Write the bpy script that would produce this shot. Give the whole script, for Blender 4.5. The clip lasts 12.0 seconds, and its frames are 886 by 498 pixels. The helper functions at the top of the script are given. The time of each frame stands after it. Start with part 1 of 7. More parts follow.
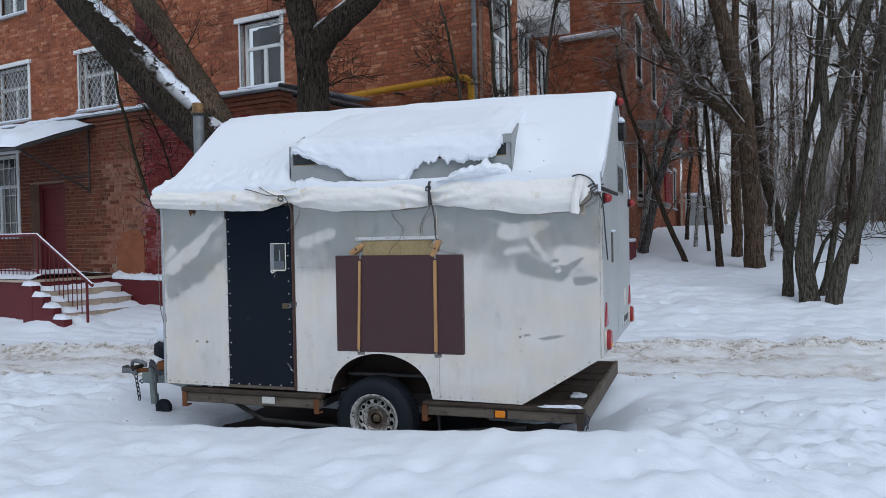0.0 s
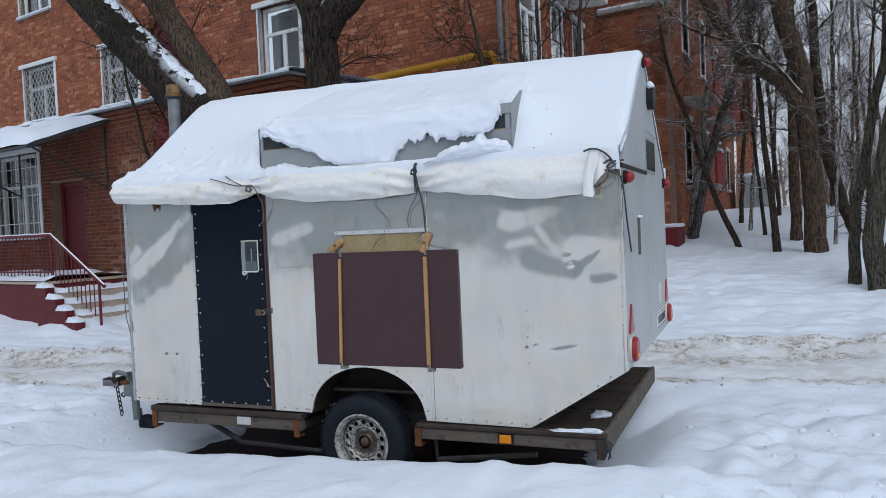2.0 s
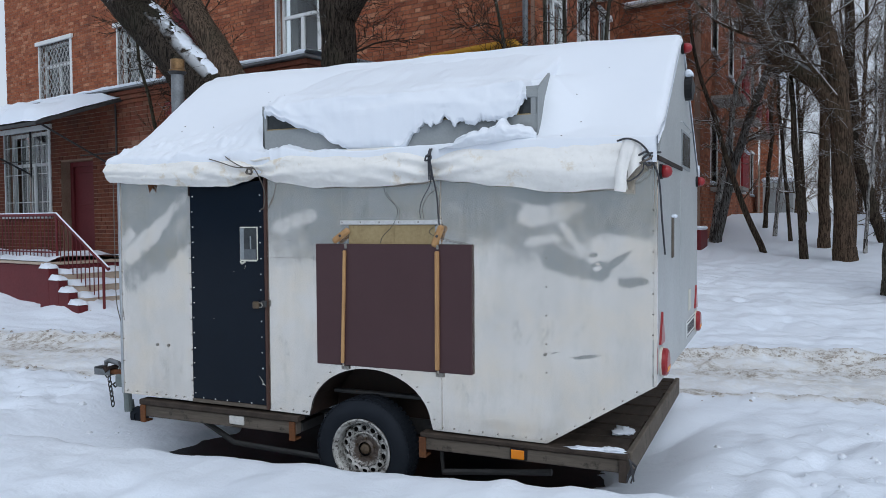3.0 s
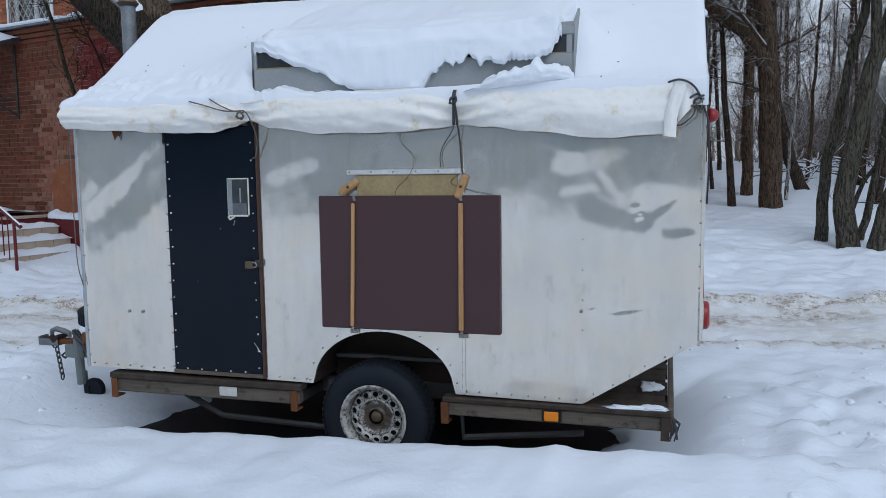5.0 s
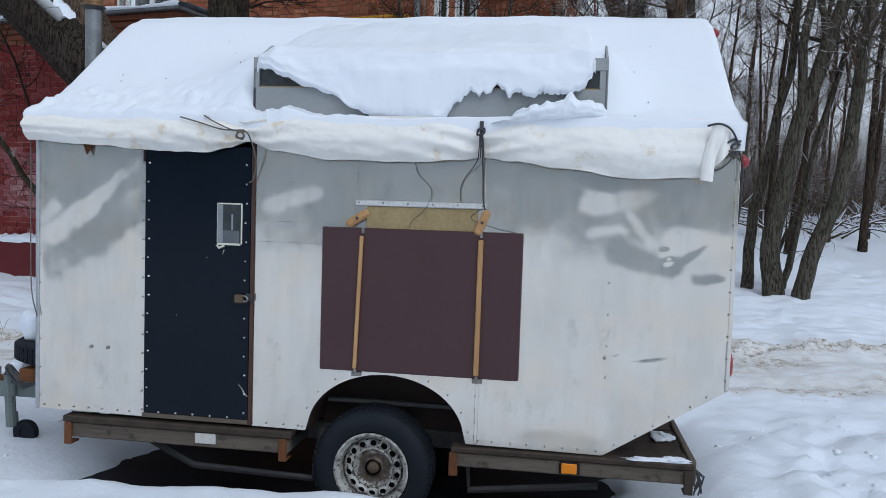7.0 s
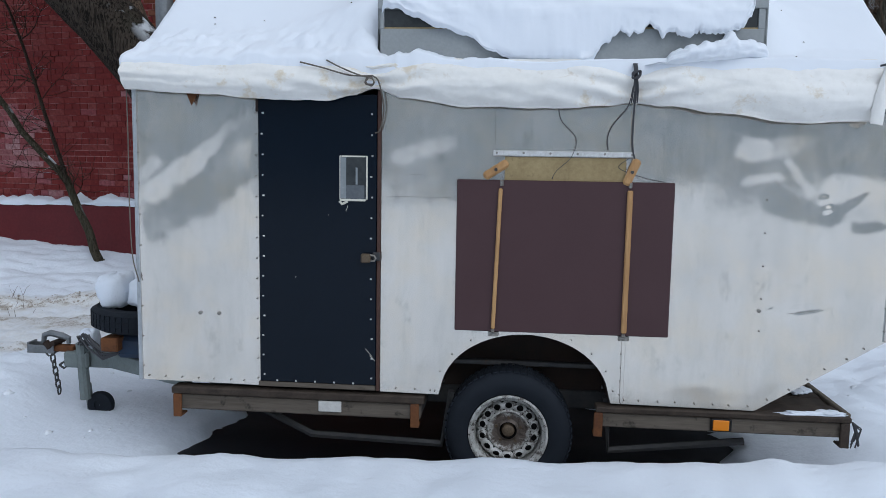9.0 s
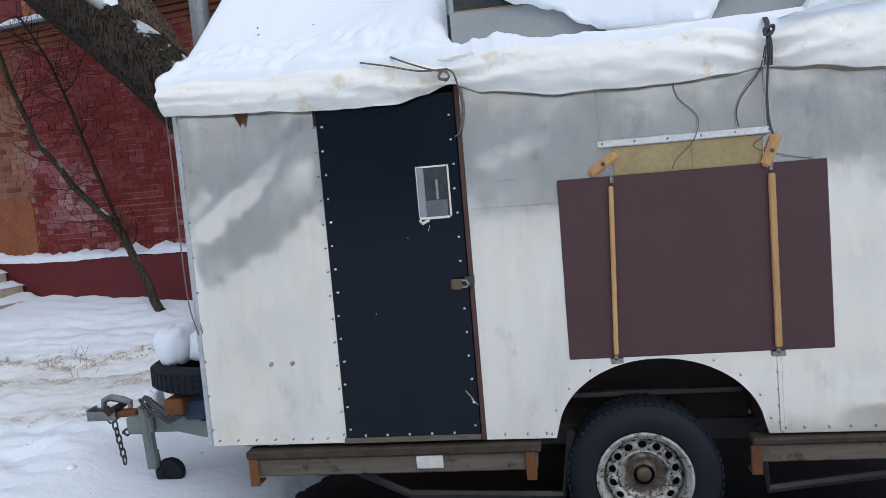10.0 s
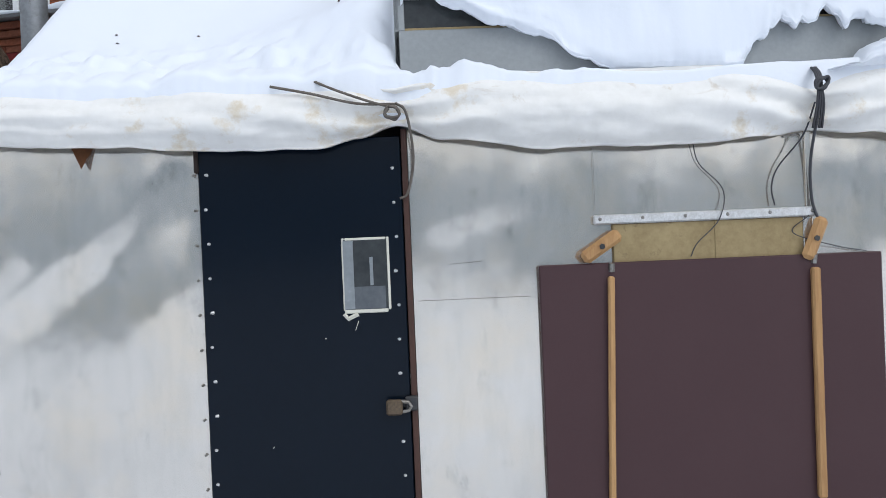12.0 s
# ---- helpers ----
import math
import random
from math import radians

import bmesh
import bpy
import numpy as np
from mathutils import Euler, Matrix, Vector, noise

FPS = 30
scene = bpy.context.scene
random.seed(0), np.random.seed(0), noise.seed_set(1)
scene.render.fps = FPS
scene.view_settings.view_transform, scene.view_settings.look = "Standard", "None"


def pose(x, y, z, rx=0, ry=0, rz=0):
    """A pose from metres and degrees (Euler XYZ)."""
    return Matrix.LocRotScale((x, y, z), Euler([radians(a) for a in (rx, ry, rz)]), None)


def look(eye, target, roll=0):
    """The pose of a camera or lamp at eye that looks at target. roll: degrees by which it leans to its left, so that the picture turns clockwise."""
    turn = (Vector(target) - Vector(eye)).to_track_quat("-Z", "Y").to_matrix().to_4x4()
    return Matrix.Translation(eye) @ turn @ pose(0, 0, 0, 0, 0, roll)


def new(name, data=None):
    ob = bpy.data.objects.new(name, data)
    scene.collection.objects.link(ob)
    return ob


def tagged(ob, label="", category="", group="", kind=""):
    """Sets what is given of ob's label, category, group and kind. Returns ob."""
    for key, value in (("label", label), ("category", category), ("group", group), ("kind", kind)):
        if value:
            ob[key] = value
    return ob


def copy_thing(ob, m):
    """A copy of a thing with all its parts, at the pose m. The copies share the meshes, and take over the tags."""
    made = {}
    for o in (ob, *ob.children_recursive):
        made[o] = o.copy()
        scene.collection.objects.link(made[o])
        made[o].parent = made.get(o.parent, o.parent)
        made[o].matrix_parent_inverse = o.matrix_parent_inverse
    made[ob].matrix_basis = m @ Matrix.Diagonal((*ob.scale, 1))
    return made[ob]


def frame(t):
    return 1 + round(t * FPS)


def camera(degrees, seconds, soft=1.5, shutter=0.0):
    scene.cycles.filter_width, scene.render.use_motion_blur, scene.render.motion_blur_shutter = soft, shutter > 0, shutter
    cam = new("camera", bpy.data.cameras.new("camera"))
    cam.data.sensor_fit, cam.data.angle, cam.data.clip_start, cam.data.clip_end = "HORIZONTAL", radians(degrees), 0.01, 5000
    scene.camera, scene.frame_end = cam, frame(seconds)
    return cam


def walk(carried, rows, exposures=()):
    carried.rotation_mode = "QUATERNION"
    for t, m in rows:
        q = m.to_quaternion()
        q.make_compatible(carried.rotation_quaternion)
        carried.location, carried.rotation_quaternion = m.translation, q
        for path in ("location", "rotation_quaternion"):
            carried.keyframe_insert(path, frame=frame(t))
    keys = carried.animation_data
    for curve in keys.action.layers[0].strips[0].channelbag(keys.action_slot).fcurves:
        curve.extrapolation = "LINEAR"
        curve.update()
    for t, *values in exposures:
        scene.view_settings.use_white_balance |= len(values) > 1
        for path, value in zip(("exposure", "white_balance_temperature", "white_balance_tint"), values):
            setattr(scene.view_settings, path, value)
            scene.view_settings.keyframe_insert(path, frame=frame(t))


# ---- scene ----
cam = camera(59.3, 12.0, 0.85)
METRES, EYE, TILT, LEAN, TURN = 5.7, 1.77, 0.0, 0.0, 20.898
ROWS = [
    (0.0, 0.0, 0.0, 0.0, -0.02, -1.12, 1.08),
    (0.5, 0.0326, 0.0409, -0.0029, 1.18, -1.32, 2.23),
    (1.0, 0.0492, 0.0783, -0.0066, 1.55, -0.95, 1.38),
    (1.5, 0.0516, 0.1249, -0.0019, 2.25, -1.3, 1.29),
    (2.0, 0.0677, 0.1658, 0.0001, 3.76, -1.79, 2.48),
    (2.5, 0.0794, 0.2044, 0.0007, 5.38, -1.95, 1.92),
    (3.0, 0.0631, 0.2396, -0.0019, 4.89, -2.19, 0.41),
    (3.5, 0.0374, 0.2654, -0.0015, 3.05, -3.61, 0.04),
    (5.5, -0.0892, 0.3101, -0.0029, -3.48, -5.86, 1.31),
    (6.0, -0.1073, 0.3426, 0.0033, -3.99, -3.4, 1.49),
    (6.5, -0.1351, 0.3422, -0.0005, -6.7, -2.91, -0.33),
    (8.5, -0.2811, 0.412, -0.0113, -14.57, -5.52, -1.26),
    (9.0, -0.3165, 0.4278, -0.0131, -13.23, -6.39, -0.94),
    (9.5, -0.3247, 0.4832, -0.017, -9.56, -5.45, 3.93),
    (10.0, -0.3277, 0.5379, -0.0219, -9.83, -4.91, 4.86),
    (10.5, -0.335, 0.5929, -0.0181, -15.47, -6.04, 3.78),
    (11.0, -0.3329, 0.6354, -0.0182, -19.11, -6.59, 4.22),
    (11.5, -0.3286, 0.6879, -0.0203, -18.9, -5.98, 4.47),
    (12.0, -0.3389, 0.713, -0.0132, -20.2, -0.5, 2.41),
]
exposure_rows = [(0.0, -0.17, 5740, 8), (2.0, -0.14, 5740, 8), (3.5, -0.13, 5720, 7), (5.5, -0.27, 5520, 7), (6.0, -0.13, 5680, 7), (8.5, -0.11, 5660, 7), (9.0, -0.15, 5660, 7), (9.5, 0.05, 5790, 8), (10.0, 0.1, 5850, 9), (11.0, 0.2, 5960, 9), (12.0, 0.2, 5970, 9)]
walk(cam, [(t, pose(2.7173, -5.4998, EYE, TILT, LEAN, TURN) @ pose(METRES * x, METRES * y, METRES * z, 90 + pitch, roll, yaw)) for t, x, y, z, yaw, pitch, roll in ROWS], exposure_rows)

# ---- light: an overcast winter day ----
world = bpy.data.worlds.new("overcast_sky")
scene.world = world
world.use_nodes = True
wn = world.node_tree.nodes
sky = wn.new("ShaderNodeTexSky")
sky.sky_type, sky.sun_disc = "NISHITA", False
sky.sun_elevation, sky.sun_rotation = radians(44), radians(141)
sky.air_density, sky.dust_density, sky.ozone_density = 1.0, 2.5, 1.0
wn["Background"].inputs["Strength"].default_value = 0.135
pale = wn.new("ShaderNodeHueSaturation")
pale.inputs["Saturation"].default_value = 0.3
world.node_tree.links.new(sky.outputs["Color"], pale.inputs["Color"])
cloud = wn.new("ShaderNodeMix")
cloud.data_type = "RGBA"
cloud.inputs[0].default_value = 0.65
cloud.inputs[7].default_value = (5.6, 5.65, 5.85, 1)
world.node_tree.links.new(pale.outputs["Color"], cloud.inputs[6])
world.node_tree.links.new(cloud.outputs[2], wn["Background"].inputs["Color"])
sun = new("sun", bpy.data.lights.new("sun", "SUN"))
sun.data.energy, sun.data.angle, sun.data.color = 0.8, radians(40), (1.0, 0.98, 0.96)
sun.matrix_world = look((17, -21, 26), (0, 0, 0))


# ---- materials ----
class Mat:
    """A principled material with a few helpers to build its node tree."""

    def __init__(self, name, color=(0.5, 0.5, 0.5), rough=0.6, metal=0.0):
        self.m = bpy.data.materials.new(name)
        self.m.use_nodes = True
        self.t = self.m.node_tree
        self.b = self.t.nodes["Principled BSDF"]
        self.b.inputs["Base Color"].default_value = (*color, 1)
        self.b.inputs["Roughness"].default_value = rough
        self.b.inputs["Metallic"].default_value = metal

    def node(self, kind, **ins):
        n = self.t.nodes.new("ShaderNode" + kind)
        for k, v in ins.items():
            self.wire(v, n.inputs[k.replace("_", " ")])
        return n

    def wire(self, v, socket):
        if isinstance(v, bpy.types.NodeSocket):
            self.t.links.new(v, socket)
        elif isinstance(v, tuple) and len(v) == 3 and socket.type == "RGBA":
            socket.default_value = (*v, 1)
        else:
            socket.default_value = v

    def coords(self, scale=(1, 1, 1)):
        c = self.t.nodes.new("ShaderNodeTexCoord")
        m = self.node("Mapping")
        m.inputs["Scale"].default_value = scale
        self.t.links.new(c.outputs["Object"], m.inputs["Vector"])
        return m.outputs["Vector"]

    def noise(self, scale, detail=4.0, rough=0.55, stretch=(1, 1, 1), distort=0.0):
        return self.node("TexNoise", Vector=self.coords(stretch), Scale=scale, Detail=detail, Roughness=rough, Distortion=distort).outputs["Fac"]

    def ramp(self, fac, *stops):
        n = self.node("ValToRGB", Fac=fac)
        e = n.color_ramp.elements
        while len(e) < len(stops):
            e.new(0.5)
        for el, (p, c) in zip(e, stops):
            el.position = p
            el.color = (*c, 1) if isinstance(c, tuple) else (c, c, c, 1)
        return n.outputs["Color"]

    def math(self, op, a, b=0.0, clamp=False):
        n = self.t.nodes.new("ShaderNodeMath")
        n.operation, n.use_clamp = op, clamp
        self.wire(a, n.inputs[0]), self.wire(b, n.inputs[1])
        return n.outputs[0]

    def mix(self, fac, a, b, blend="MIX"):
        n = self.t.nodes.new("ShaderNodeMix")
        n.data_type, n.blend_type = "RGBA", blend
        self.wire(fac, n.inputs[0]), self.wire(a, n.inputs[6]), self.wire(b, n.inputs[7])
        return n.outputs[2]

    def color(self, c):
        self.wire(c, self.b.inputs["Base Color"])
        return self

    def rough(self, r):
        self.wire(r, self.b.inputs["Roughness"])
        return self

    def bump(self, height, strength=0.5, distance=0.01):
        last = self.b.inputs["Normal"].links[0].from_socket if self.b.inputs["Normal"].links else None
        n = self.node("Bump", Height=height, Strength=strength, Distance=distance)
        if last:
            self.t.links.new(last, n.inputs["Normal"])
        self.t.links.new(n.outputs["Normal"], self.b.inputs["Normal"])
        return self


def worn(name, c1, c2, rough=0.6, metal=0.0, scale=6.0, fine=60.0, stretch=(1, 1, 1), bump=0.25, depth=0.002, dirt=None, dirt_at=0.62):
    """Two tones mixed at a large and a small scale, with a fine relief and optional dirt spots."""
    m = Mat(name, c1, rough, metal)
    big, small = m.noise(scale, 5, 0.6, stretch), m.noise(fine, 3, 0.6, stretch)
    both = m.math("ADD", m.math("MULTIPLY", big, 0.65), m.math("MULTIPLY", small, 0.35))
    c = m.mix(m.ramp(both, (0.36, 0.0), (0.64, 1.0)), c1, c2)
    if dirt:
        c = m.mix(m.ramp(m.noise(scale * 2.3, 6, 0.7), (dirt_at, 0.0), (dirt_at + 0.1, 1.0)), c, dirt)
    m.color(c).rough(m.math("ADD", m.math("MULTIPLY", small, 0.2), rough - 0.1))
    m.b.inputs["Specular IOR Level"].default_value = 0.5 if metal > 0.2 else 0.25
    return m.bump(both, bump, depth)


def snow_material():
    m = Mat("snow", (0.86, 0.88, 0.92), 0.55)
    m.b.inputs["Specular IOR Level"].default_value = 0.3
    a = m.t.nodes.new("ShaderNodeAttribute")
    a.attribute_name = "dirt"
    crumb, grit = m.noise(9.0, 6, 0.65), m.noise(48.0, 5, 0.75)
    base = m.mix(m.noise(1.3, 4), (0.765, 0.815, 0.895), (0.81, 0.85, 0.91))
    soft = m.math("MULTIPLY", a.outputs["Fac"], m.ramp(crumb, (0.25, 0.3), (0.6, 0.95)))
    base = m.mix(soft, base, m.mix(grit, (0.56, 0.53, 0.48), (0.72, 0.69, 0.64)))
    hard = m.math("MULTIPLY", m.ramp(a.outputs["Fac"], (0.78, 0.0), (1.0, 1.0)), m.ramp(m.math("ADD", m.math("MULTIPLY", crumb, 0.5), m.math("MULTIPLY", grit, 0.5)), (0.5, 0.0), (0.56, 1.0)))
    base = m.mix(hard, base, m.mix(m.noise(70, 3), (0.19, 0.16, 0.13), (0.43, 0.385, 0.33)))
    m.color(base)
    m.bump(m.noise(5.0, 4, 0.55), 0.36, 0.05).bump(m.noise(24.0, 4, 0.6), 0.35, 0.014)
    return m


def bark_material(name, c1, c2, snowy=0.0):
    m = Mat(name, c1, 0.9)
    ridges = m.noise(13.0, 6, 0.65, (3.4, 3.4, 0.5), 1.0)
    plates = m.noise(26.0, 5, 0.7, (1.6, 1.6, 0.6))
    tone = m.mix(m.ramp(plates, (0.35, 0.0), (0.65, 1.0)), tuple(v * 0.6 for v in c2), c2)
    c = m.mix(m.ramp(ridges, (0.43, 0.0), (0.54, 1.0)), c1, tone)
    c = m.mix(m.ramp(m.noise(1.7, 4), (0.5, 0.0), (0.75, 0.6)), c, (0.045, 0.048, 0.03))
    if snowy:
        g = m.t.nodes.new("ShaderNodeNewGeometry")
        up = m.node("SeparateXYZ", Vector=g.outputs["Normal"]).outputs["Z"]
        lie = m.math("MULTIPLY", m.ramp(up, (0.4, 0.0), (0.62, 1.0)), m.ramp(m.noise(2.6, 4), (0.62 - 0.2 * snowy, 0.0), (0.68 - 0.2 * snowy, 1.0)))
        c = m.mix(lie, c, (0.85, 0.87, 0.9))
    m.b.inputs["Specular IOR Level"].default_value = 0.15
    return m.color(c).bump(ridges, 1.0, 0.06).bump(plates, 0.8, 0.015)


def brick_material(name, tones, stain, stain_at=0.56):
    m = Mat(name, tones[0], 0.9)
    isl = m.t.nodes.new("ShaderNodeNewGeometry").outputs["Random Per Island"]
    own = m.t.nodes.new("ShaderNodeObjectInfo").outputs["Random"]
    pick = m.math("FRACT", m.math("ADD", isl, own))
    n = len(tones)
    c = m.ramp(pick, *[(i / n, t) for i, t in enumerate(tones)])
    c = m.mix(m.ramp(m.noise(22, 5, 0.7), (0.4, 0.0), (0.7, 0.7)), c, tuple(v * 0.45 for v in tones[0]))
    c = m.mix(m.ramp(m.noise(0.9, 5, 0.65), (stain_at, 0.0), (stain_at + 0.14, 0.75)), c, stain)
    return m.color(c).bump(m.noise(45, 5, 0.7), 0.6, 0.008)


def smooth_snow_material():
    """Fresh untrodden snow: smooth, with faint grain."""
    m = Mat("smooth_snow", (0.87, 0.89, 0.93), 0.55)
    m.b.inputs["Specular IOR Level"].default_value = 0.3
    m.color(m.mix(m.noise(1.1, 4), (0.77, 0.805, 0.865), (0.815, 0.84, 0.875)))
    return m.bump(m.noise(5.0, 3, 0.5), 0.12, 0.03).bump(m.noise(60.0, 3, 0.6), 0.12, 0.004)


M_SNOW = snow_material()
M_SNOWSOFT = smooth_snow_material()
M_CRUMB = worn("gritty_snow", (0.47, 0.43, 0.38), (0.28, 0.24, 0.2), 0.9, scale=9, fine=60, bump=0.5, depth=0.01, dirt=(0.6, 0.57, 0.53), dirt_at=0.5)
M_BRICK = brick_material("brick_red", [(0.36, 0.13, 0.064), (0.2, 0.066, 0.038), (0.4, 0.15, 0.075), (0.28, 0.093, 0.05), (0.5, 0.235, 0.135), (0.33, 0.108, 0.055)], (0.15, 0.058, 0.038), 0.52)
M_BRICK_DEEP = brick_material("brick_red_deep", [(0.15, 0.049, 0.028), (0.18, 0.062, 0.034), (0.11, 0.037, 0.024), (0.2, 0.076, 0.044), (0.16, 0.05, 0.029)], (0.0864, 0.0396, 0.0288), 0.5)
M_BRICK_TAN = brick_material("brick_flaked", [(0.2, 0.07, 0.041), (0.225, 0.078, 0.042), (0.25, 0.125, 0.078), (0.205, 0.066, 0.038), (0.18, 0.055, 0.033)], (0.1, 0.045, 0.03), 0.5)
M_BRICK_PAINT = brick_material("brick_red_paint", [(0.19, 0.031, 0.028), (0.215, 0.036, 0.032), (0.175, 0.029, 0.027), (0.2, 0.032, 0.029), (0.24, 0.058, 0.052)], (0.1, 0.014, 0.017))
M_BRICK_WORN = brick_material("brick_paint_worn", [(0.26, 0.065, 0.0715), (0.377, 0.182, 0.1885), (0.221, 0.0455, 0.052), (0.442, 0.26, 0.26), (0.312, 0.104, 0.1105)], (0.13, 0.02, 0.025), 0.52)
M_BRICK_CREAM = brick_material("brick_flaked_cream", [(0.27, 0.096, 0.055), (0.32, 0.15, 0.09), (0.22, 0.07, 0.041), (0.34, 0.195, 0.125), (0.27, 0.1, 0.058)], (0.2, 0.08, 0.05), 0.52)
M_PLASTER = worn("orange_plaster", (0.29, 0.11, 0.052), (0.2, 0.068, 0.034), 0.9, scale=3, fine=25, bump=0.7, depth=0.012, dirt=(0.3, 0.2, 0.13), dirt_at=0.6)
M_MORTAR = worn("mortar", (0.26, 0.165, 0.12), (0.17, 0.095, 0.068), 0.95, scale=1.5, fine=40, bump=0.5, depth=0.004)
M_MORTAR_ANNEX = worn("mortar_half_painted", (0.3, 0.215, 0.155), (0.17, 0.1, 0.07), 0.95, scale=1.5, fine=40, bump=0.5, depth=0.004)
painted_to = M_MORTAR_ANNEX.math("ADD", M_MORTAR_ANNEX.node("SeparateXYZ", Vector=M_MORTAR_ANNEX.coords()).outputs["X"], M_MORTAR_ANNEX.math("MULTIPLY", M_MORTAR_ANNEX.noise(2.0, 4), 0.4))
M_MORTAR_ANNEX.color(M_MORTAR_ANNEX.mix(M_MORTAR_ANNEX.math("LESS_THAN", painted_to, 3.62), M_MORTAR_ANNEX.b.inputs["Base Color"].links[0].from_socket, M_MORTAR_ANNEX.mix(M_MORTAR_ANNEX.ramp(M_MORTAR_ANNEX.noise(1.6, 5, 0.7), (0.48, 0.0), (0.58, 1.0)), (0.13, 0.025, 0.027), (0.36, 0.19, 0.18))))
M_CONCRETE = worn("concrete", (0.36, 0.34, 0.31), (0.27, 0.25, 0.23), 0.9, scale=3, fine=40, bump=0.5, depth=0.006)
M_REDPAINT = worn("dark_red_paint", (0.1275, 0.0165, 0.0195), (0.0975, 0.0135, 0.0165), 0.6, scale=2, fine=30)
M_TILE = worn("beige_tile", (0.5, 0.41, 0.32), (0.4, 0.32, 0.245), 0.5, scale=5, fine=60)
M_WHITE = worn("white_frame", (0.72, 0.73, 0.72), (0.62, 0.63, 0.62), 0.5, scale=4, fine=60, dirt=(0.4, 0.37, 0.33))
M_ROOMSHADE = Mat("room_shade_panel", (0.05, 0.05, 0.055), 0.9).m
M_GALV = worn("galvanised_steel", (0.52, 0.54, 0.55), (0.38, 0.4, 0.42), 0.45, 0.75, scale=9, fine=70, bump=0.15)
M_FLUE = worn("dull_flue_steel", (0.24, 0.25, 0.26), (0.15, 0.16, 0.165), 0.5, 0.6, scale=9, fine=70, dirt=(0.1, 0.08, 0.06))
M_BRASS = worn("heat_tinted_brass", (0.33, 0.2, 0.09), (0.15, 0.09, 0.045), 0.45, 0.8, scale=9, fine=60)
M_YELLOW = worn("yellow_pipe_paint", (0.496, 0.264, 0.02), (0.416, 0.2, 0.016), 0.5, scale=3, fine=40, dirt=(0.3, 0.16, 0.05))
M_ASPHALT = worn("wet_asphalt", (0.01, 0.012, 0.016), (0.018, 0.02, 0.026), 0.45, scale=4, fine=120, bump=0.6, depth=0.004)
M_RUBBER = worn("tyre_rubber", (0.01, 0.013, 0.0185), (0.015, 0.0185, 0.025), 0.75, scale=8, fine=80, dirt=(0.03, 0.03, 0.032), dirt_at=0.66)
def rim_material():
    """Silver rim paint, chipped and rusted from the hub outwards."""
    m = Mat("rim_silver_rusty", (0.5, 0.5, 0.48), 0.5, 0.25)
    c = m.t.nodes.new("ShaderNodeTexCoord")
    xyz = m.node("SeparateXYZ", Vector=c.outputs["Object"])
    rad = m.math("SQRT", m.math("ADD", m.math("POWER", m.math("ABSOLUTE", xyz.outputs["X"]), 2.0), m.math("POWER", m.math("ABSOLUTE", xyz.outputs["Z"]), 2.0)))
    edge = m.math("ADD", rad, m.math("MULTIPLY", m.noise(16, 6, 0.75), -0.175))
    paint = m.mix(m.ramp(m.noise(22, 5, 0.7), (0.42, 0.0), (0.68, 1.0)), (0.52, 0.515, 0.49), (0.26, 0.25, 0.225))
    col = m.mix(m.ramp(edge, (0.0, 0.0), (0.02, 1.0)), m.mix(m.noise(55, 4), (0.04, 0.031, 0.026), (0.17, 0.135, 0.11)), paint)
    col = m.mix(m.ramp(m.noise(34, 6, 0.75), (0.53, 0.0), (0.58, 0.9)), col, (0.05, 0.037, 0.03))
    return m.color(col).rough(0.55).bump(m.noise(60, 4), 0.4, 0.003)


M_RIM = rim_material()
M_RUST = worn("rust", (0.20, 0.085, 0.035), (0.11, 0.05, 0.028), 0.9, 0.2, scale=12, fine=90, bump=0.6)
M_STEELDARK = worn("dark_steel", (0.045, 0.047, 0.05), (0.08, 0.076, 0.072), 0.6, 0.4, scale=8, fine=70, dirt=(0.14, 0.07, 0.035), dirt_at=0.66)
M_GREYGREEN = worn("grey_green_paint", (0.20, 0.23, 0.225), (0.15, 0.17, 0.165), 0.55, 0.2, scale=7, fine=60, dirt=(0.14, 0.08, 0.05), dirt_at=0.68)
M_DECK = worn("weathered_deck_wood", (0.028, 0.0215, 0.017), (0.068, 0.052, 0.041), 0.7, scale=4, fine=50, stretch=(2.5, 0.25, 2.5), bump=0.8, depth=0.006, dirt=(0.02, 0.016, 0.013))
M_BEAM = worn("grey_weathered_beam", (0.15, 0.127, 0.103), (0.082, 0.068, 0.054), 0.8, scale=4, fine=45, stretch=(0.2, 2.5, 2.5), bump=0.7, depth=0.004, dirt=(0.04, 0.034, 0.029), dirt_at=0.58)
M_PINE = worn("varnished_pine", (0.5, 0.3, 0.13), (0.36, 0.2, 0.085), 0.5, scale=5, fine=40, stretch=(3, 3, 0.3), bump=0.3, depth=0.001)
M_PLY = worn("stained_plywood", (0.36, 0.28, 0.145), (0.25, 0.185, 0.09), 0.7, scale=6, fine=50, dirt=(0.2, 0.145, 0.075), dirt_at=0.6)
M_FILMPLY = worn("maroon_film_ply", (0.0525, 0.024, 0.026), (0.06, 0.029, 0.031), 0.5, scale=2.5, fine=110, bump=0.12, depth=0.0006)
M_NAVY = worn("navy_sheet", (0.003, 0.0062, 0.012), (0.004, 0.0078, 0.0145), 0.3, scale=2.2, fine=60, bump=0.01, depth=0.0002)
M_NAVY.rough(M_NAVY.math("ADD", M_NAVY.math("MULTIPLY", M_NAVY.noise(2.5, 3), 0.1), 0.12))
M_ROPE = worn("grey_rope", (0.10, 0.085, 0.07), (0.17, 0.15, 0.13), 0.9, scale=20, fine=150)
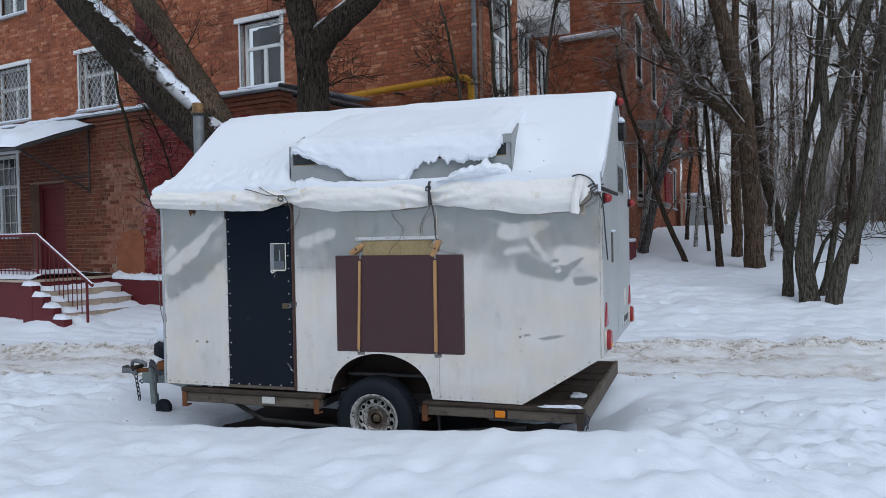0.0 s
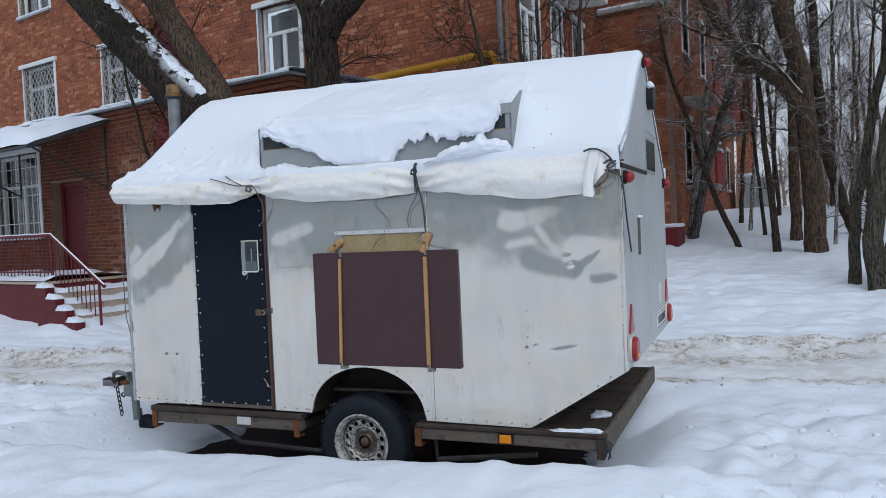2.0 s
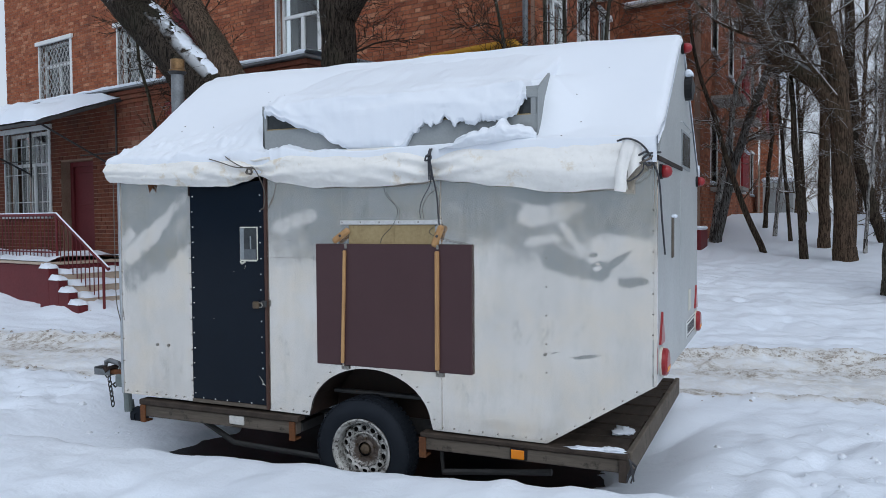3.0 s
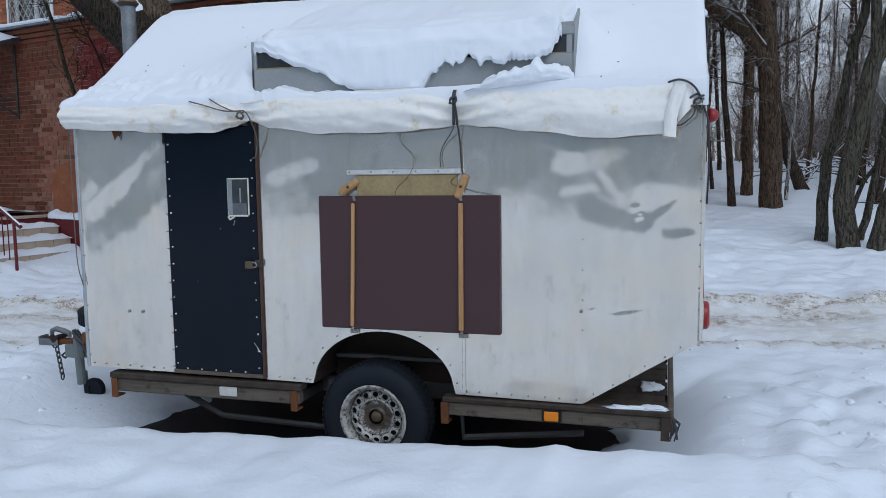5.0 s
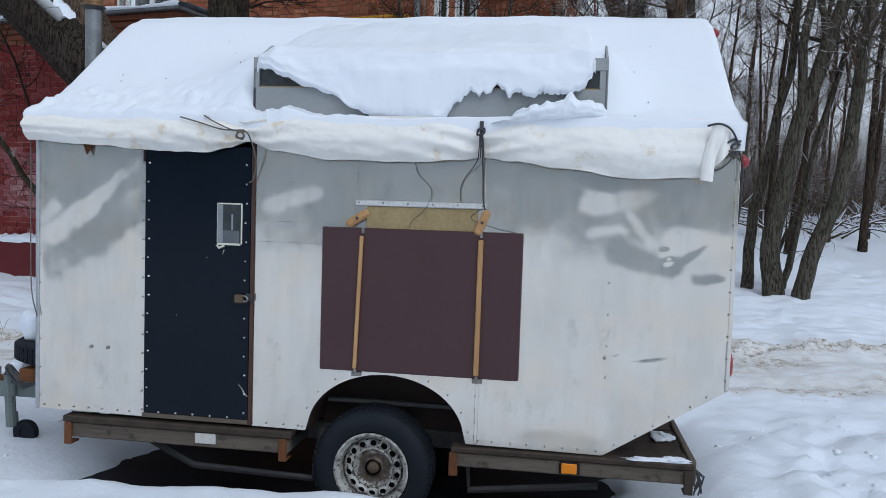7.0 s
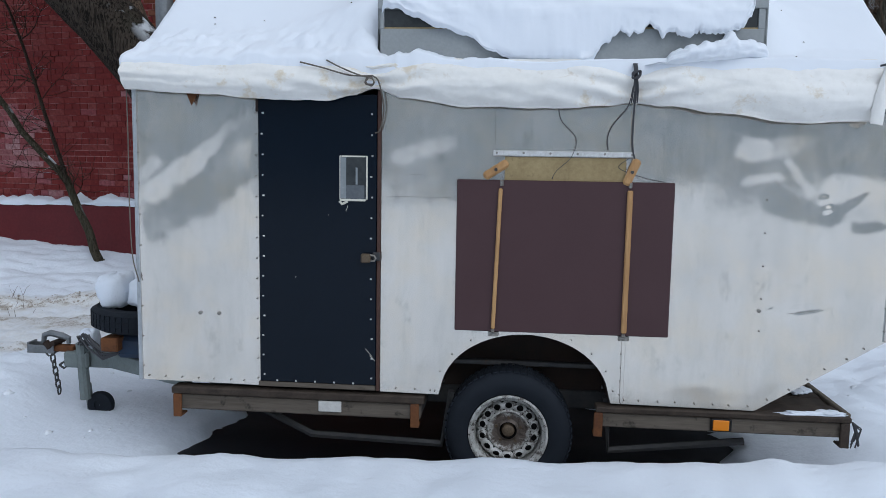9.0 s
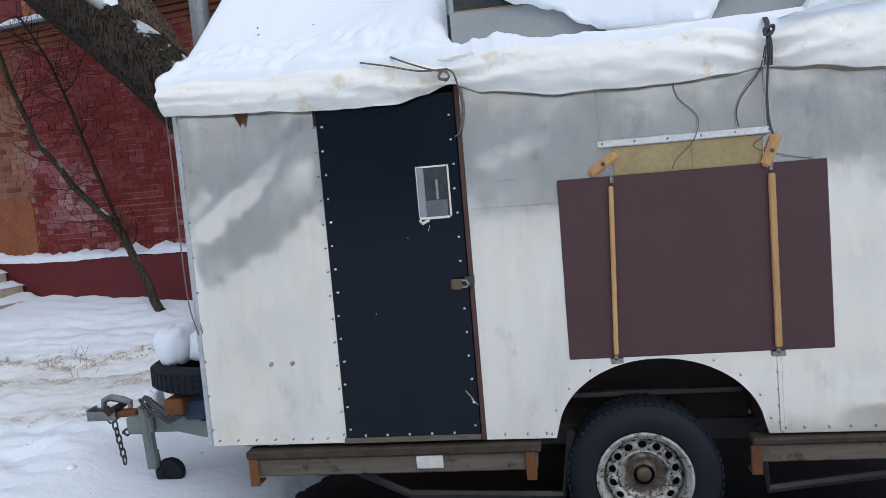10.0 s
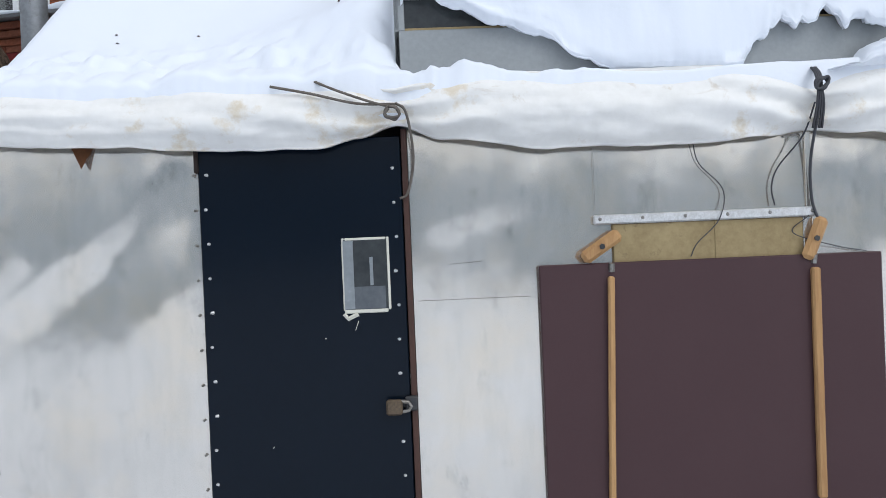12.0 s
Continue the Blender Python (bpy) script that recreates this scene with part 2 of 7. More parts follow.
M_WIRE = Mat("thin_black_wire", (0.04, 0.04, 0.045), 0.5).m
M_BLACK = worn("black_plastic", (0.012, 0.012, 0.0132), (0.018, 0.018, 0.018), 0.45, scale=9, fine=80)
M_REDLENS = Mat("red_lens", (0.27, 0.011, 0.014), 0.3)
M_REDLENS.b.inputs["Coat Weight"].default_value = 0.1
M_ORANGE = Mat("orange_lens", (0.75, 0.24, 0.01), 0.25)
M_REFL = worn("white_reflector", (0.62, 0.61, 0.58), (0.5, 0.48, 0.45), 0.35, scale=20, fine=90)
M_LABELW = worn("pale_label", (0.68, 0.66, 0.56), (0.6, 0.58, 0.5), 0.5, scale=12, fine=80)
M_TARP = worn("white_tarpaulin", (0.84, 0.82, 0.78), (0.76, 0.74, 0.69), 0.5, scale=2.2, fine=40, bump=0.3, depth=0.005, dirt=(0.68, 0.6, 0.47), dirt_at=0.57)
M_TARP.color(M_TARP.mix(M_TARP.ramp(M_TARP.noise(7, 6, 0.75, (1, 1, 1.6), 0.8), (0.6, 0.0), (0.72, 0.45)), M_TARP.b.inputs["Base Color"].links[0].from_socket, (0.5, 0.4, 0.27)))
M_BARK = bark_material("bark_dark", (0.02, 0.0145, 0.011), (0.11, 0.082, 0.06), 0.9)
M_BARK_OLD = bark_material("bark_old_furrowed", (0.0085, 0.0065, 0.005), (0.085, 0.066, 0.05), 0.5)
M_BARK_MOSS = bark_material("bark_mossy_grey", (0.04, 0.036, 0.027), (0.17, 0.153, 0.118), 0.3)
M_BARK_BROWN = bark_material("bark_brown_bare", (0.04, 0.027, 0.018), (0.185, 0.127, 0.086), 0.9)
M_BARK_BARE = bark_material("bark_brown_peeled", (0.04, 0.028, 0.02), (0.22, 0.155, 0.107), 0.0)
M_SAPLING = bark_material("bark_olive", (0.045, 0.04, 0.025), (0.12, 0.105, 0.072), 0.4)
M_BIRCH = bark_material("bark_birch", (0.06, 0.055, 0.05), (0.62, 0.6, 0.57), 0.2)
M_BIRCHDARK = bark_material("bark_birch_dark", (0.022, 0.019, 0.017), (0.2, 0.19, 0.18), 0.6)
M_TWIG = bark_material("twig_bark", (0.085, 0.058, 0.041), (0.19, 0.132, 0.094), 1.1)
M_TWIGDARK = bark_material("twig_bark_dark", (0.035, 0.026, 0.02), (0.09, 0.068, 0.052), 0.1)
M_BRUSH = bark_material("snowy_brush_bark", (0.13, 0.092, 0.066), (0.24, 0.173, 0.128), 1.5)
# paler than the near twigs: distance haze put into the bark colour
M_FARTWIG = bark_material("twig_bark_far_haze", (0.19, 0.142, 0.108), (0.3, 0.228, 0.175), 1.0)
M_LATTICE = worn("grey_white_lattice", (0.42, 0.42, 0.41), (0.34, 0.33, 0.32), 0.6, scale=6, fine=60)
M_LEAD = worn("blue_grey_backdrop", (0.3, 0.365, 0.415), (0.36, 0.425, 0.47), 0.9, scale=0.4, fine=3)


def aluminium():
    """Dull, hand-rubbed aluminium sheet with grime, rubbed patches, fine vertical streaks and dark specks."""
    m = Mat("aluminium_sheet", (0.8, 0.81, 0.81), 0.2, 0.8)
    blot, fine = m.noise(2.2, 5, 0.6), m.noise(60, 4, 0.6, (1, 1, 0.08))
    streak = m.noise(16, 6, 0.7, (1, 1, 0.14))
    c = m.mix(m.ramp(blot, (0.35, 0.0), (0.7, 1.0)), (0.79, 0.745, 0.675), (0.69, 0.65, 0.588))
    c = m.mix(m.ramp(m.noise(5, 6, 0.7, (1, 1, 0.35)), (0.5, 0.0), (0.75, 0.55)), c, (0.53, 0.51, 0.46))
    c = m.mix(m.ramp(m.noise(3.1, 5, 0.65), (0.46, 0.0), (0.66, 0.75)), c, (0.79, 0.7, 0.57))
    c = m.mix(m.ramp(streak, (0.5, 0.0), (0.76, 0.3)), c, (0.54, 0.52, 0.475))
    c = m.mix(m.ramp(m.noise(46, 5, 0.7, (1, 1, 0.09)), (0.52, 0.0), (0.75, 0.2)), c, (0.5, 0.485, 0.45))
    c = m.mix(m.ramp(m.noise(8, 7, 0.78, (1, 1, 0.6)), (0.56, 0.0), (0.7, 0.6)), c, (0.43, 0.41, 0.37))
    c = m.mix(m.ramp(m.noise(70, 3, 0.6), (0.71, 0.0), (0.75, 0.7)), c, (0.2, 0.19, 0.17))
    smear = m.ramp(m.noise(3.4, 6, 0.75, (1, 1, 0.5), 1.2), (0.45, 0.0), (0.7, 0.06))
    m.color(c).rough(m.math("ADD", m.math("ADD", m.math("MULTIPLY", blot, 0.06), m.math("ADD", m.math("MULTIPLY", fine, 0.05), smear)), 0.06))
    m.bump(m.noise(4.0, 3, 0.5, (1, 1, 0.8)), 0.3, 0.006).bump(streak, 0.05, 0.002)
    return m


M_ALU = aluminium()
M_GREYPAINT = worn("grey_sheet", (0.33, 0.345, 0.345), (0.27, 0.285, 0.285), 0.55, 0.1, scale=3, fine=60, bump=0.1, dirt=(0.24, 0.23, 0.2), dirt_at=0.68)
M_REARSHEET = worn("pale_grey_sheet", (0.5, 0.515, 0.51), (0.42, 0.435, 0.43), 0.4, 0.15, scale=2, fine=50, bump=0.1, dirt=(0.4, 0.4, 0.38), dirt_at=0.7)
M_ZINC = worn("bright_zinc", (0.7, 0.7, 0.69), (0.5, 0.49, 0.47), 0.4, 0.4, scale=50, fine=200)
M_POST = worn("dark_brown_post", (0.055, 0.03, 0.024), (0.085, 0.045, 0.034), 0.7, 0.0, scale=9, fine=60)
M_CHROME = worn("zinc_fixings", (0.36, 0.35, 0.33), (0.2, 0.18, 0.15), 0.45, 0.7, scale=60, fine=200)
for mm, sp_ in ((M_NAVY, 0.18), (M_FILMPLY, 0.35), (M_RUBBER, 0.2), (M_ASPHALT, 0.12), (M_DECK, 0.2), (M_BEAM, 0.2), (M_STEELDARK, 0.3), (M_RUST, 0.2), (M_REDPAINT, 0.3), (M_BRICK, 0.15), (M_BRICK_DEEP, 0.15), (M_BRICK_TAN, 0.15), (M_BRICK_PAINT, 0.2), (M_BRICK_WORN, 0.2)):
    mm.b.inputs["Specular IOR Level"].default_value = sp_
M_GLASS = Mat("window_glass", (0.9, 0.95, 0.95), 0.03)
M_GLASS.b.inputs["Transmission Weight"].default_value = 1.0

M_DIMGLASS = worn("dark_window_plastic", (0.03, 0.034, 0.036), (0.06, 0.065, 0.066), 0.12, scale=6, fine=40, bump=0.02)
M_SMOKE = worn("smoked_plastic", (0.09, 0.1, 0.11), (0.13, 0.14, 0.15), 0.2, scale=12, fine=60, bump=0.02)
M_SMOKEPALE = worn("smoked_plastic_pale", (0.2, 0.22, 0.23), (0.26, 0.28, 0.29), 0.25, scale=12, fine=60, bump=0.02)
M_RUSTBRASS = worn("tarnished_brass", (0.15, 0.11, 0.07), (0.08, 0.058, 0.04), 0.6, 0.5, scale=30, fine=120)
M_RUSTDARK = worn("rusty_dark_steel", (0.02, 0.0145, 0.012), (0.042, 0.024, 0.0165), 0.8, 0.3, scale=7, fine=70, bump=0.5)
M_BLUEBOX = worn("dark_blue_plastic", (0.02, 0.04, 0.08), (0.03, 0.035, 0.05), 0.6, scale=9, fine=60)


# ---- mesh helpers ----
class Geo:
    """Collects vertices and faces, then makes one mesh object of them."""

    def __init__(self):
        self.v, self.f = [], []

    def add(self, verts, faces):
        k = len(self.v)
        self.v.extend(tuple(p) for p in verts)
        self.f.extend(tuple(i + k for i in f) for f in faces)
        return self

    def box(self, x0, x1, y0, y1, z0, z1, bevel=0.0, m=None):
        """A box with chamfered edges."""
        lo, hi = Vector((min(x0, x1), min(y0, y1), min(z0, z1))), Vector((max(x0, x1), max(y0, y1), max(z0, z1)))
        if not bevel:
            vs = [Vector((hi.x if i & 1 else lo.x, hi.y if i & 2 else lo.y, hi.z if i & 4 else lo.z)) for i in range(8)]
            fs = [(0, 2, 3, 1), (4, 5, 7, 6), (0, 1, 5, 4), (2, 6, 7, 3), (0, 4, 6, 2), (1, 3, 7, 5)]
        else:
            b = bmesh.new()
            bmesh.ops.create_cube(b, size=1.0)
            for v in b.verts:
                v.co = Vector([lo[i] if v.co[i] < 0 else hi[i] for i in range(3)])
            bmesh.ops.bevel(b, geom=list(b.edges), offset=min(bevel, min(hi - lo) * 0.45), segments=1, affect="EDGES")
            b.verts.index_update()
            vs, fs = [v.co.copy() for v in b.verts], [tuple(v.index for v in f.verts) for f in b.faces]
            b.free()
        if m is not None:
            vs = [m @ v for v in vs]
        return self.add(vs, fs)

    def tube(self, pts, radii, seg=8, caps=True, squash=1.0):
        """A round bar swept along points; radii: one for all, or one each."""
        pts = [Vector(p) for p in pts]
        radii = list(radii) if hasattr(radii, "__len__") else [radii] * len(pts)
        k, side, rings = len(self.v), None, []
        for i, p in enumerate(pts):
            d = (pts[min(i + 1, len(pts) - 1)] - pts[max(i - 1, 0)]).normalized()
            if side is None:
                side = d.cross(Vector((0.31, 0.17, 0.93)) if abs(d.z) < 0.9 else Vector((0.9, 0.3, 0.1))).normalized()
            side = (side - d * side.dot(d)).normalized()
            up = d.cross(side)
            ring = []
            for j in range(seg):
                a = 2 * math.pi * j / seg
                ring.append(len(self.v))
                self.v.append(tuple(p + (side * math.cos(a) + up * math.sin(a) * squash) * radii[i]))
            rings.append(ring)
        for a, b in zip(rings, rings[1:]):
            for j in range(seg):
                self.f.append((a[j], a[(j + 1) % seg], b[(j + 1) % seg], b[j]))
        if caps:
            self.f.append(tuple(reversed(rings[0])))
            self.f.append(tuple(rings[-1]))
        return self

    def lathe(self, prof, centre, axis="y", seg=48, closed=False):
        """Turns a profile of (radius, along) about an axis through centre."""
        k, n, c = len(self.v), len(prof), Vector(centre)
        for j in range(seg):
            a = 2 * math.pi * j / seg
            for r, h in prof:
                q = (r * math.cos(a), h, r * math.sin(a)) if axis == "y" else (r * math.cos(a), r * math.sin(a), h)
                self.v.append(tuple(c + Vector(q)))
        for j in range(seg):
            for i in range(n if closed else n - 1):
                a, b = j * n + i, j * n + (i + 1) % n
                e, d = ((j + 1) % seg) * n + i, ((j + 1) % seg) * n + (i + 1) % n
                self.f.append((k + a, k + b, k + d, k + e))
        return self

    def grid(self, pts, nu, nv, flip=False, wrap=False):
        k = len(self.v)
        self.v.extend(tuple(p) for p in pts)
        for i in range(nu - 1 + (1 if wrap else 0)):
            for j in range(nv - 1):
                a, b = k + i * nv + j, k + ((i + 1) % nu) * nv + j
                self.f.append((a, b, b + 1, a + 1) if not flip else (a, a + 1, b + 1, b))
        return self

    def mesh(self, name, mat, smooth=False):
        me = bpy.data.meshes.new(name)
        me.from_pydata(self.v, [], self.f)
        me.materials.append(mat.m if isinstance(mat, Mat) else mat)
        if smooth:
            me.shade_smooth()
            if smooth == "edges":
                me.set_sharp_from_angle(angle=radians(35))
        return me

    def obj(self, name, mat, parent=None, label="", smooth=False, kind=""):
        ob = new(name, self.mesh(name, mat, smooth))
        if parent is not None:
            ob.parent = parent
        return tagged(ob, label, kind=kind)


def thing(name, label, category, at=(0, 0, 0), group="", kind=""):
    ob = new(name)
    ob.location = at
    ob.empty_display_size = 0.1
    return tagged(ob, label, category, group, kind)


def fbm(x, y, z=0.0, octaves=4):
    return noise.fractal(Vector((x, y, z)), 0.9, 2.0, octaves)


def lerp_table(x, table):
    """Smooth interpolation in rows of (x, value)."""
    if x <= table[0][0]:
        return table[0][1]
    for (a, p), (b, q) in zip(table, table[1:]):
        if x <= b:
            s = (x - a) / (b - a)
            s = s * s * (3 - 2 * s)
            return p + (q - p) * s
    return table[-1][1]


# ---- ground: one sheet of snow, with a rutted lane, a bank and a thawed pit under the trailer ----
def smooth(a, b, x):
    s = min(1.0, max(0.0, (x - a) / (b - a)))
    return s * s * (3 - 2 * s)


RISE = [(-1.3, 0.22), (-1.0, 0.19), (0.9, 0.2), (1.15, 0.26), (2.0, 0.33), (3.8, 0.57), (5.3, 0.76), (7.5, 0.96), (10.4, 1.2), (18, 1.85), (30, 1.95), (400, 2.0)]


def lane(x):
    return 3.5 + 0.19 * x


def ground_z(x, y):
    d = y - lane(max(-14.0, min(14.0, x)))
    z = lerp_table(d, RISE) + 0.012 * max(-8.0, min(6.0, x)) * (1 - smooth(1.2, 5.0, d))
    far = max(abs(x), abs(y))
    # ruts and crumbled edges of the lane
    if -1.6 < d < 1.8 and far < 30:
        z -= 0.045 * (math.exp(-((d - 0.6) / 0.2) ** 2) + math.exp(-((d + 0.55) / 0.2) ** 2))
        z += 0.06 * math.exp(-((d - 1.2) / 0.2) ** 2) * (0.4 + fbm(x * 2.3, y * 2.3, 3))
        z += 0.05 * math.exp(-((d + 1.15) / 0.25) ** 2) * (0.4 + fbm(x * 2.0, y * 2.0, 9))
        z += (0.026 * fbm(x * 5, y * 9, 1) + 0.02 * fbm(x * 11, y * 13, 6)) * (1 if abs(d) < 1.3 else 0.4)
    # bank between the camera and the trailer
    near = smooth(-0.2, -0.5, y)
    if near > 0 and far < 30:
        crest = 0.37 + 0.055 * max(-2.6, min(2.4, x)) + 0.03 * fbm(x * 1.6, 0.5, 4) + 0.015 * fbm(x * 5.0, 0.2, 8)
        front = 0.25 + (crest - 0.25) * smooth(-3.0, -0.55, y)
        side = smooth(-3.6, -2.3, x) * smooth(3.4, 2.2, x)
        z += near * side * (front - z)
    # trodden, lumpy surface
    if far < 40:
        z += 0.035 * fbm(x * 0.9, y * 0.9, 7) + 0.012 * fbm(x * 4.2, y * 4.2, 2)
        trod = smooth(1.7, 2.6, x) * smooth(-2.2, -0.8, y) * smooth(2.6, 1.6, y)
        trod = max(trod, 0.9 * smooth(-2.5, -3.0, x) * smooth(2.4, 1.4, y), 0.45 * smooth(-0.6, -1.2, y) * smooth(-4.5, -3.5, y))
        z += 0.075 * trod * fbm(x * 2.3, y * 2.3, 5) + 0.025 * trod * fbm(x * 6, y * 6, 15)
        # old, softened footprints
        if far < 9:
            step = noise.voronoi(Vector((x * 2.1, y * 2.1, 0.5)))[0][0]
            print_here = smooth(-0.1, 0.25, fbm(x * 0.55, y * 0.55, 19)) * smooth(-0.25, -0.7, y) + trod
            z -= 0.042 * min(1.0, print_here) * smooth(0.42, 0.2, step)
            z += 0.03 * trod * max(0.0, fbm(x * 7.5, y * 7.5, 17)) ** 0.5
        # wind-rippled, softly trodden slope beyond the lane
        slope = smooth(1.2, 1.9, d) * smooth(14.0, 9.0, d)
        if slope > 0:
            dimple = noise.voronoi(Vector((x * 2.6, y * 2.2, 3.5)))[0][0]
            z += slope * (0.035 * fbm(x * 1.6, y * 3.2, 27) + 0.02 * fbm(x * 4.5, y * 7.5, 28) - 0.035 * smooth(0.36, 0.1, dimple) * smooth(-0.2, 0.2, fbm(x * 0.5, y * 0.5, 29)))
        # snow heaped at the foot of the entrance steps
        z += 0.2 * math.exp(-((x + 8.1) / 0.65) ** 2 - ((y - 4.5) / 0.5) ** 2)
    # pit melted out under and round the trailer
    wob = 0.16 * fbm(x * 1.9, y * 1.9, 11) + 0.06 * fbm(x * 6, y * 6, 12)
    # far edge drawn in: the unseen bank there cuts light under the trailer
    back = max(-1.86 - x, x - 1.22, y - 1.55, -0.2 - y) + wob * (1 if y > 0 else 0.4)
    ring = max((-2.95 - x) * 1.5, (x - 1.45) * 1.6, (y - 1.5) * 1.4, (-0.27 - y) * 8)
    if ring < 1.1:
        low = 0.05 + max(0.0, ring) * 0.16
        z += (min(z, low) - z) * smooth(1.1, 0.15, ring)
    if back < 0.15:
        z += (-0.06 - z) * smooth(0.1, -0.1, back)
    return z


def graded(lo, hi, step, far_lo, far_hi):
    mid = list(np.arange(lo, hi + step / 2, step))
    up, s = [], step
    while (up[-1] if up else hi) < far_hi:
        s *= 1.17
        up.append((up[-1] if up else hi) + s)
    down, s = [], step
    while (down[-1] if down else lo) > far_lo:
        s *= 1.17
        down.append((down[-1] if down else lo) - s)
    return down[::-1] + mid + up


def dirt_amount(x, y):
    d = y - lane(x)
    edge = 0.15 * smooth(1.4, 1.0, abs(d)) + math.exp(-((d - 1.1 - 0.12 * fbm(x * 0.8, 0.4, 23)) / 0.13) ** 2) * (0.9 + 0.6 * fbm(x * 1.1, 2.0, 24)) + 0.75 * math.exp(-((d + 1.05 - 0.1 * fbm(x, 5.0, 25)) / 0.1) ** 2) * (0.6 + 1.2 * fbm(x * 1.3, 3.0, 26))
    bed = 0.62 * smooth(1.35, 0.9, abs(d)) + 0.2 * math.exp(-((d - 0.5) / 0.25) ** 2)
    return min(1.0, max(0.0, edge + bed * (0.9 + 0.8 * fbm(x * 0.9, y * 1.6, 21)))) if abs(x) < 40 else 0.0


gx, gy = graded(-6.5, 6.5, 0.05, -500, 500), graded(-3.2, 10.5, 0.05, -500, 900)
g = Geo()
g.grid([(x, y, ground_z(x, y)) for x in gx for y in gy], len(gx), len(gy))
ground = g.obj("ground", M_SNOW, None, "uneven trodden snow over a yard with a rutted lane", True)
tagged(ground, category="snow", kind="structure")
at = ground.data.attributes.new("dirt", "FLOAT", "POINT")
at.data.foreach_set("value", np.array([dirt_amount(x, y) for x in gx for y in gy], dtype=np.float32))

def blob(g, rnd, p, r):
    """A small uneven clod."""
    k, ph = len(g.v), rnd.uniform(0, 9)
    g.v.append((p[0], p[1], p[2] + r * 0.6))
    for ring, (s, h) in enumerate(((0.62, 0.42), (1.0, 0.02), (0.9, -0.4))):
        for j in range(7):
            a = 0.898 * j + 0.4 * ring
            q = r * s * (1 + 0.35 * math.sin(2.3 * j + ph + ring) * math.cos(1.1 * j + ph))
            g.v.append((p[0] + q * math.cos(a), p[1] + q * math.sin(a), p[2] + r * h * (1 + 0.3 * math.sin(ph + j))))
    for j in range(7):
        n = (j + 1) % 7
        g.f.append((k, k + 1 + j, k + 1 + n))
        g.f += [(k + 1 + 7 * i + j, k + 8 + 7 * i + j, k + 8 + 7 * i + n, k + 1 + 7 * i + n) for i in (0, 1)]


rc = random.Random(41)
g = Geo()
for _ in range(260):
    x, y = rc.gauss(3.2, 0.9), rc.gauss(0.7, 1.3)
    if x > 1.95 and y < lane(x) - 1.0:
        r = 0.01 + 0.026 * rc.random() ** 3
        blob(g, rc, (x, y, ground_z(x, y) - 0.3 * r), r)
for _ in range(50):
    x, y = rc.uniform(-4.6, -2.1), rc.uniform(-0.6, 2.2)
    blob(g, rc, (x, y, ground_z(x, y)), 0.008 + 0.03 * rc.random() ** 3)
tagged(g.obj("snow_clods", M_SNOWSOFT, smooth=True), "loose clods of trodden snow scattered over the yard", "snow", kind="stuff")
g = Geo()
for _ in range(1700):
    x = rc.uniform(-9.0, 7.0)
    y = lane(x) + (rc.gauss(1.12, 0.1) if rc.random() < 0.65 else rc.gauss(-1.05, 0.12))
    blob(g, rc, (x, y, ground_z(x, y)), 0.004 + 0.018 * rc.random() ** 3)
tagged(g.obj("dirty_snow_crumbs", M_CRUMB, smooth=True), "brown gritty snow crumbs along the ruts of the lane", "snow", kind="stuff")

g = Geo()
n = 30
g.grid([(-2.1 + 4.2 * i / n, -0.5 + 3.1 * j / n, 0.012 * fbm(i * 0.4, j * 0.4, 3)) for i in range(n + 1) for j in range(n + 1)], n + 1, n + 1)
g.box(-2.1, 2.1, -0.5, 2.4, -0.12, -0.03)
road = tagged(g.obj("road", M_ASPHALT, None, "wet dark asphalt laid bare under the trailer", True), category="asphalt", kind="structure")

# ---- the brick apartment building ----
A = radians(10.1)
building = thing("apartment_building", "old red-brick apartment building with a painted lower annex", "building", (-6.0, 8.0, 0.5))
COURSE, PITCH, JOINT = 0.077, 0.26, 0.011


def frame_of(o, d, nrm):
    m = Matrix(((d[0], nrm[0], 0, o[0]), (d[1], nrm[1], 0, o[1]), (0, 0, 1, 0), (0, 0, 0, 1)))
    return m


def under(ob, m):
    """Puts a part under the building at the world pose m."""
    ob.parent = building
    ob.matrix_parent_inverse = Matrix.Translation(building.location).inverted()
    ob.matrix_basis = m
    return ob


PLAIN_BRICK = Geo().box(0, PITCH - JOINT, -0.02, 0.008, 0, COURSE - JOINT).mesh("brick", M_BRICK_PAINT)


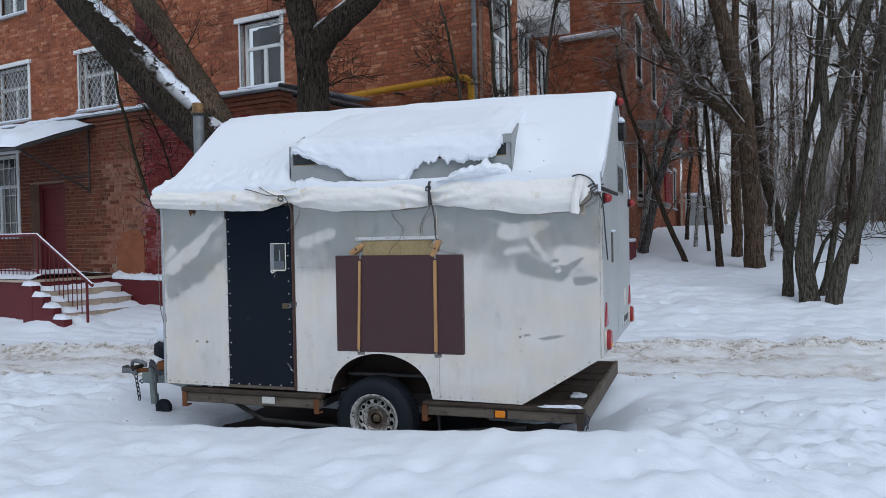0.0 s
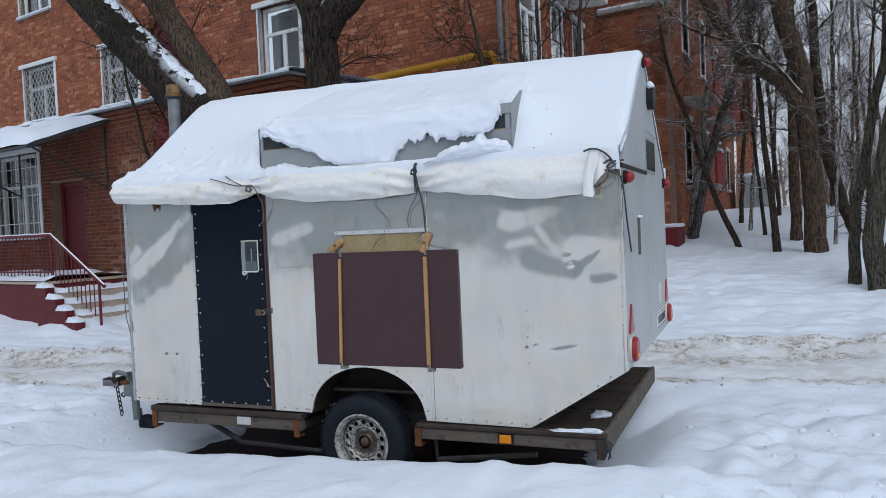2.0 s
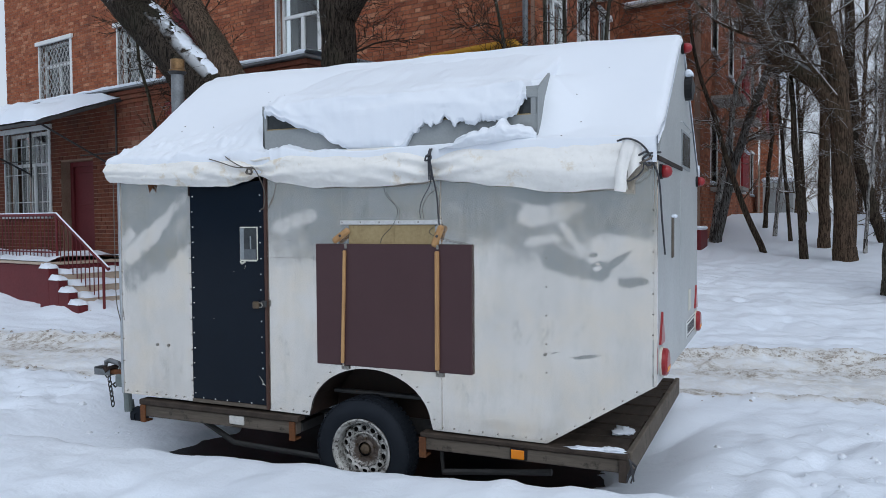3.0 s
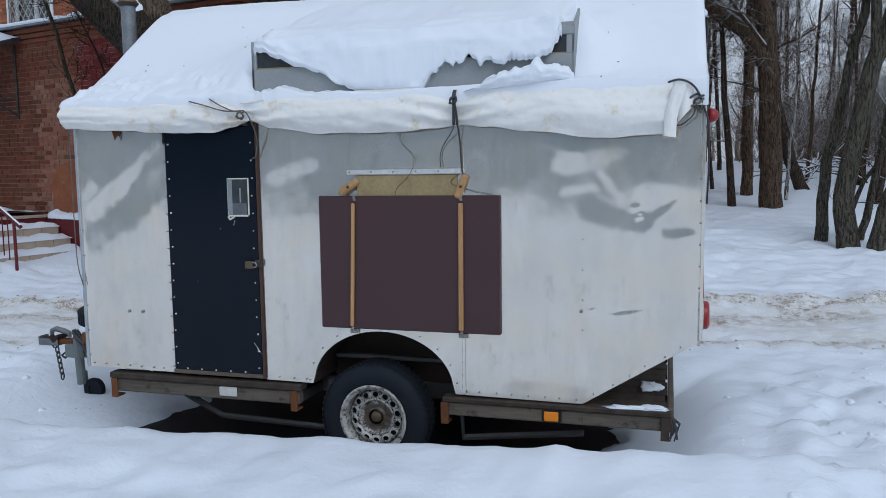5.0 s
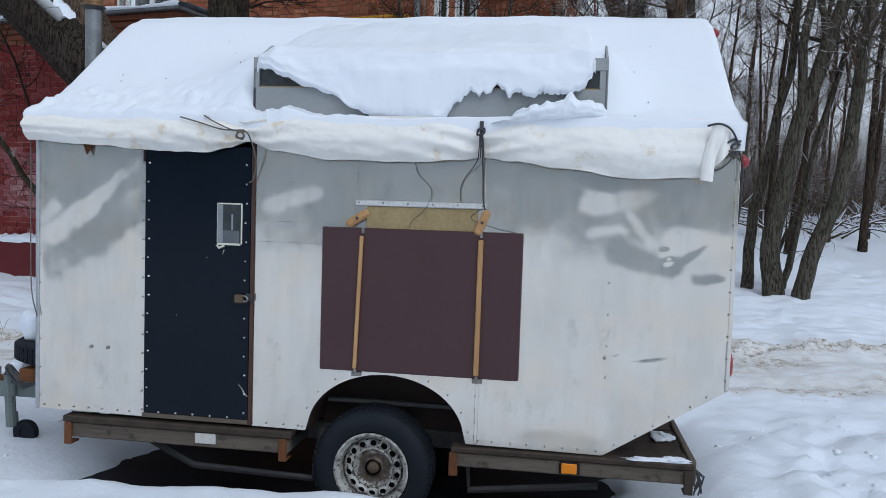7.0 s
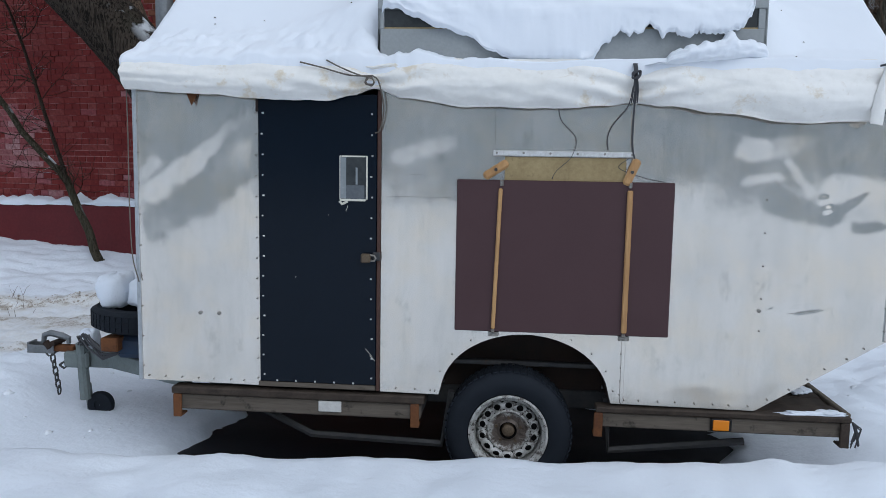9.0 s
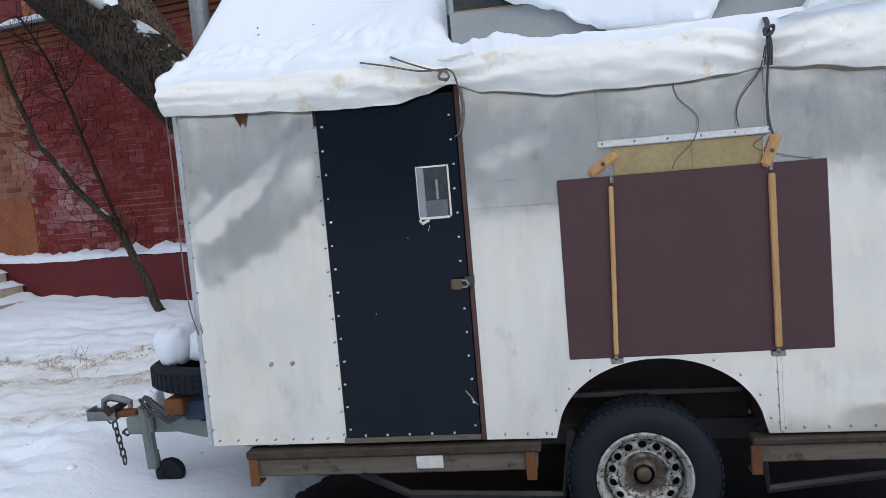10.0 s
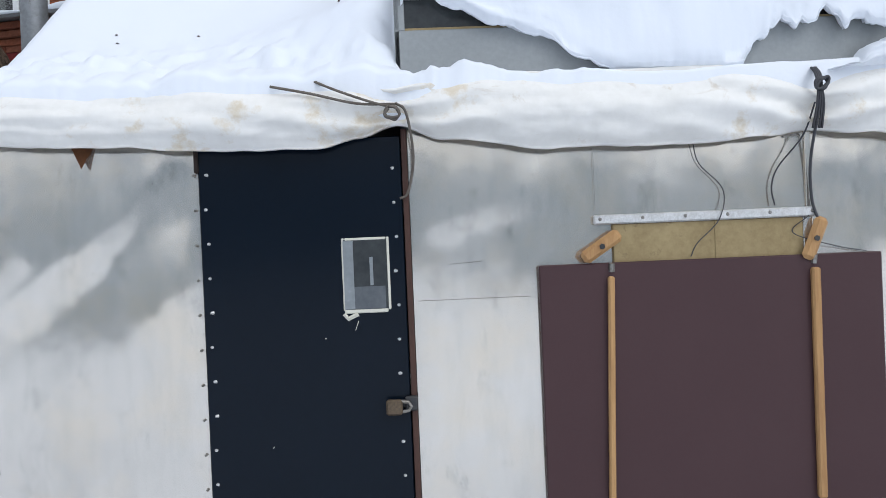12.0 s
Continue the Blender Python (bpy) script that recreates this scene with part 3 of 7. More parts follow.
def brick_wall(name, m, length, z0, z1, openings, choose, mortar, thick=0.45, single=None):
    """A wall with a mortar core and every brick standing proud of it. choose(u, z): the brick's material or None;
    single(u, z): bricks that are objects of their own."""
    us = sorted({0.0, length, *[v for o in openings for v in o[:2] if 0 < v < length]})
    zs = sorted({z0, z1, *[v for o in openings for v in o[2:] if z0 < v < z1]})
    core, nu, nz = Geo(), len(us), len(zs)
    core.v += [(u, q, z) for q in (0, -thick) for u in us for z in zs]
    solid = {(i, j) for i in range(nu - 1) for j in range(nz - 1) if not any(o[0] <= (us[i] + us[i + 1]) / 2 <= o[1] and o[2] <= (zs[j] + zs[j + 1]) / 2 <= o[3] for o in openings)}
    at, back = lambda i, j: i * nz + j, nu * nz
    for i, j in solid:
        ring = [at(i, j), at(i + 1, j), at(i + 1, j + 1), at(i, j + 1)]
        core.f += [tuple(ring), tuple(k + back for k in reversed(ring))]
        for n, (di, dj) in enumerate(((0, -1), (1, 0), (0, 1), (-1, 0))):
            if (i + di, j + dj) not in solid:
                a, b = ring[n], ring[(n + 1) % 4]
                core.f.append((a, a + back, b + back, b))
    wall = under(core.obj(name, mortar), m)
    rnd, piles, lone = random.Random(name), {}, 0
    row, z = 0, z0
    while z + COURSE <= z1:
        gaps = sorted((o[0], o[1]) for o in openings if o[2] < z + COURSE - 0.02 and o[3] > z + 0.02)
        free, s = [], 0.0
        for a, b in gaps:
            if a > s:
                free.append((s, a))
            s = max(s, b)
        if s < length:
            free.append((s, length))
        for a, b in free:
            pitch = PITCH / 2 if row % 3 == 2 else PITCH
            u = a - ((row % 2) * pitch / 2 + a) % pitch
            while u < b:
                lo, hi = max(u, a), min(u + pitch - JOINT, b)
                mat = choose((lo + hi) / 2, z, rnd)
                if hi - lo > 0.04 and mat is not None:
                    full = hi - lo > PITCH - JOINT - 0.002
                    if single and full and lone < 300 and single(lo, z):
                        ob = new("brick", PLAIN_BRICK)
                        ob.parent = wall
                        ob.location = (lo, rnd.uniform(-0.003, 0.004), z + JOINT)
                        ob.material_slots[0].link = "OBJECT"
                        ob.material_slots[0].material = mat.m
                        lone += 1
                    else:
                        p = 0.008 + rnd.uniform(-0.003, 0.004)
                        w = rnd.uniform(0, 0.003)
                        gg = piles.setdefault(mat, Geo())
                        k = len(gg.v)
                        gg.v += [(lo + w, 0, z + JOINT), (hi, 0, z + JOINT), (hi, 0, z + COURSE - w), (lo + w, 0, z + COURSE - w), (lo + w, p, z + JOINT), (hi, p, z + JOINT), (hi, p, z + COURSE - w), (lo + w, p, z + COURSE - w)]
                        gg.f += [(k + 4, k + 7, k + 6, k + 5), (k, k + 4, k + 5, k + 1), (k + 2, k + 6, k + 7, k + 3), (k, k + 3, k + 7, k + 4), (k + 1, k + 5, k + 6, k + 2)]
                u += pitch
        z += COURSE
        row += 1
    for mat, gg in piles.items():
        gg.obj("brickwork", mat, wall, kind="stuff")
    return wall


def window(m, u0, u1, z0, z1, style="plain", deep=0.14, glaze="sash"):
    """White framed window in an opening: frame with mullion and transom, panes, sill, surround, optional grille."""
    w, f = u1 - u0, 0.07
    fr = Geo()
    q0, q1 = -deep - 0.06, -deep
    corners = [(u0, z0), (u1, z0), (u1, z1), (u0, z1), (u0 + f, z0 + f), (u1 - f, z0 + f), (u1 - f, z1 - f), (u0 + f, z1 - f)]
    fr.add([(a, q, c) for q in (q0, q1) for a, c in corners], [(i + s, (i + 1) % 4 + s, (i + 1) % 4 + 4 + s, i + 4 + s) for i in range(4) for s in (0, 8)] + [(i + o, (i + 1) % 4 + o, (i + 1) % 4 + o + 8, i + o + 8) for i in range(4) for o in (0, 4)])
    tz = z0 + (z1 - z0) * 0.62
    bar = Geo().box(u0 + f, u1 - f, q0 + 0.005, q1 + 0.006, tz - 0.035, tz + 0.035, 0.008)
    mu = (u0 + u1) / 2
    post = Geo().box(mu - 0.045, mu + 0.045, q0 + 0.005, q1 + 0.004, z0 + f, tz - 0.035, 0.008)
    # white plastered surround, proud of the brickwork
    trims = [Geo().box(a, b, -0.1, 0.03 if c < z1 else 0.07, c, e, 0.006) for a, b, c, e in ((u0 - 0.09, u0, z0, z1), (u1, u1 + 0.03, z0, z1), (u0 - 0.16, u1 + 0.12, z1, z1 + 0.1))]
    win = under(fr.obj("window", M_WHITE, label="white painted wooden window" + (" behind a lattice grille" if style == "lattice" else "")), m)
    bar.obj("transom", M_WHITE, win)
    post.obj("mullion", M_WHITE, win)
    for tr in trims:
        tr.obj("surround", M_WHITE, win)
    for a, b, c, e in ((u0 + f, mu - 0.045, z0 + f, tz - 0.035), (mu + 0.045, u1 - f, z0 + f, tz - 0.035), (u0 + f, u1 - f, tz + 0.035, z1 - f)):
        pane = Geo().box(a, b, q0 + 0.025, q0 + 0.031, c, e).obj("pane", M_GLASS, win)
        pane.visible_shadow = False
    # dark panel behind the glass: the room's dimness is put into its colour
    Geo().box(u0 - 0.02, u1 + 0.02, -0.6, -0.55, z0 - 0.02, z1 + 0.02).obj("room_shade_panel", M_ROOMSHADE, win)
    # curtain behind the lower sash
    nn = 24
    for s0, s1 in ((u0 + 0.08, u0 + 0.08 + w * 0.22), (u1 - 0.08 - w * 0.18, u1 - 0.08)):
        cur = Geo().grid([(s0 + (s1 - s0) * i / nn, -0.3 + 0.02 * math.sin(i * 1.7), c) for i in range(nn + 1) for c in (z0 + 0.05, z1 - 0.1)], nn + 1, 2)
        cur.obj("curtain", M_CURTAIN, win, smooth=True)
    Geo().box(u0 - 0.1, u1 + 0.06, -deep, 0.1, z0 - 0.05, z0 - 0.004, 0.008).obj("sill", M_GALV, win)
    Geo().box(u0 - 0.08, u1 + 0.04, -deep + 0.02, 0.09, z0 - 0.004, z0 + 0.045, 0.018).obj("snow_on_sill", M_SNOW, win)
    if style == "lattice":
        gr, st, n_c = Geo(), 0.16, int(w / 0.16)
        cw, n_r = w / n_c, int((z1 - z0) / 0.21)
        ch = (z1 - z0) / n_r
        for i in range(n_c + 1):
            for sgn in (1, -1):
                pts = []
                for j in range(n_r * 2 + 1):
                    off = (cw / 2) * (1 if j % 2 else 0) * sgn
                    uu = min(u1, max(u0, u0 + i * cw + off))
                    pts.append((uu, -0.03, z0 + j * ch / 2))
                gr.tube(pts, 0.011, 4)
        gr.tube([(u0, -0.03, tz), (u1, -0.03, tz)], 0.014, 4)
        gr.obj("grille", M_LATTICE, win)
    if style == "bars":
        gr = Geo()
        for i in range(9):
            uu = u0 + w * (i + 0.5) / 9
            gr.tube([(uu, 0.0, z0 + 0.02), (uu, 0.0, z1 - 0.02)], 0.009, 5)
        for zz in (z0 + 0.3, (z0 + z1) / 2, z1 - 0.3):
            gr.tube([(u0, 0.0, zz), (u1, 0.0, zz)], 0.009, 5)
        gr.obj("grille", M_WHITE, win)
    return win


M_REDBOX = worn("red_balcony_paint", (0.3, 0.025, 0.03), (0.24, 0.02, 0.025), 0.6, scale=3, fine=40)
M_CURTAIN = worn("pale_curtain", (0.17, 0.17, 0.165), (0.11, 0.11, 0.108), 0.9, scale=3, fine=30)
UL, NF = (-math.cos(A), math.sin(A)), (-math.sin(A), -math.cos(A))
MAIN = frame_of((-1.5, 7.51), UL, NF)
MAIN_WIN = [(4.6, 5.74, 4.9, 6.3, "plain"), (9.87, 11.3, 4.98, 6.4, "lattice"), (13.45, 15.0, 4.98, 6.45, "lattice"), (13.5, 15.0, 7.8, 9.3, "plain"), (9.87, 11.3, 7.8, 9.3, "plain"), (4.43, 5.9, 7.8, 9.3, "plain"), (1.2, 2.7, 7.8, 9.3, "plain")]
brick_wall("wall_main", MAIN, 16.85, 0.3, 10.8, [w[:4] for w in MAIN_WIN], lambda u, z, r: M_BRICK if z > 3.9 or u < 2.6 else None, M_MORTAR, thick=0.19)
for w in MAIN_WIN:
    window(MAIN, *w)
# a dark red pilaster strip painted up the wall
under(Geo().box(8.35, 9.1, -0.01, 0.03, 4.35, 10.8, 0.01).obj("painted_strip", M_REDPAINT, label="dark red painted strip"), MAIN)
# end walls and the stepped-back wing
SIDE = frame_of((-1.47, 13.26), (0, -1), (1, 0))
SIDE_WIN = [(1.0, 1.75, 3.9, 5.9, "plain"), (2.6, 3.3, 4.0, 5.9, "plain"), (4.1, 5.1, 4.2, 6.2, "plain"), (4.1, 5.1, 7.2, 8.9, "plain"), (1.0, 1.75, 7.2, 8.9, "plain")]
brick_wall("wall_side", SIDE, 5.64, 0.3, 10.8, [w[:4] for w in SIDE_WIN], lambda u, z, r: M_BRICK if z > 2.2 else None, M_MORTAR)
for w in SIDE_WIN:
    window(SIDE, *w, 0.03)
WING = frame_of((0.17, 12.97), UL, NF)
brick_wall("wall_wing", WING, 1.67, 0.6, 10.8, [], lambda u, z, r: M_BRICK if z > 1.3 else None, M_MORTAR)
FLANK = frame_of((0.165, 32.0), (0, -1), (1, 0))
brick_wall("wall_return", frame_of((0.172, 13.42), (0, -1), (1, 0)), 0.44, 0.6, 10.8, [], lambda u, z, r: M_BRICK if z > 1.3 else None, M_MORTAR, thick=0.03)
FLANK_WIN = [(u, u + 1.2, z, z + 1.6, "plain") for u in (3.0, 7.0, 11.0, 15.0) for z in (2.6, 5.8, 9.0)]
brick_wall("wall_flank", FLANK, 18.62, 0.6, 10.8, [w[:4] for w in FLANK_WIN], lambda u, z, r: M_BRICK, M_MORTAR)
for w in FLANK_WIN:
    window(FLANK, *w)
CROSS = frame_of((0.8, 36.0), (-1, 0), (0, -1))
brick_wall("wall_cross", CROSS, 0.8, 1.0, 9.2, [], lambda u, z, r: M_BRICK, M_MORTAR)
# wing ledge, plinth and snow
under(Geo().box(-0.1, 1.5, -0.2, 0.1, 6.33, 6.39, 0.01).obj("ledge", M_CONCRETE), WING)
under(Geo().box(-0.1, 1.5, -0.15, 0.12, 6.39, 6.46, 0.03).obj("snow_on_ledge", M_SNOW), WING)
under(Geo().box(-0.22, 1.5, -0.3, 0.18, 0.6, 1.5, 0.02).obj("plinth", M_REDPAINT), WING)
under(Geo().box(-0.24, 1.5, -0.28, 0.2, 1.5, 1.58, 0.035).obj("snow_on_plinth", M_SNOW), WING)
# roof slab over all wings, out of sight from the yard
g = Geo()
for m, ln, dp in ((MAIN, 16.85, 9.0), (FLANK, 19.0, 9.0), (SIDE, 5.75, 4.0)):
    g.box(-0.3, ln + 0.3, -dp, 0.35, 10.8, 11.1, 0.02, m)
g.box(0.0, 0.8, -8, 0.3, 9.2, 9.5, 0.02, CROSS)
under(g.obj("roof", M_SNOW, label="flat snow-covered roof"), Matrix.Identity(4))
# closing walls at the back and at the far end
under(Geo().box(16.4, 16.85, -9.0, -0.45, 0.3, 10.8).obj("end_wall", M_MORTAR), MAIN)

# enclosed balcony on the side wall
bal = under(Geo().box(1.9, 3.35, 0.0, 0.8, 6.05, 6.2, 0.015).obj("balcony", M_WHITE, label="whitewashed concrete balcony"), SIDE)
Geo().box(1.92, 3.33, 0.75, 0.8, 6.2, 7.2, 0.01).obj("balcony_front", M_WHITE, bal)
for u in (1.92, 3.29):
    Geo().box(u, u + 0.04, 0.0, 0.75, 6.2, 7.2, 0.01).obj("balcony_side", M_WHITE, bal)
Geo().box(1.88, 3.37, 0.02, 0.83, 7.2, 7.3, 0.04).obj("snow_on_balcony", M_SNOW, bal)
# small red balconies on the far flank
for u, z in ((5.0, 4.6), (9.5, 4.6), (9.5, 7.6), (14.5, 4.6), (14.5, 2.4)):
    rb_ = under(Geo().box(u, u + 1.7, 0.0, 0.75, z, z + 0.1, 0.01).obj("balcony", M_CONCRETE), FLANK)
    Geo().box(u, u + 1.7, 0.7, 0.75, z + 0.1, z + 0.95, 0.01).obj("balcony_front", M_REDBOX, rb_, "bright red balcony front")
    Geo().box(u, u + 1.7, 0.66, 0.79, z + 0.95, z + 1.03, 0.03).obj("snow_on_balcony", M_SNOW, rb_)
# annex: painted lower storey that projects from the main wall
AO = (-4.33, 5.54)
ANNEX = frame_of(AO, UL, NF)
ANNEX_OPEN = [(5.85, 7.05, 1.12, 2.97), (7.5, 9.35, 1.88, 3.66), (11.5, 13.2, 1.88, 3.66)]


def annex_brick(u, z, r):
    if z > 3.82:
        return M_BRICK_TAN
    wave = 0.25 * math.sin(z * 2.1) + 0.15 * math.sin(z * 5.3 + 1)
    if u < 0.62:
        return M_BRICK_TAN
    if u < 3.42:
        if z > 2.4 + 0.3 * math.sin(u * 2.2):
            return M_BRICK_PAINT
        blob = ((u - 1.5) / 0.95) ** 2 + ((z - 1.75) / 0.42) ** 2
        return M_BRICK_PAINT if blob < 1 or fbm(u * 1.3, z * 2.2, 97) + r.uniform(-0.25, 0.25) < 0.0 else M_BRICK_WORN
    if z < 1.95 + wave * 0.3 and u < 4.1 + wave:
        return None
    if u < 5.3 + wave and r.random() < 0.8 - 0.35 * max(0.0, u - 4.5 - wave):
        return M_BRICK_CREAM if z < 3.3 and u < 4.7 + wave else M_BRICK_TAN
    return M_BRICK_DEEP if u > 4.2 else M_BRICK_TAN


brick_wall("wall_annex", ANNEX, 12.6, 0.3, 4.12, ANNEX_OPEN, annex_brick, M_MORTAR_ANNEX, single=lambda u, z: 0.3 < u < 3.5 and 1.4 < z < 3.2)
brick_wall("wall_annex_side", frame_of((-4.33 + 2.42 * math.sin(A), 5.54 + 2.42 * math.cos(A)), (-math.sin(A), -math.cos(A)), (math.cos(A), -math.sin(A))), 2.42, 0.3, 4.12, [], lambda u, z, r: M_BRICK_TAN if z > 3.3 else M_BRICK, M_MORTAR)
g, n = Geo(), 40
ring = []
for i in range(n):
    a = 2 * math.pi * i / n
    r = 1.1 + 0.4 * fbm(math.cos(a) * 1.6, math.sin(a) * 1.6, 83) + 0.12 * fbm(math.cos(a) * 6, math.sin(a) * 6, 84)
    ring.append((max(3.43, 3.75 + 0.52 * math.cos(a) * r), 1.5 + (0.42 if a < math.pi else 0.6) * math.sin(a) * r))
g.add([(u, 0.022, z) for u, z in ring] + [(u, -0.01, z) for u, z in ring], [tuple(range(n))] + [(k, k + n, (k + 1) % n + n, (k + 1) % n) for k in range(n)])
under(g.obj("plaster_patch", M_PLASTER, label="bare orange plaster patch"), ANNEX)
under(Geo().box(-0.12, 5.0, -0.1, 0.16, 0.2, 1.06, 0.015).obj("plinth", M_REDPAINT, label="dark red painted plinth"), ANNEX)
g, n = Geo(), 70
g.grid([(-0.12 + 4.3 * i / n, q + 0.012 * fbm(i * 0.4, 2), 1.055 + h * (0.8 + 0.7 * fbm(i * 0.21, q, 4)) + 0.02 * math.sin(i * 0.09)) for i in range(n + 1) for q, h in ((0.175, -0.02), (0.18, 0.03), (0.15, 0.08), (0.06, 0.1), (-0.005, 0.12))], n + 1, 5, True)
under(g.obj("snow_on_plinth", M_SNOW, smooth=True), ANNEX)
# cornice of stepped courses with a metal flashing and snow
g = Geo()
for i in range(3):
    g.box(-0.05 - 0.03 * i, 12.65, -0.2, 0.03 + 0.04 * i, 3.92 + 0.077 * i, 3.92 + 0.077 * (i + 1) - 0.008, 0.006)
under(g.obj("cornice", M_BRICK_TAN, label="stepped brick cornice"), ANNEX)
under(Geo().box(-0.18, 12.7, -2.4, 0.2, 4.152, 4.19, 0.006).obj("flashing", M_FLUE), ANNEX)
g, n = Geo(), 120
prof = [(0.19, 0.0), (0.205, 0.03), (0.17, 0.075), (0.0, 0.1), (-0.6, 0.13), (-2.38, 0.16)]
g.grid([(-0.17 + 12.8 * i / n, q + 0.012 * fbm(i * 0.5, 1), 4.19 + h * (0.75 + 0.5 * fbm(i * 0.23, q)) * (1 if h else 0)) for i in range(n + 1) for q, h in prof], n + 1, len(prof), True)
under(g.obj("snow_on_roof", M_SNOW, smooth=True), ANNEX)
# entrance door in a recess
door = under(Geo().box(5.88, 7.02, -0.3, -0.24, 1.13, 2.95, 0.006).obj("door", M_REDPAINT, label="dark red metal entrance door"), ANNEX)
g = Geo()
for a, b, c, e in ((5.85, 5.95, 1.12, 2.97), (6.95, 7.05, 1.12, 2.97), (5.95, 6.95, 2.87, 2.97)):
    g.box(a, b, -0.26, -0.19, c, e, 0.008)
g.obj("door_frame", M_REDPAINT, door)
Geo().box(6.1, 6.8, -0.245, -0.225, 1.3, 2.0, 0.01).box(6.1, 6.8, -0.245, -0.225, 2.1, 2.75, 0.01).obj("door_panel", M_REDPAINT, door)
Geo().tube([(6.03, -0.235, 2.0), (6.03, -0.19, 2.0), (6.15, -0.19, 2.0)], 0.013, 6).obj("door_handle", M_CHROME, door)
window(ANNEX, 7.5, 9.35, 1.88, 3.66, "bars", 0.16)
window(ANNEX, 11.5, 13.2, 1.88, 3.66, "bars", 0.16)
# canopy over the entrance: tilted sheet on brackets, with snow
g = Geo()
tilt = Matrix.Translation((0, 0, 4.02)) @ pose(0, 0, 0, -20, 0, 0)
g.box(4.75, 10.2, 0.0, 1.75, -0.03, 0.03, 0.008, tilt)
canopy = under(g.obj("canopy", M_STEELDARK, label="sheet-metal canopy carrying snow"), ANNEX)
for u in (5.0, 8.2):
    Geo().tube([(u, 0.02, 2.75), (u, 1.45, 3.46)], 0.018, 6).tube([(u, 0.03, 3.95), (u, 0.03, 2.7)], 0.018, 6).tube([(u, 0.02, 3.05), (u + 1.2, 0.05, 3.05)], 0.012, 5).obj("bracket", M_STEELDARK, canopy)
g, n, k = Geo(), 60, 12
g.grid([tuple(tilt @ Vector((4.78 + 5.4 * i / n, 0.02 + 1.7 * j / k, 0.03 + (0.2 + 0.1 * fbm(i * 0.16, j * 0.25)) * min(1, 3.2 * math.sin(math.pi * max(0.015, min(0.985, j / k)))) * min(1.0, 0.1 + i * 0.2)))) for i in range(n + 1) for j in range(k + 1)], n + 1, k + 1, True)
g.obj("snow_on_canopy", M_SNOW, canopy, smooth=True)
# entrance platform, steps and railing
stoop = thing("entrance_steps", "tiled entrance steps and dark red platform under snow", "steps", (-8.6, 5.6, 0.3))


def on_stoop(ob):
    ob.parent = stoop
    ob.matrix_parent_inverse = Matrix.Translation(stoop.location).inverted()
    ob.matrix_basis = ANNEX
    return ob


on_stoop(Geo().box(4.24, 11.5, 0.01, 1.72, 0.1, 1.05, 0.015).obj("platform", M_REDPAINT, label="dark red painted platform"))
on_stoop(Geo().box(4.22, 11.5, 0.02, 1.76, 1.05, 1.1, 0.01).obj("platform_top", M_TILE))
g, n = Geo(), 50
g.grid([(4.21 + 7.1 * i / n, 0.03 + 1.74 * j / 8, 1.1 + (0.1 if 0 < j < 8 else 0.015) * (0.8 + 0.5 * fbm(i * 0.3, j * 0.4, 6))) for i in range(n + 1) for j in range(9)], n + 1, 9, True)
on_stoop(g.obj("snow_on_platform", M_SNOW, smooth=True))
g = Geo()
for i in range(4):
    g.box(4.24 - 0.29 * (i + 1), 4.24 - 0.29 * i, 1.74, 1.9, 0.05, 1.02 - 0.18 * i, 0.008)
on_stoop(g.obj("cheek", M_REDPAINT))
for i in range(4):
    g, u0, zc = Geo(), 4.24 - 0.29 * (i + 1), 1.02 - 0.18 * i
    g.grid([(u0 - 0.012 + 0.305 * a / 8, 1.73 + 0.18 * b / 6, zc - 0.01 + (0.0 if a in (0, 8) or b in (0, 6) else 0.05 + 0.035 * a / 8 + 0.03 * fbm(a * 0.4, b * 0.4, i))) for a in range(9) for b in range(7)], 9, 7)
    on_stoop(g.obj("snow_on_cheek", M_SNOW, smooth=True))
for i in range(5):
    z1, u1 = 1.1 - 0.18 * (i + 1), 4.24 - 0.29 * i
    st = on_stoop(Geo().box(u1 - 0.31, u1 + 0.02, 0.17, 1.7, 0.05, z1 - 0.03, 0.008).box(u1 - 0.33, u1, 0.17, 1.73, z1 - 0.03, z1, 0.008).obj("step", M_TILE))
    for j in range(5):
        Geo().box(u1 - 0.336, u1 - 0.315, 0.19 + 0.305 * j, 0.19 + 0.305 * j + 0.295, z1 - 0.155, z1 - 0.004, 0.004).obj("tile", M_TILE, st)
    g = Geo()
    g.grid([(u1 - 0.35 + 0.37 * a / 6, 0.16 + 1.57 * b / 20, z1 - 0.012 + ((0.0, 0.06, 0.085, 0.09, 0.085, 0.075, 0.06)[a] if 0 < b < 20 else 0.0) * (0.85 + 0.5 * fbm(a * 0.4, b * 0.3, i))) for a in range(7) for b in range(21)], 7, 21)
    g.obj("snow_on_step", M_SNOW, st, smooth=True)
rail = thing("stair_railing", "dark red metal railing with thin balusters", "railing", (-8.6, 5.0, 1.0))
g = Geo()
top = [(2.8, 1.55, 1.02), (4.33, 1.55, 1.88), (11.3, 1.55, 1.88)]


def on_rail(ob):
    ob.parent = rail
    ob.matrix_parent_inverse = Matrix.Translation(rail.location).inverted()
    ob.matrix_basis = ANNEX
    return ob


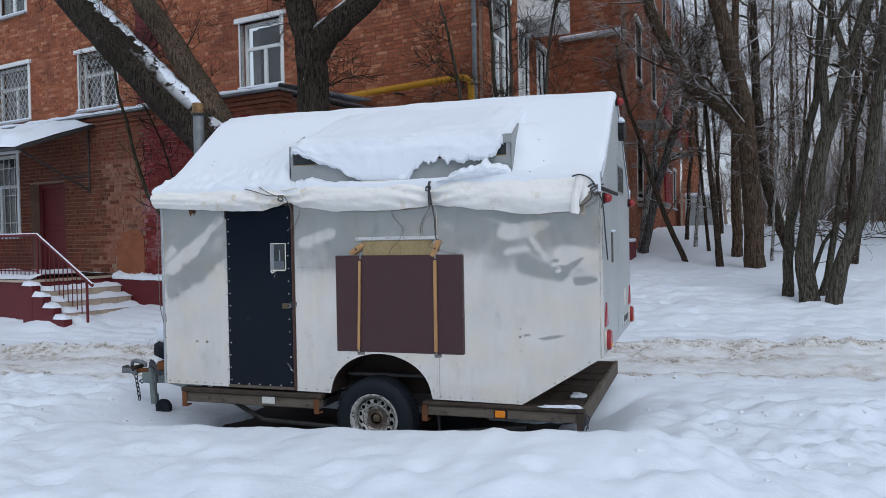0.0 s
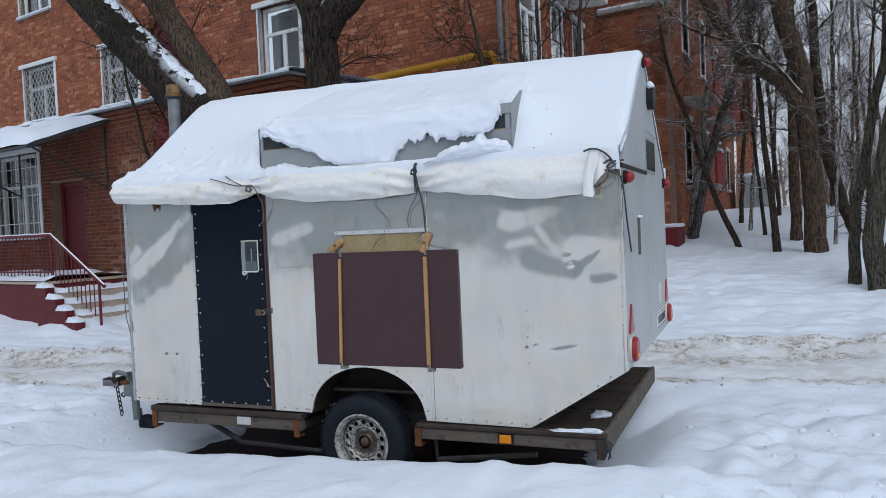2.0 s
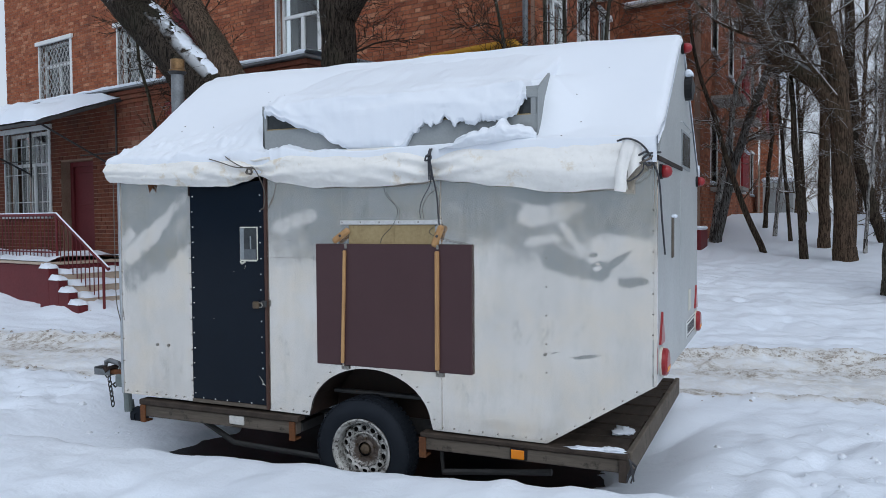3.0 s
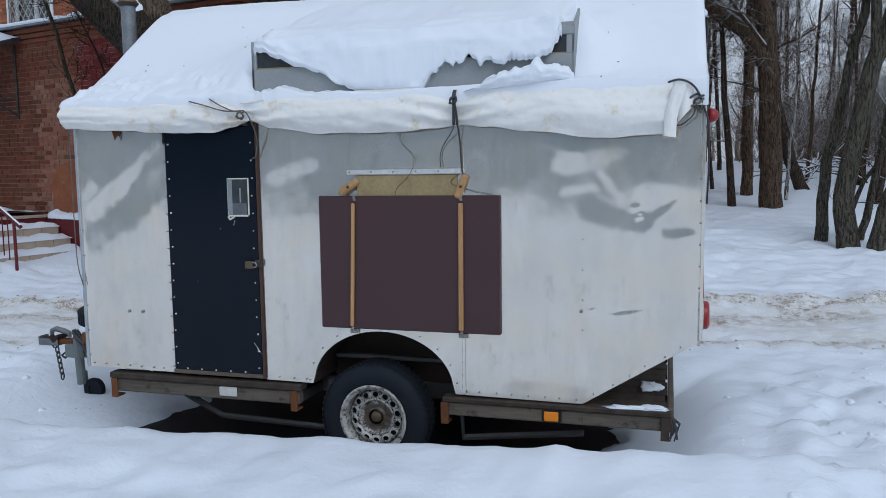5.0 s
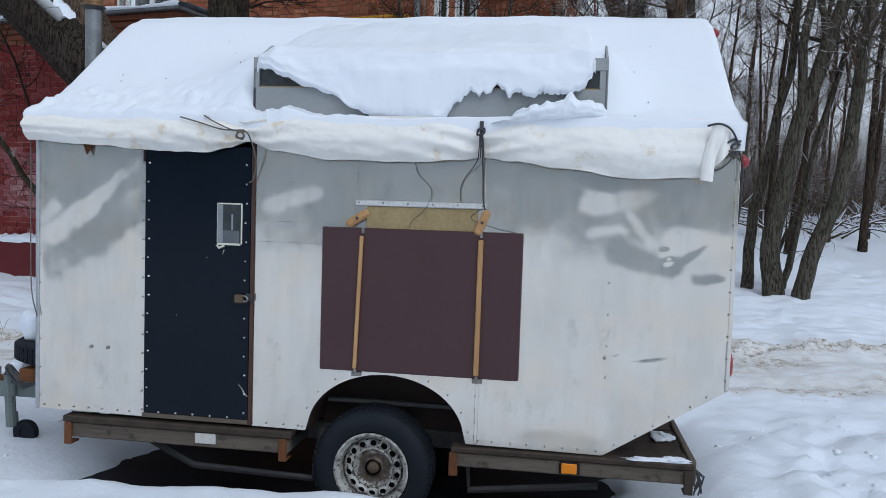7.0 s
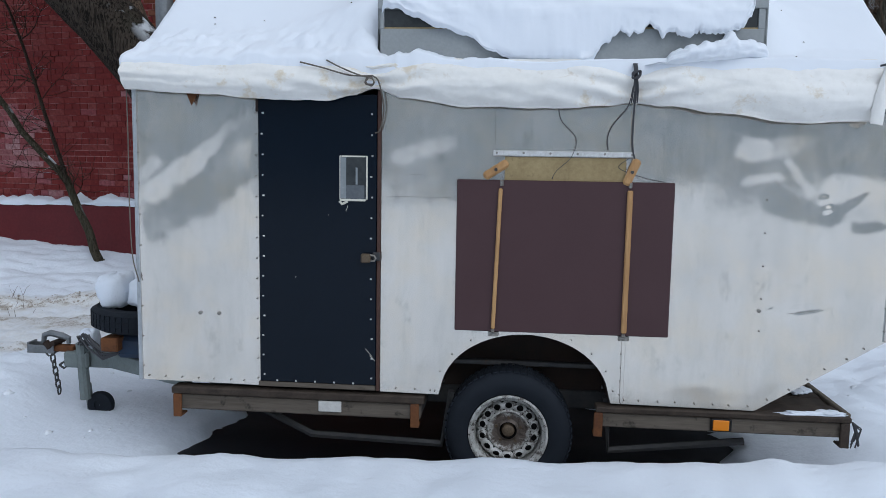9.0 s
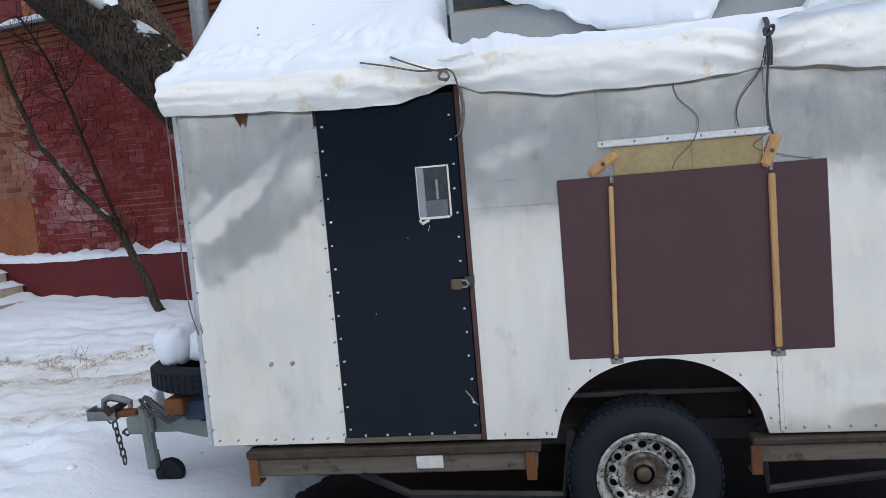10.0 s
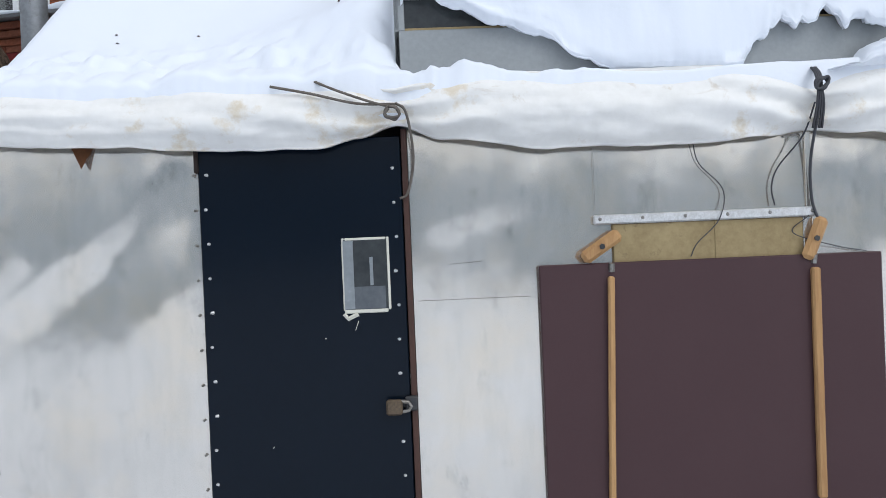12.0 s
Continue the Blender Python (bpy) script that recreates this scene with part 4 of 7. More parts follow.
on_rail(Geo().tube(top, 0.028, 8).obj("handrail", M_REDPAINT))
on_rail(Geo().tube([(u, q, z + 0.028) for u, q, z in top], 0.014, 6).obj("snow_on_handrail", M_SNOW))
on_rail(Geo().tube([(4.33, 1.55, 1.25), (11.3, 1.55, 1.25)], 0.014, 6).obj("lower_rail", M_REDPAINT))
for u in (2.95, 4.33, 6.4, 8.6, 11.2):
    zt = 1.88 if u > 4 else 1.1
    on_rail(Geo().tube([(u, 1.55, 0.3 if u < 4 else 1.08), (u, 1.55, zt)], 0.022, 6).obj("post", M_REDPAINT))
u = 3.1
while u < 11.2:
    zb = 1.25 if u > 4.33 else 0.6 + (u - 2.98) / 1.35 * 0.65
    zt = 1.88 if u > 4.33 else 1.02 + (u - 2.8) / 1.53 * 0.86
    on_rail(Geo().tube([(u, 1.55, zb - 0.12), (u, 1.55, zt)], 0.009, 5).obj("baluster", M_REDPAINT))
    u += 0.125
# gas pipe and drainpipe on the main wall
pts = [(3.35, 0.2, 4.3), (3.2, 0.2, 4.42), (0.3, 0.2, 4.49), (0.18, 0.2, 4.475), (0.1, 0.2, 4.41), (0.07, 0.2, 4.28), (0.07, 0.2, 3.6)]
gas = thing("gas_pipe", "thick yellow-painted gas pipe along the brick wall", "pipe", (-2.5, 7.4, 4.5))
ob = Geo().tube([tuple(MAIN @ Vector(p) - gas.location) for p in pts], 0.06, 12).obj("pipe", M_YELLOW, gas, smooth="edges")
for u in (3.0, 1.6, 0.3):
    Geo().box(u - 0.02, u + 0.02, 0.02, 0.3, 4.34, 4.37, 0, Matrix.Translation(gas.location).inverted() @ MAIN).obj("bracket", M_STEELDARK, gas)
g = Geo()
pts = [(0.06, 0.07, 10.7), (0.06, 0.07, 5.0), (0.06, 0.07, 1.0)]
drain = thing("drainpipe", "galvanised drainpipe at the corner of the wall", "pipe", (-1.6, 7.3, 5.0))
Geo().tube([tuple(MAIN @ Vector(p) - drain.location) for p in pts], 0.045, 10).obj("pipe", M_FLUE, drain, smooth="edges")
for z in (5.4, 7.0, 9.0):
    Geo().tube([tuple(MAIN @ Vector((0.06, 0.07, z + s)) - drain.location) for s in (-0.02, 0.02)], 0.052, 10).obj("collar", M_GALV, drain)


# ---- the home-built camper trailer ----
trailer = thing("camper_trailer", "home-built camper trailer clad in dented aluminium sheet", "trailer", (-0.1, 1.0, 0.0))
XL, XR, WID, ZT = -1.942, 1.8, 2.12, 2.06
RIDGE = (1.06, 2.89)
# the trailer stands slightly askew
SEAT = Matrix.Translation((0.3, 0, 0)) @ pose(0, 0, 0, 0, 0, 2.29) @ Matrix.Translation((-0.3, 0, 0))
trailer.matrix_basis = SEAT @ Matrix.Translation((-0.1, 1.0, 0.0))
BASE = Matrix.Translation((-0.1, 1.0, 0.0))


def seat(ob):
    """Turns a thing that stands on or hangs from the trailer along with it."""
    ob.matrix_basis = SEAT @ ob.matrix_basis
    return ob


def put(ob, root=None):
    ob.parent = root or trailer
    ob.matrix_parent_inverse = BASE.inverted() if root is None else Matrix.Identity(4)
    return ob


# creased patches of the side: both ends, half width, and the slope by which the sheet leans there
CREASES = [(-1.36, 1.93, -1.84, 1.5, 0.05, 0.045), (-1.34, 1.7, -1.86, 1.34, 0.1, -0.048), (-1.9, 1.62, -1.82, 1.68, 0.035, 0.03), (-1.36, 1.57, -1.3, 1.52, 0.05, 0.03),
           (-0.56, 1.74, -0.34, 1.79, 0.045, 0.035), (-0.22, 1.6, -0.05, 1.56, 0.05, -0.02), (0.62, 1.85, 0.8, 1.8, 0.045, 0.02), (1.1, 1.79, 1.38, 1.82, 0.05, 0.04),
           (1.28, 1.74, 1.4, 1.6, 0.014, 0.05), (1.5, 1.6, 1.74, 1.6, 0.055, 0.045), (1.24, 1.53, 1.5, 1.47, 0.055, -0.05), (1.56, 1.5, 1.68, 1.585, 0.014, -0.07),
           (1.61, 1.42, 1.75, 1.42, 0.018, -0.05), (1.13, 1.625, 1.26, 1.65, 0.022, 0.035), (0.96, 1.88, 1.16, 1.84, 0.02, 0.025)]
RUBS = [(1.25, 1.0, 0.045, 0.012, 4, 0.0035), (1.43, 1.018, 0.1, 0.018, 9, -0.0045), (1.47, 1.545, 0.018, 0.014, 0, 0.004), (1.49, 1.5, 0.015, 0.012, 0, 0.004), (0.9, 0.62, 0.12, 0.04, 0, 0.003)]
BX, BZ = np.linspace(-2.0, 1.85, 386), np.linspace(0.5, 2.08, 159)


def crease_field():
    """How far the sheet stands off its frame: the slopes of the creases summed up from the sill."""
    gx, gz = np.meshgrid(BX, BZ, indexing="ij")
    wx = np.array([[0.035 * fbm(x * 4.2, z * 4.2, 35, 4) for z in BZ] for x in BX])
    wz = np.array([[0.035 * fbm(x * 4.2, z * 4.2, 36, 4) for z in BZ] for x in BX])
    px, pz = gx + wx, gz + wz
    lean = 0.35 * wz + 0.006 * np.sin(gx * 7.0 + 6 * wx * 20)
    for x0, z0, x1, z1, w, k in CREASES:
        dx, dz = x1 - x0, z1 - z0
        t = np.clip(((px - x0) * dx + (pz - z0) * dz) / (dx * dx + dz * dz), 0, 1)
        d = np.hypot(px - x0 - t * dx, pz - z0 - t * dz)
        f = np.clip((w * 1.45 - d) / (w * 0.9), 0, 1)
        lean = lean + k * f * f * (3 - 2 * f)
    rise = np.clip((gz - 1.42) / 0.2, 0, 1)
    lean = lean - 0.25 * lean.mean(axis=1, keepdims=True) - 0.011 * rise
    return np.cumsum(lean, axis=1) * (BZ[1] - BZ[0])


CREASED = crease_field()


def buckle(x, z):
    """How far the sheet stands off its frame: broad buckles, creases and a few small dents."""
    v = 0.0025 * fbm(x * 1.0, z * 0.8, 31, 2) + 0.0008 * fbm(x * 3.1, z * 2.0, 33, 2)
    f, h = min(384.99, max(0.0, (x + 2.0) / 0.01)), min(157.99, max(0.0, (z - 0.5) / 0.01))
    i, j = int(f), int(h)
    a, b = f - i, h - j
    v += (CREASED[i, j] * (1 - a) + CREASED[i + 1, j] * a) * (1 - b) + (CREASED[i, j + 1] * (1 - a) + CREASED[i + 1, j + 1] * a) * b
    for cx, cz, sx, sz, turn, amp in RUBS:
        c, s = math.cos(radians(turn)), math.sin(radians(turn))
        p, q = (x - cx) * c + (z - cz) * s, -(x - cx) * s + (z - cz) * c
        v += amp * math.exp(-(p / sx) ** 2 - (q / sz) ** 2)
    return min(v, 0.006) if -0.3 < x < 0.8 and z < 1.78 else v


def base_z(x):
    return 0.527 - 0.0089 * (x - XL)


def sill_z(x):
    """Lower edge of the side: straight, with the wheel arch and the cut-off rear corner."""
    a = (x - 0.073) / 0.425
    if abs(a) < 1:
        return 0.515 + 0.325 * math.sqrt(1 - a * a)
    return base_z(x) if x < 1.206 else 0.499 + (x - 1.206) * (0.867 - 0.499) / (XR - 1.206)


def side_sheet(x0, x1, z_top=ZT, low=sill_z, y=0.0, amp=1.0):
    nx, nz, g = max(4, int((x1 - x0) / 0.012)), 120, Geo()
    pts = []
    for i in range(nx + 1):
        x = x0 + (x1 - x0) * i / nx
        b = low(min(max(x, x0 + 1e-4), x1 - 1e-4))
        for j in range(nz + 1):
            z = b + (z_top - b) * j / nz
            edge = min(1, (x - x0) / 0.05, (x1 - x) / 0.05, (z - b) / 0.05 + 0.1)
            pts.append((x, y - amp * buckle(x, z) * max(0.15, edge), z))
    g.grid(pts, nx + 1, nz + 1)
    back = [(p[0], y + 0.02, p[2]) for p in pts]
    k = len(g.v)
    g.grid(back, nx + 1, nz + 1, True)
    for i in range(nx):
        for j in (0, nz):
            a, b = i * (nz + 1) + j, (i + 1) * (nz + 1) + j
            g.f.append((a, b, k + b, k + a))
    for i in (0, nx):
        for j in range(nz):
            a = i * (nz + 1) + j
            g.f.append((a, a + 1, k + a + 1, k + a))
    return g


for x0, x1, nm in ((XL, -1.292, "plain dented aluminium sheet"), (-0.662, 0.556, "aluminium sheet cut out for the wheel arch"), (0.56, XR, "buckled aluminium sheet with a cut-off corner")):
    put(side_sheet(x0, x1).obj("side_panel", M_ALU, label=nm, smooth="edges"))
# far side, ends, floor and roof boards
far = Geo().grid([(x, WID + (0.0 if k else 0.02), z) for x, z in ((XL, 0.527), (1.206, 0.5), (XR, 0.867), (XR, ZT), (XL, ZT)) for k in (0, 1)], 5, 2)
far.f += [(0, 2, 4, 6, 8), (9, 7, 5, 3, 1)]
put(far.obj("far_panel", M_ALU))


def gable(x, dx, z_low):
    g = Geo()
    prof = [(0.0, z_low), (WID, z_low), (WID, ZT), (RIDGE[0], RIDGE[1]), (0.0, ZT)]
    k = len(prof)
    g.add([(x, y, z) for y, z in prof] + [(x + dx, y, z) for y, z in prof], [tuple(range(k)), tuple(reversed(range(k, 2 * k)))] + [(i, i + k, (i + 1) % k + k, (i + 1) % k) for i in range(k)])
    return g


rear = put(gable(XR - 0.018, 0.02, 0.867).obj("rear_panel", M_REARSHEET, label="pale grey sheet rear wall"))
put(gable(XL + 0.018, -0.02, 0.527).obj("front_panel", M_ALU))
g = Geo()
g.add([(1.206, 0.005, 0.5), (1.206, WID, 0.5), (XR, WID, 0.867), (XR, 0.005, 0.867), (1.206, 0.005, 0.52), (1.206, WID, 0.52), (XR - 0.02, WID, 0.887), (XR - 0.02, 0.005, 0.887)], [(0, 1, 2, 3), (7, 6, 5, 4), (0, 3, 7, 4), (1, 5, 6, 2)])
put(g.obj("underside_panel", M_ALU))
put(Geo().box(XL + 0.02, 1.206, 0.36, WID, 0.495, 0.53).obj("floor_board", M_STEELDARK))
g = Geo()
for s in (0, 1):
    y0 = -0.03 if s == 0 else WID + 0.03
    z0 = ZT
    g.add([(XL - 0.008, y0, z0), (XR + 0.0, y0, z0), (XR, RIDGE[0], RIDGE[1] + 0.01), (XL - 0.008, RIDGE[0], RIDGE[1] + 0.01), (XL - 0.008, y0, z0 + 0.03), (XR, y0, z0 + 0.03), (XR, RIDGE[0], RIDGE[1] + 0.04), (XL - 0.008, RIDGE[0], RIDGE[1] + 0.04)], [(0, 1, 2, 3), (7, 6, 5, 4), (0, 4, 5, 1), (1, 5, 6, 2), (3, 7, 4, 0)])
put(g.obj("roof", M_GREYPAINT))
# corner trims
put(Geo().box(XR - 0.012, XR + 0.006, -0.008, 0.02, 0.87, ZT, 0.003).obj("corner_trim", M_ALU))
put(Geo().box(XL - 0.008, XL + 0.012, -0.008, 0.02, 0.525, ZT, 0.003).obj("corner_trim", M_GALV))
put(Geo().box(0.55, 0.568, -0.008, 0.0, 0.512, ZT, 0.002).obj("seam_strip", M_ALU))


def heads(points, r=0.0045, y=-0.006, name="screw_heads", root=None):
    """Small domed screw heads on the side wall."""
    g = Geo()
    for x, z in points:
        yy = y - max(0.0, buckle(x, z)) * 0.3
        g.tube([(x, yy + 0.004, z), (x, yy, z), (x, yy - 0.003, z)], [r, r, r * 0.45], 6)
    ob = g.obj(name, M_CHROME, kind="stuff")
    return put(ob, root) if root is None or root.type == "EMPTY" else ob


rr = random.Random(5)
pts = [(x + rr.uniform(-0.01, 0.01), sill_z(x) + 0.022) for x in np.arange(-1.9, 1.78, 0.088) if not -0.4 < x < 0.55 and not -1.32 < x < -0.66]
pts += [(0.071 + 0.45 * math.cos(radians(a)), 0.52 + 0.352 * math.sin(radians(a))) for a in range(8, 180, 17)]
pts += [(0.55, z) for z in np.arange(0.55, 0.84, 0.07)] + [(1.205, z) for z in np.arange(0.9, 1.6, 0.16)] + [(1.785, z) for z in np.arange(0.92, 2.0, 0.11)] + [(-1.925, z) for z in np.arange(0.6, 2.0, 0.16)]
pts += [(-1.305, z) for z in np.arange(0.56, 2.0, 0.105)]
heads(pts)
put(Geo().add([(-1.66, -0.012, 2.02), (-1.6, -0.012, 2.02), (-1.625, -0.03, 1.955), (-1.66, 0.0, 2.02), (-1.6, 0.0, 2.02)], [(0, 2, 1), (0, 3, 2), (1, 2, 4), (3, 4, 2)]).obj("hook", M_RUST, label="small bent rusty metal hook"))
# two repair bolts with stains, and one on the rear sheet
heads([(-1.61, 0.895), (-1.51, 0.895), (1.198, 1.001)], 0.01, -0.008, "bolt_heads")

g = Geo()
for x, z, ln, a in ((1.4, 1.0, 0.14, 8), (-0.48, 1.52, 0.34, 0), (-0.1, 1.87, 0.2, 90), (-0.5, 1.63, 0.1, 3), (1.25, 1.62, 0.04, -55)):
    c, n = math.cos(radians(a)) * ln / 2, math.sin(radians(a)) * ln / 2
    g.tube([(x + c * f, -0.0015 - max(0.0, buckle(x + c * f, z + n * f)), z + n * f) for f in (-1, -0.5, 0, 0.5, 1)], 0.0007, 4)
put(g.obj("scratches", M_CHROME, label="thin dark scratches in the sheet", kind="stuff"))

# door: dark blue sheet on a wooden frame
door = put(Geo().box(-1.29, -0.684, -0.012, 0.022, 0.548, 2.02, 0.003).obj("door", M_NAVY, label="dark navy sheet door edged with screws"))
Geo().box(-0.681, -0.664, -0.016, 0.02, 0.52, 2.04, 0.002).obj("door_post", M_POST, door)
Geo().box(-1.3, -0.684, -0.01, 0.02, 0.52, 0.545, 0.002).obj("threshold", M_BEAM, door)
g = Geo()
for x in (-1.268, -0.708):
    for z in np.arange(0.585, 2.0, 0.103):
        g.tube([(x + rr.uniform(-0.006, 0.006), -0.01, z), (x, -0.0165, z)], [0.006, 0.0035], 6)
for x in np.arange(-1.2, -0.75, 0.1):
    g.tube([(x, -0.01, 0.555), (x, -0.0165, 0.555)], [0.0075, 0.004], 6)
g.obj("screw_heads", M_ZINC, door, kind="stuff")
g = Geo()
for x, z, ln, a in ((-0.72, 0.72, 0.05, -50), (-0.7, 0.69, 0.04, -45), (-0.835, 1.455, 0.03, 70), (-1.1, 1.1, 0.006, 40), (-0.93, 1.42, 0.005, 0)):
    c, n = math.cos(radians(a)) * ln / 2, math.sin(radians(a)) * ln / 2
    g.tube([(x - c, -0.0123, z - n), (x + c, -0.0123, z + n)], 0.0012, 4)
g.obj("scratches", M_LABELW, door, "pale scratches in the paint", kind="stuff")
g = Geo()
for a, b, c, e in ((-0.873, -0.864, 1.5, 1.719), (-0.739, -0.73, 1.5, 1.719), (-0.864, -0.739, 1.709, 1.719), (-0.87, -0.739, 1.492, 1.506)):
    g.box(a, b, -0.017, -0.004, c, e, 0.003)
g.tube([(-0.872, -0.012, 1.492), (-0.86, -0.013, 1.476), (-0.83, -0.013, 1.49)], 0.007, 5)
dw = g.obj("door_window", M_LABELW, door, "small window sealed with white mastic")
Geo().box(-0.87, -0.738, -0.0165, -0.0135, 1.503, 1.714).obj("pane", M_DIMGLASS, dw)
Geo().box(-0.868, -0.838, -0.0183, -0.0166, 1.505, 1.71).obj("blind", M_SMOKEPALE, dw)
Geo().box(-0.838, -0.745, -0.0183, -0.0166, 1.505, 1.572).obj("blind", M_SMOKE, dw)
Geo().box(-0.79, -0.78, -0.0185, -0.0166, 1.575, 1.66).obj("blind", M_SMOKEPALE, dw)
Geo().box(-1.3, -1.287, -0.02, 0.0, 1.93, 2.0, 0.003).obj("hinge", M_RUSTDARK, door)
lock = Geo().box(-0.735, -0.668, -0.026, -0.012, 1.203, 1.228, 0.003).box(-0.7, -0.662, -0.034, -0.012, 1.195, 1.238, 0.004).obj("hasp", M_STEELDARK, door)
Geo().box(-0.757, -0.708, -0.05, -0.026, 1.186, 1.232, 0.006).obj("padlock", M_RUSTBRASS, lock)
Geo().tube([(-0.712, -0.038, 1.195), (-0.69, -0.038, 1.197), (-0.682, -0.038, 1.21), (-0.69, -0.038, 1.223), (-0.712, -0.038, 1.225)], 0.005, 6).obj("shackle", M_CHROME, lock)

# shutter board, battens, toggles, rail and the plywood infill above it
shut = put(Geo().box(-0.282, 0.769, -0.024, -0.006, 0.856, 1.612, 0.004).obj("shutter", M_FILMPLY, label="maroon film-faced plywood shutter"))
for x, lean_by, xt, xb, half in ((-0.1185, 1.9, -0.062, -0.09, 0.0098), (0.548, 0.3, 0.557, 0.553, 0.0132)):
    m = Matrix.Translation((x, 0, 0)) @ pose(0, 0, 0, 0, lean_by, 0)
    Geo().box(-half, half, -0.044, -0.023, 0.872, 1.572, 0.005, m).obj("batten", M_PINE, shut, "varnished pine batten")
    Geo().tube([(xt, -0.024, 1.585), (xt, -0.03, 1.61)], 0.009, 6).obj("screw", M_CHROME, shut)
    Geo().tube([(xb, -0.02, 0.864), (xb, -0.03, 0.85)], 0.009, 6).obj("screw", M_CHROME, shut)
    Geo().box(xb - 0.022, xb + 0.03, -0.012, -0.004, 0.828, 0.852, 0.002).obj("hinge", M_CHROME, shut)
for x, z, a in ((-0.092, 1.662, 33), (0.56, 1.66, 67)):
    m = Matrix.Translation((x, -0.03, z)) @ pose(0, 0, 0, 0, -a, 0)
    tg = put(Geo().box(-0.068, 0.068, -0.012, 0.012, -0.021, 0.021, 0.012, m).obj("toggle", M_PINE, label="wooden turn-button"))
    Geo().tube([(x, -0.038, z), (x, -0.046, z)], 0.009, 6).obj("screw", M_STEELDARK, tg)
put(Geo().box(-0.05, 0.535, -0.0095, 0.006, 1.58, 1.727, 0.002).obj("infill_board", M_PLY, label="stained plywood infill"))
put(Geo().box(0.262, 0.27, -0.0115, -0.006, 1.58, 1.724).obj("infill_strip", M_PLY))
put(Geo().box(-0.108, 0.572, -0.02, 0.0, 1.728, 1.757, 0.004).obj("rail", M_ZINC, label="bright aluminium rail"))
put(Geo().box(0.535, 0.565, -0.012, 0.0, 1.6, 1.727, 0.002).obj("rail_end", M_ALU))
heads([(x, 1.744) for x in np.arange(-0.09, 0.58, 0.13)], 0.006, -0.02)

# deck, beams and brackets
for i in range(15):
    y0 = 0.03 + i * 0.14
    put(Geo().box(1.0, 1.64 - 0.01 * (i % 3 == 1), y0, y0 + 0.129, 0.462, 0.494 - 0.004 * (i % 2) - 0.004 * (i % 5 == 2), 0.005).obj("deck_plank", M_DECK))
put(Geo().box(1.642, 1.675, 0.02, 2.13, 0.37, 0.5, 0.006).obj("rear_beam", M_BEAM))
put(Geo().box(-1.74, -0.45, -0.012, 0.045, 0.378, 0.462, 0.006).obj("side_beam", M_BEAM, label="grey weathered timber beam"))
put(Geo().box(-1.765, -0.43, -0.03, 0.06, 0.464, 0.502, 0.005).obj("beam_cap", M_DECK))
put(Geo().box(0.452, 1.64, -0.012, 0.045, 0.386, 0.462, 0.006).obj("side_beam", M_BEAM, label="grey weathered timber beam"))
put(Geo().box(0.435, 1.66, -0.03, 0.06, 0.464, 0.492, 0.005).obj("beam_cap", M_DECK))
for x, mt in ((-1.735, M_RUST), (-0.478, M_RUST), (0.448, M_RUST), (1.632, M_DECK)):
    put(Geo().box(x - 0.022, x + 0.022, -0.03, -0.013, 0.345, 0.463, 0.004).box(x - 0.022, x + 0.022, -0.03, 0.05, 0.34, 0.352, 0.003).obj("bracket", mt))
put(Geo().box(-0.98, -0.86, -0.024, -0.012, 0.4, 0.458, 0.004).obj("reflector", M_REFL, label="dirty white reflector"))
orf = put(Geo().box(0.995, 1.098, -0.026, -0.012, 0.395, 0.458, 0.005).obj("reflector_base", M_BLACK))
Geo().box(1.005, 1.083, -0.034, -0.026, 0.4, 0.453, 0.005).obj("lens", M_ORANGE, orf, "orange reflector")
# tangle of bare wires at the rear corner of the deck
g = Geo()
for i in range(7):
    a = rr.uniform(0, 6)
    g.tube([(1.665, -0.02, 0.47), (1.685 + 0.02 * math.cos(a), -0.03, 0.44 + 0.02 * math.sin(a)), (1.675 + 0.02 * math.sin(a), -0.04, 0.38 - 0.04 * rr.random())], 0.004, 4)
put(g.obj("wires", M_WIRE))
# chassis
for y in (0.32, 1.75):
    put(Geo().box(-1.7, 1.66, y, y + 0.06, 0.37, 0.47, 0.006).obj("chassis_rail", M_STEELDARK))
put(Geo().tube([(0.0, 0.2, 0.32), (0.0, 1.9, 0.32)], 0.035, 8).obj("axle", M_STEELDARK))
for x in (-1.2, -0.5, 0.6, 1.3):
    put(Geo().box(x, x + 0.05, 0.05, 2.08, 0.38, 0.44, 0.004).obj("cross_member", M_STEELDARK))
put(Geo().tube([(-1.35, 0.12, 0.37), (-1.05, 0.12, 0.23), (-0.35, 0.12, 0.21), (-0.3, 0.12, 0.5)], 0.02, 6).obj("side_guard", M_STEELDARK))
put(Geo().tube([(0.5, 0.12, 0.5), (0.52, 0.12, 0.22), (1.2, 0.12, 0.3)], 0.02, 6).obj("side_guard", M_STEELDARK))
# wheel arch lining
g, n = Geo(), 24
g.grid([(0.071 + 0.428 * math.cos(math.pi * i / n), y, 0.51 + 0.332 * math.sin(math.pi * i / n)) for i in range(n + 1) for y in (0.01, 0.34)], n + 1, 2)
g.box(-0.36, 0.5, 0.34, 0.35, 0.4, 0.86)
put(g.obj("wheel_housing", M_RUSTDARK, label="rusty dark wheel housing"))
put(Geo().box(-0.3, 0.45, 0.2, 0.24, 0.625, 0.65, 0.004).obj("housing_rail", M_STEELDARK))


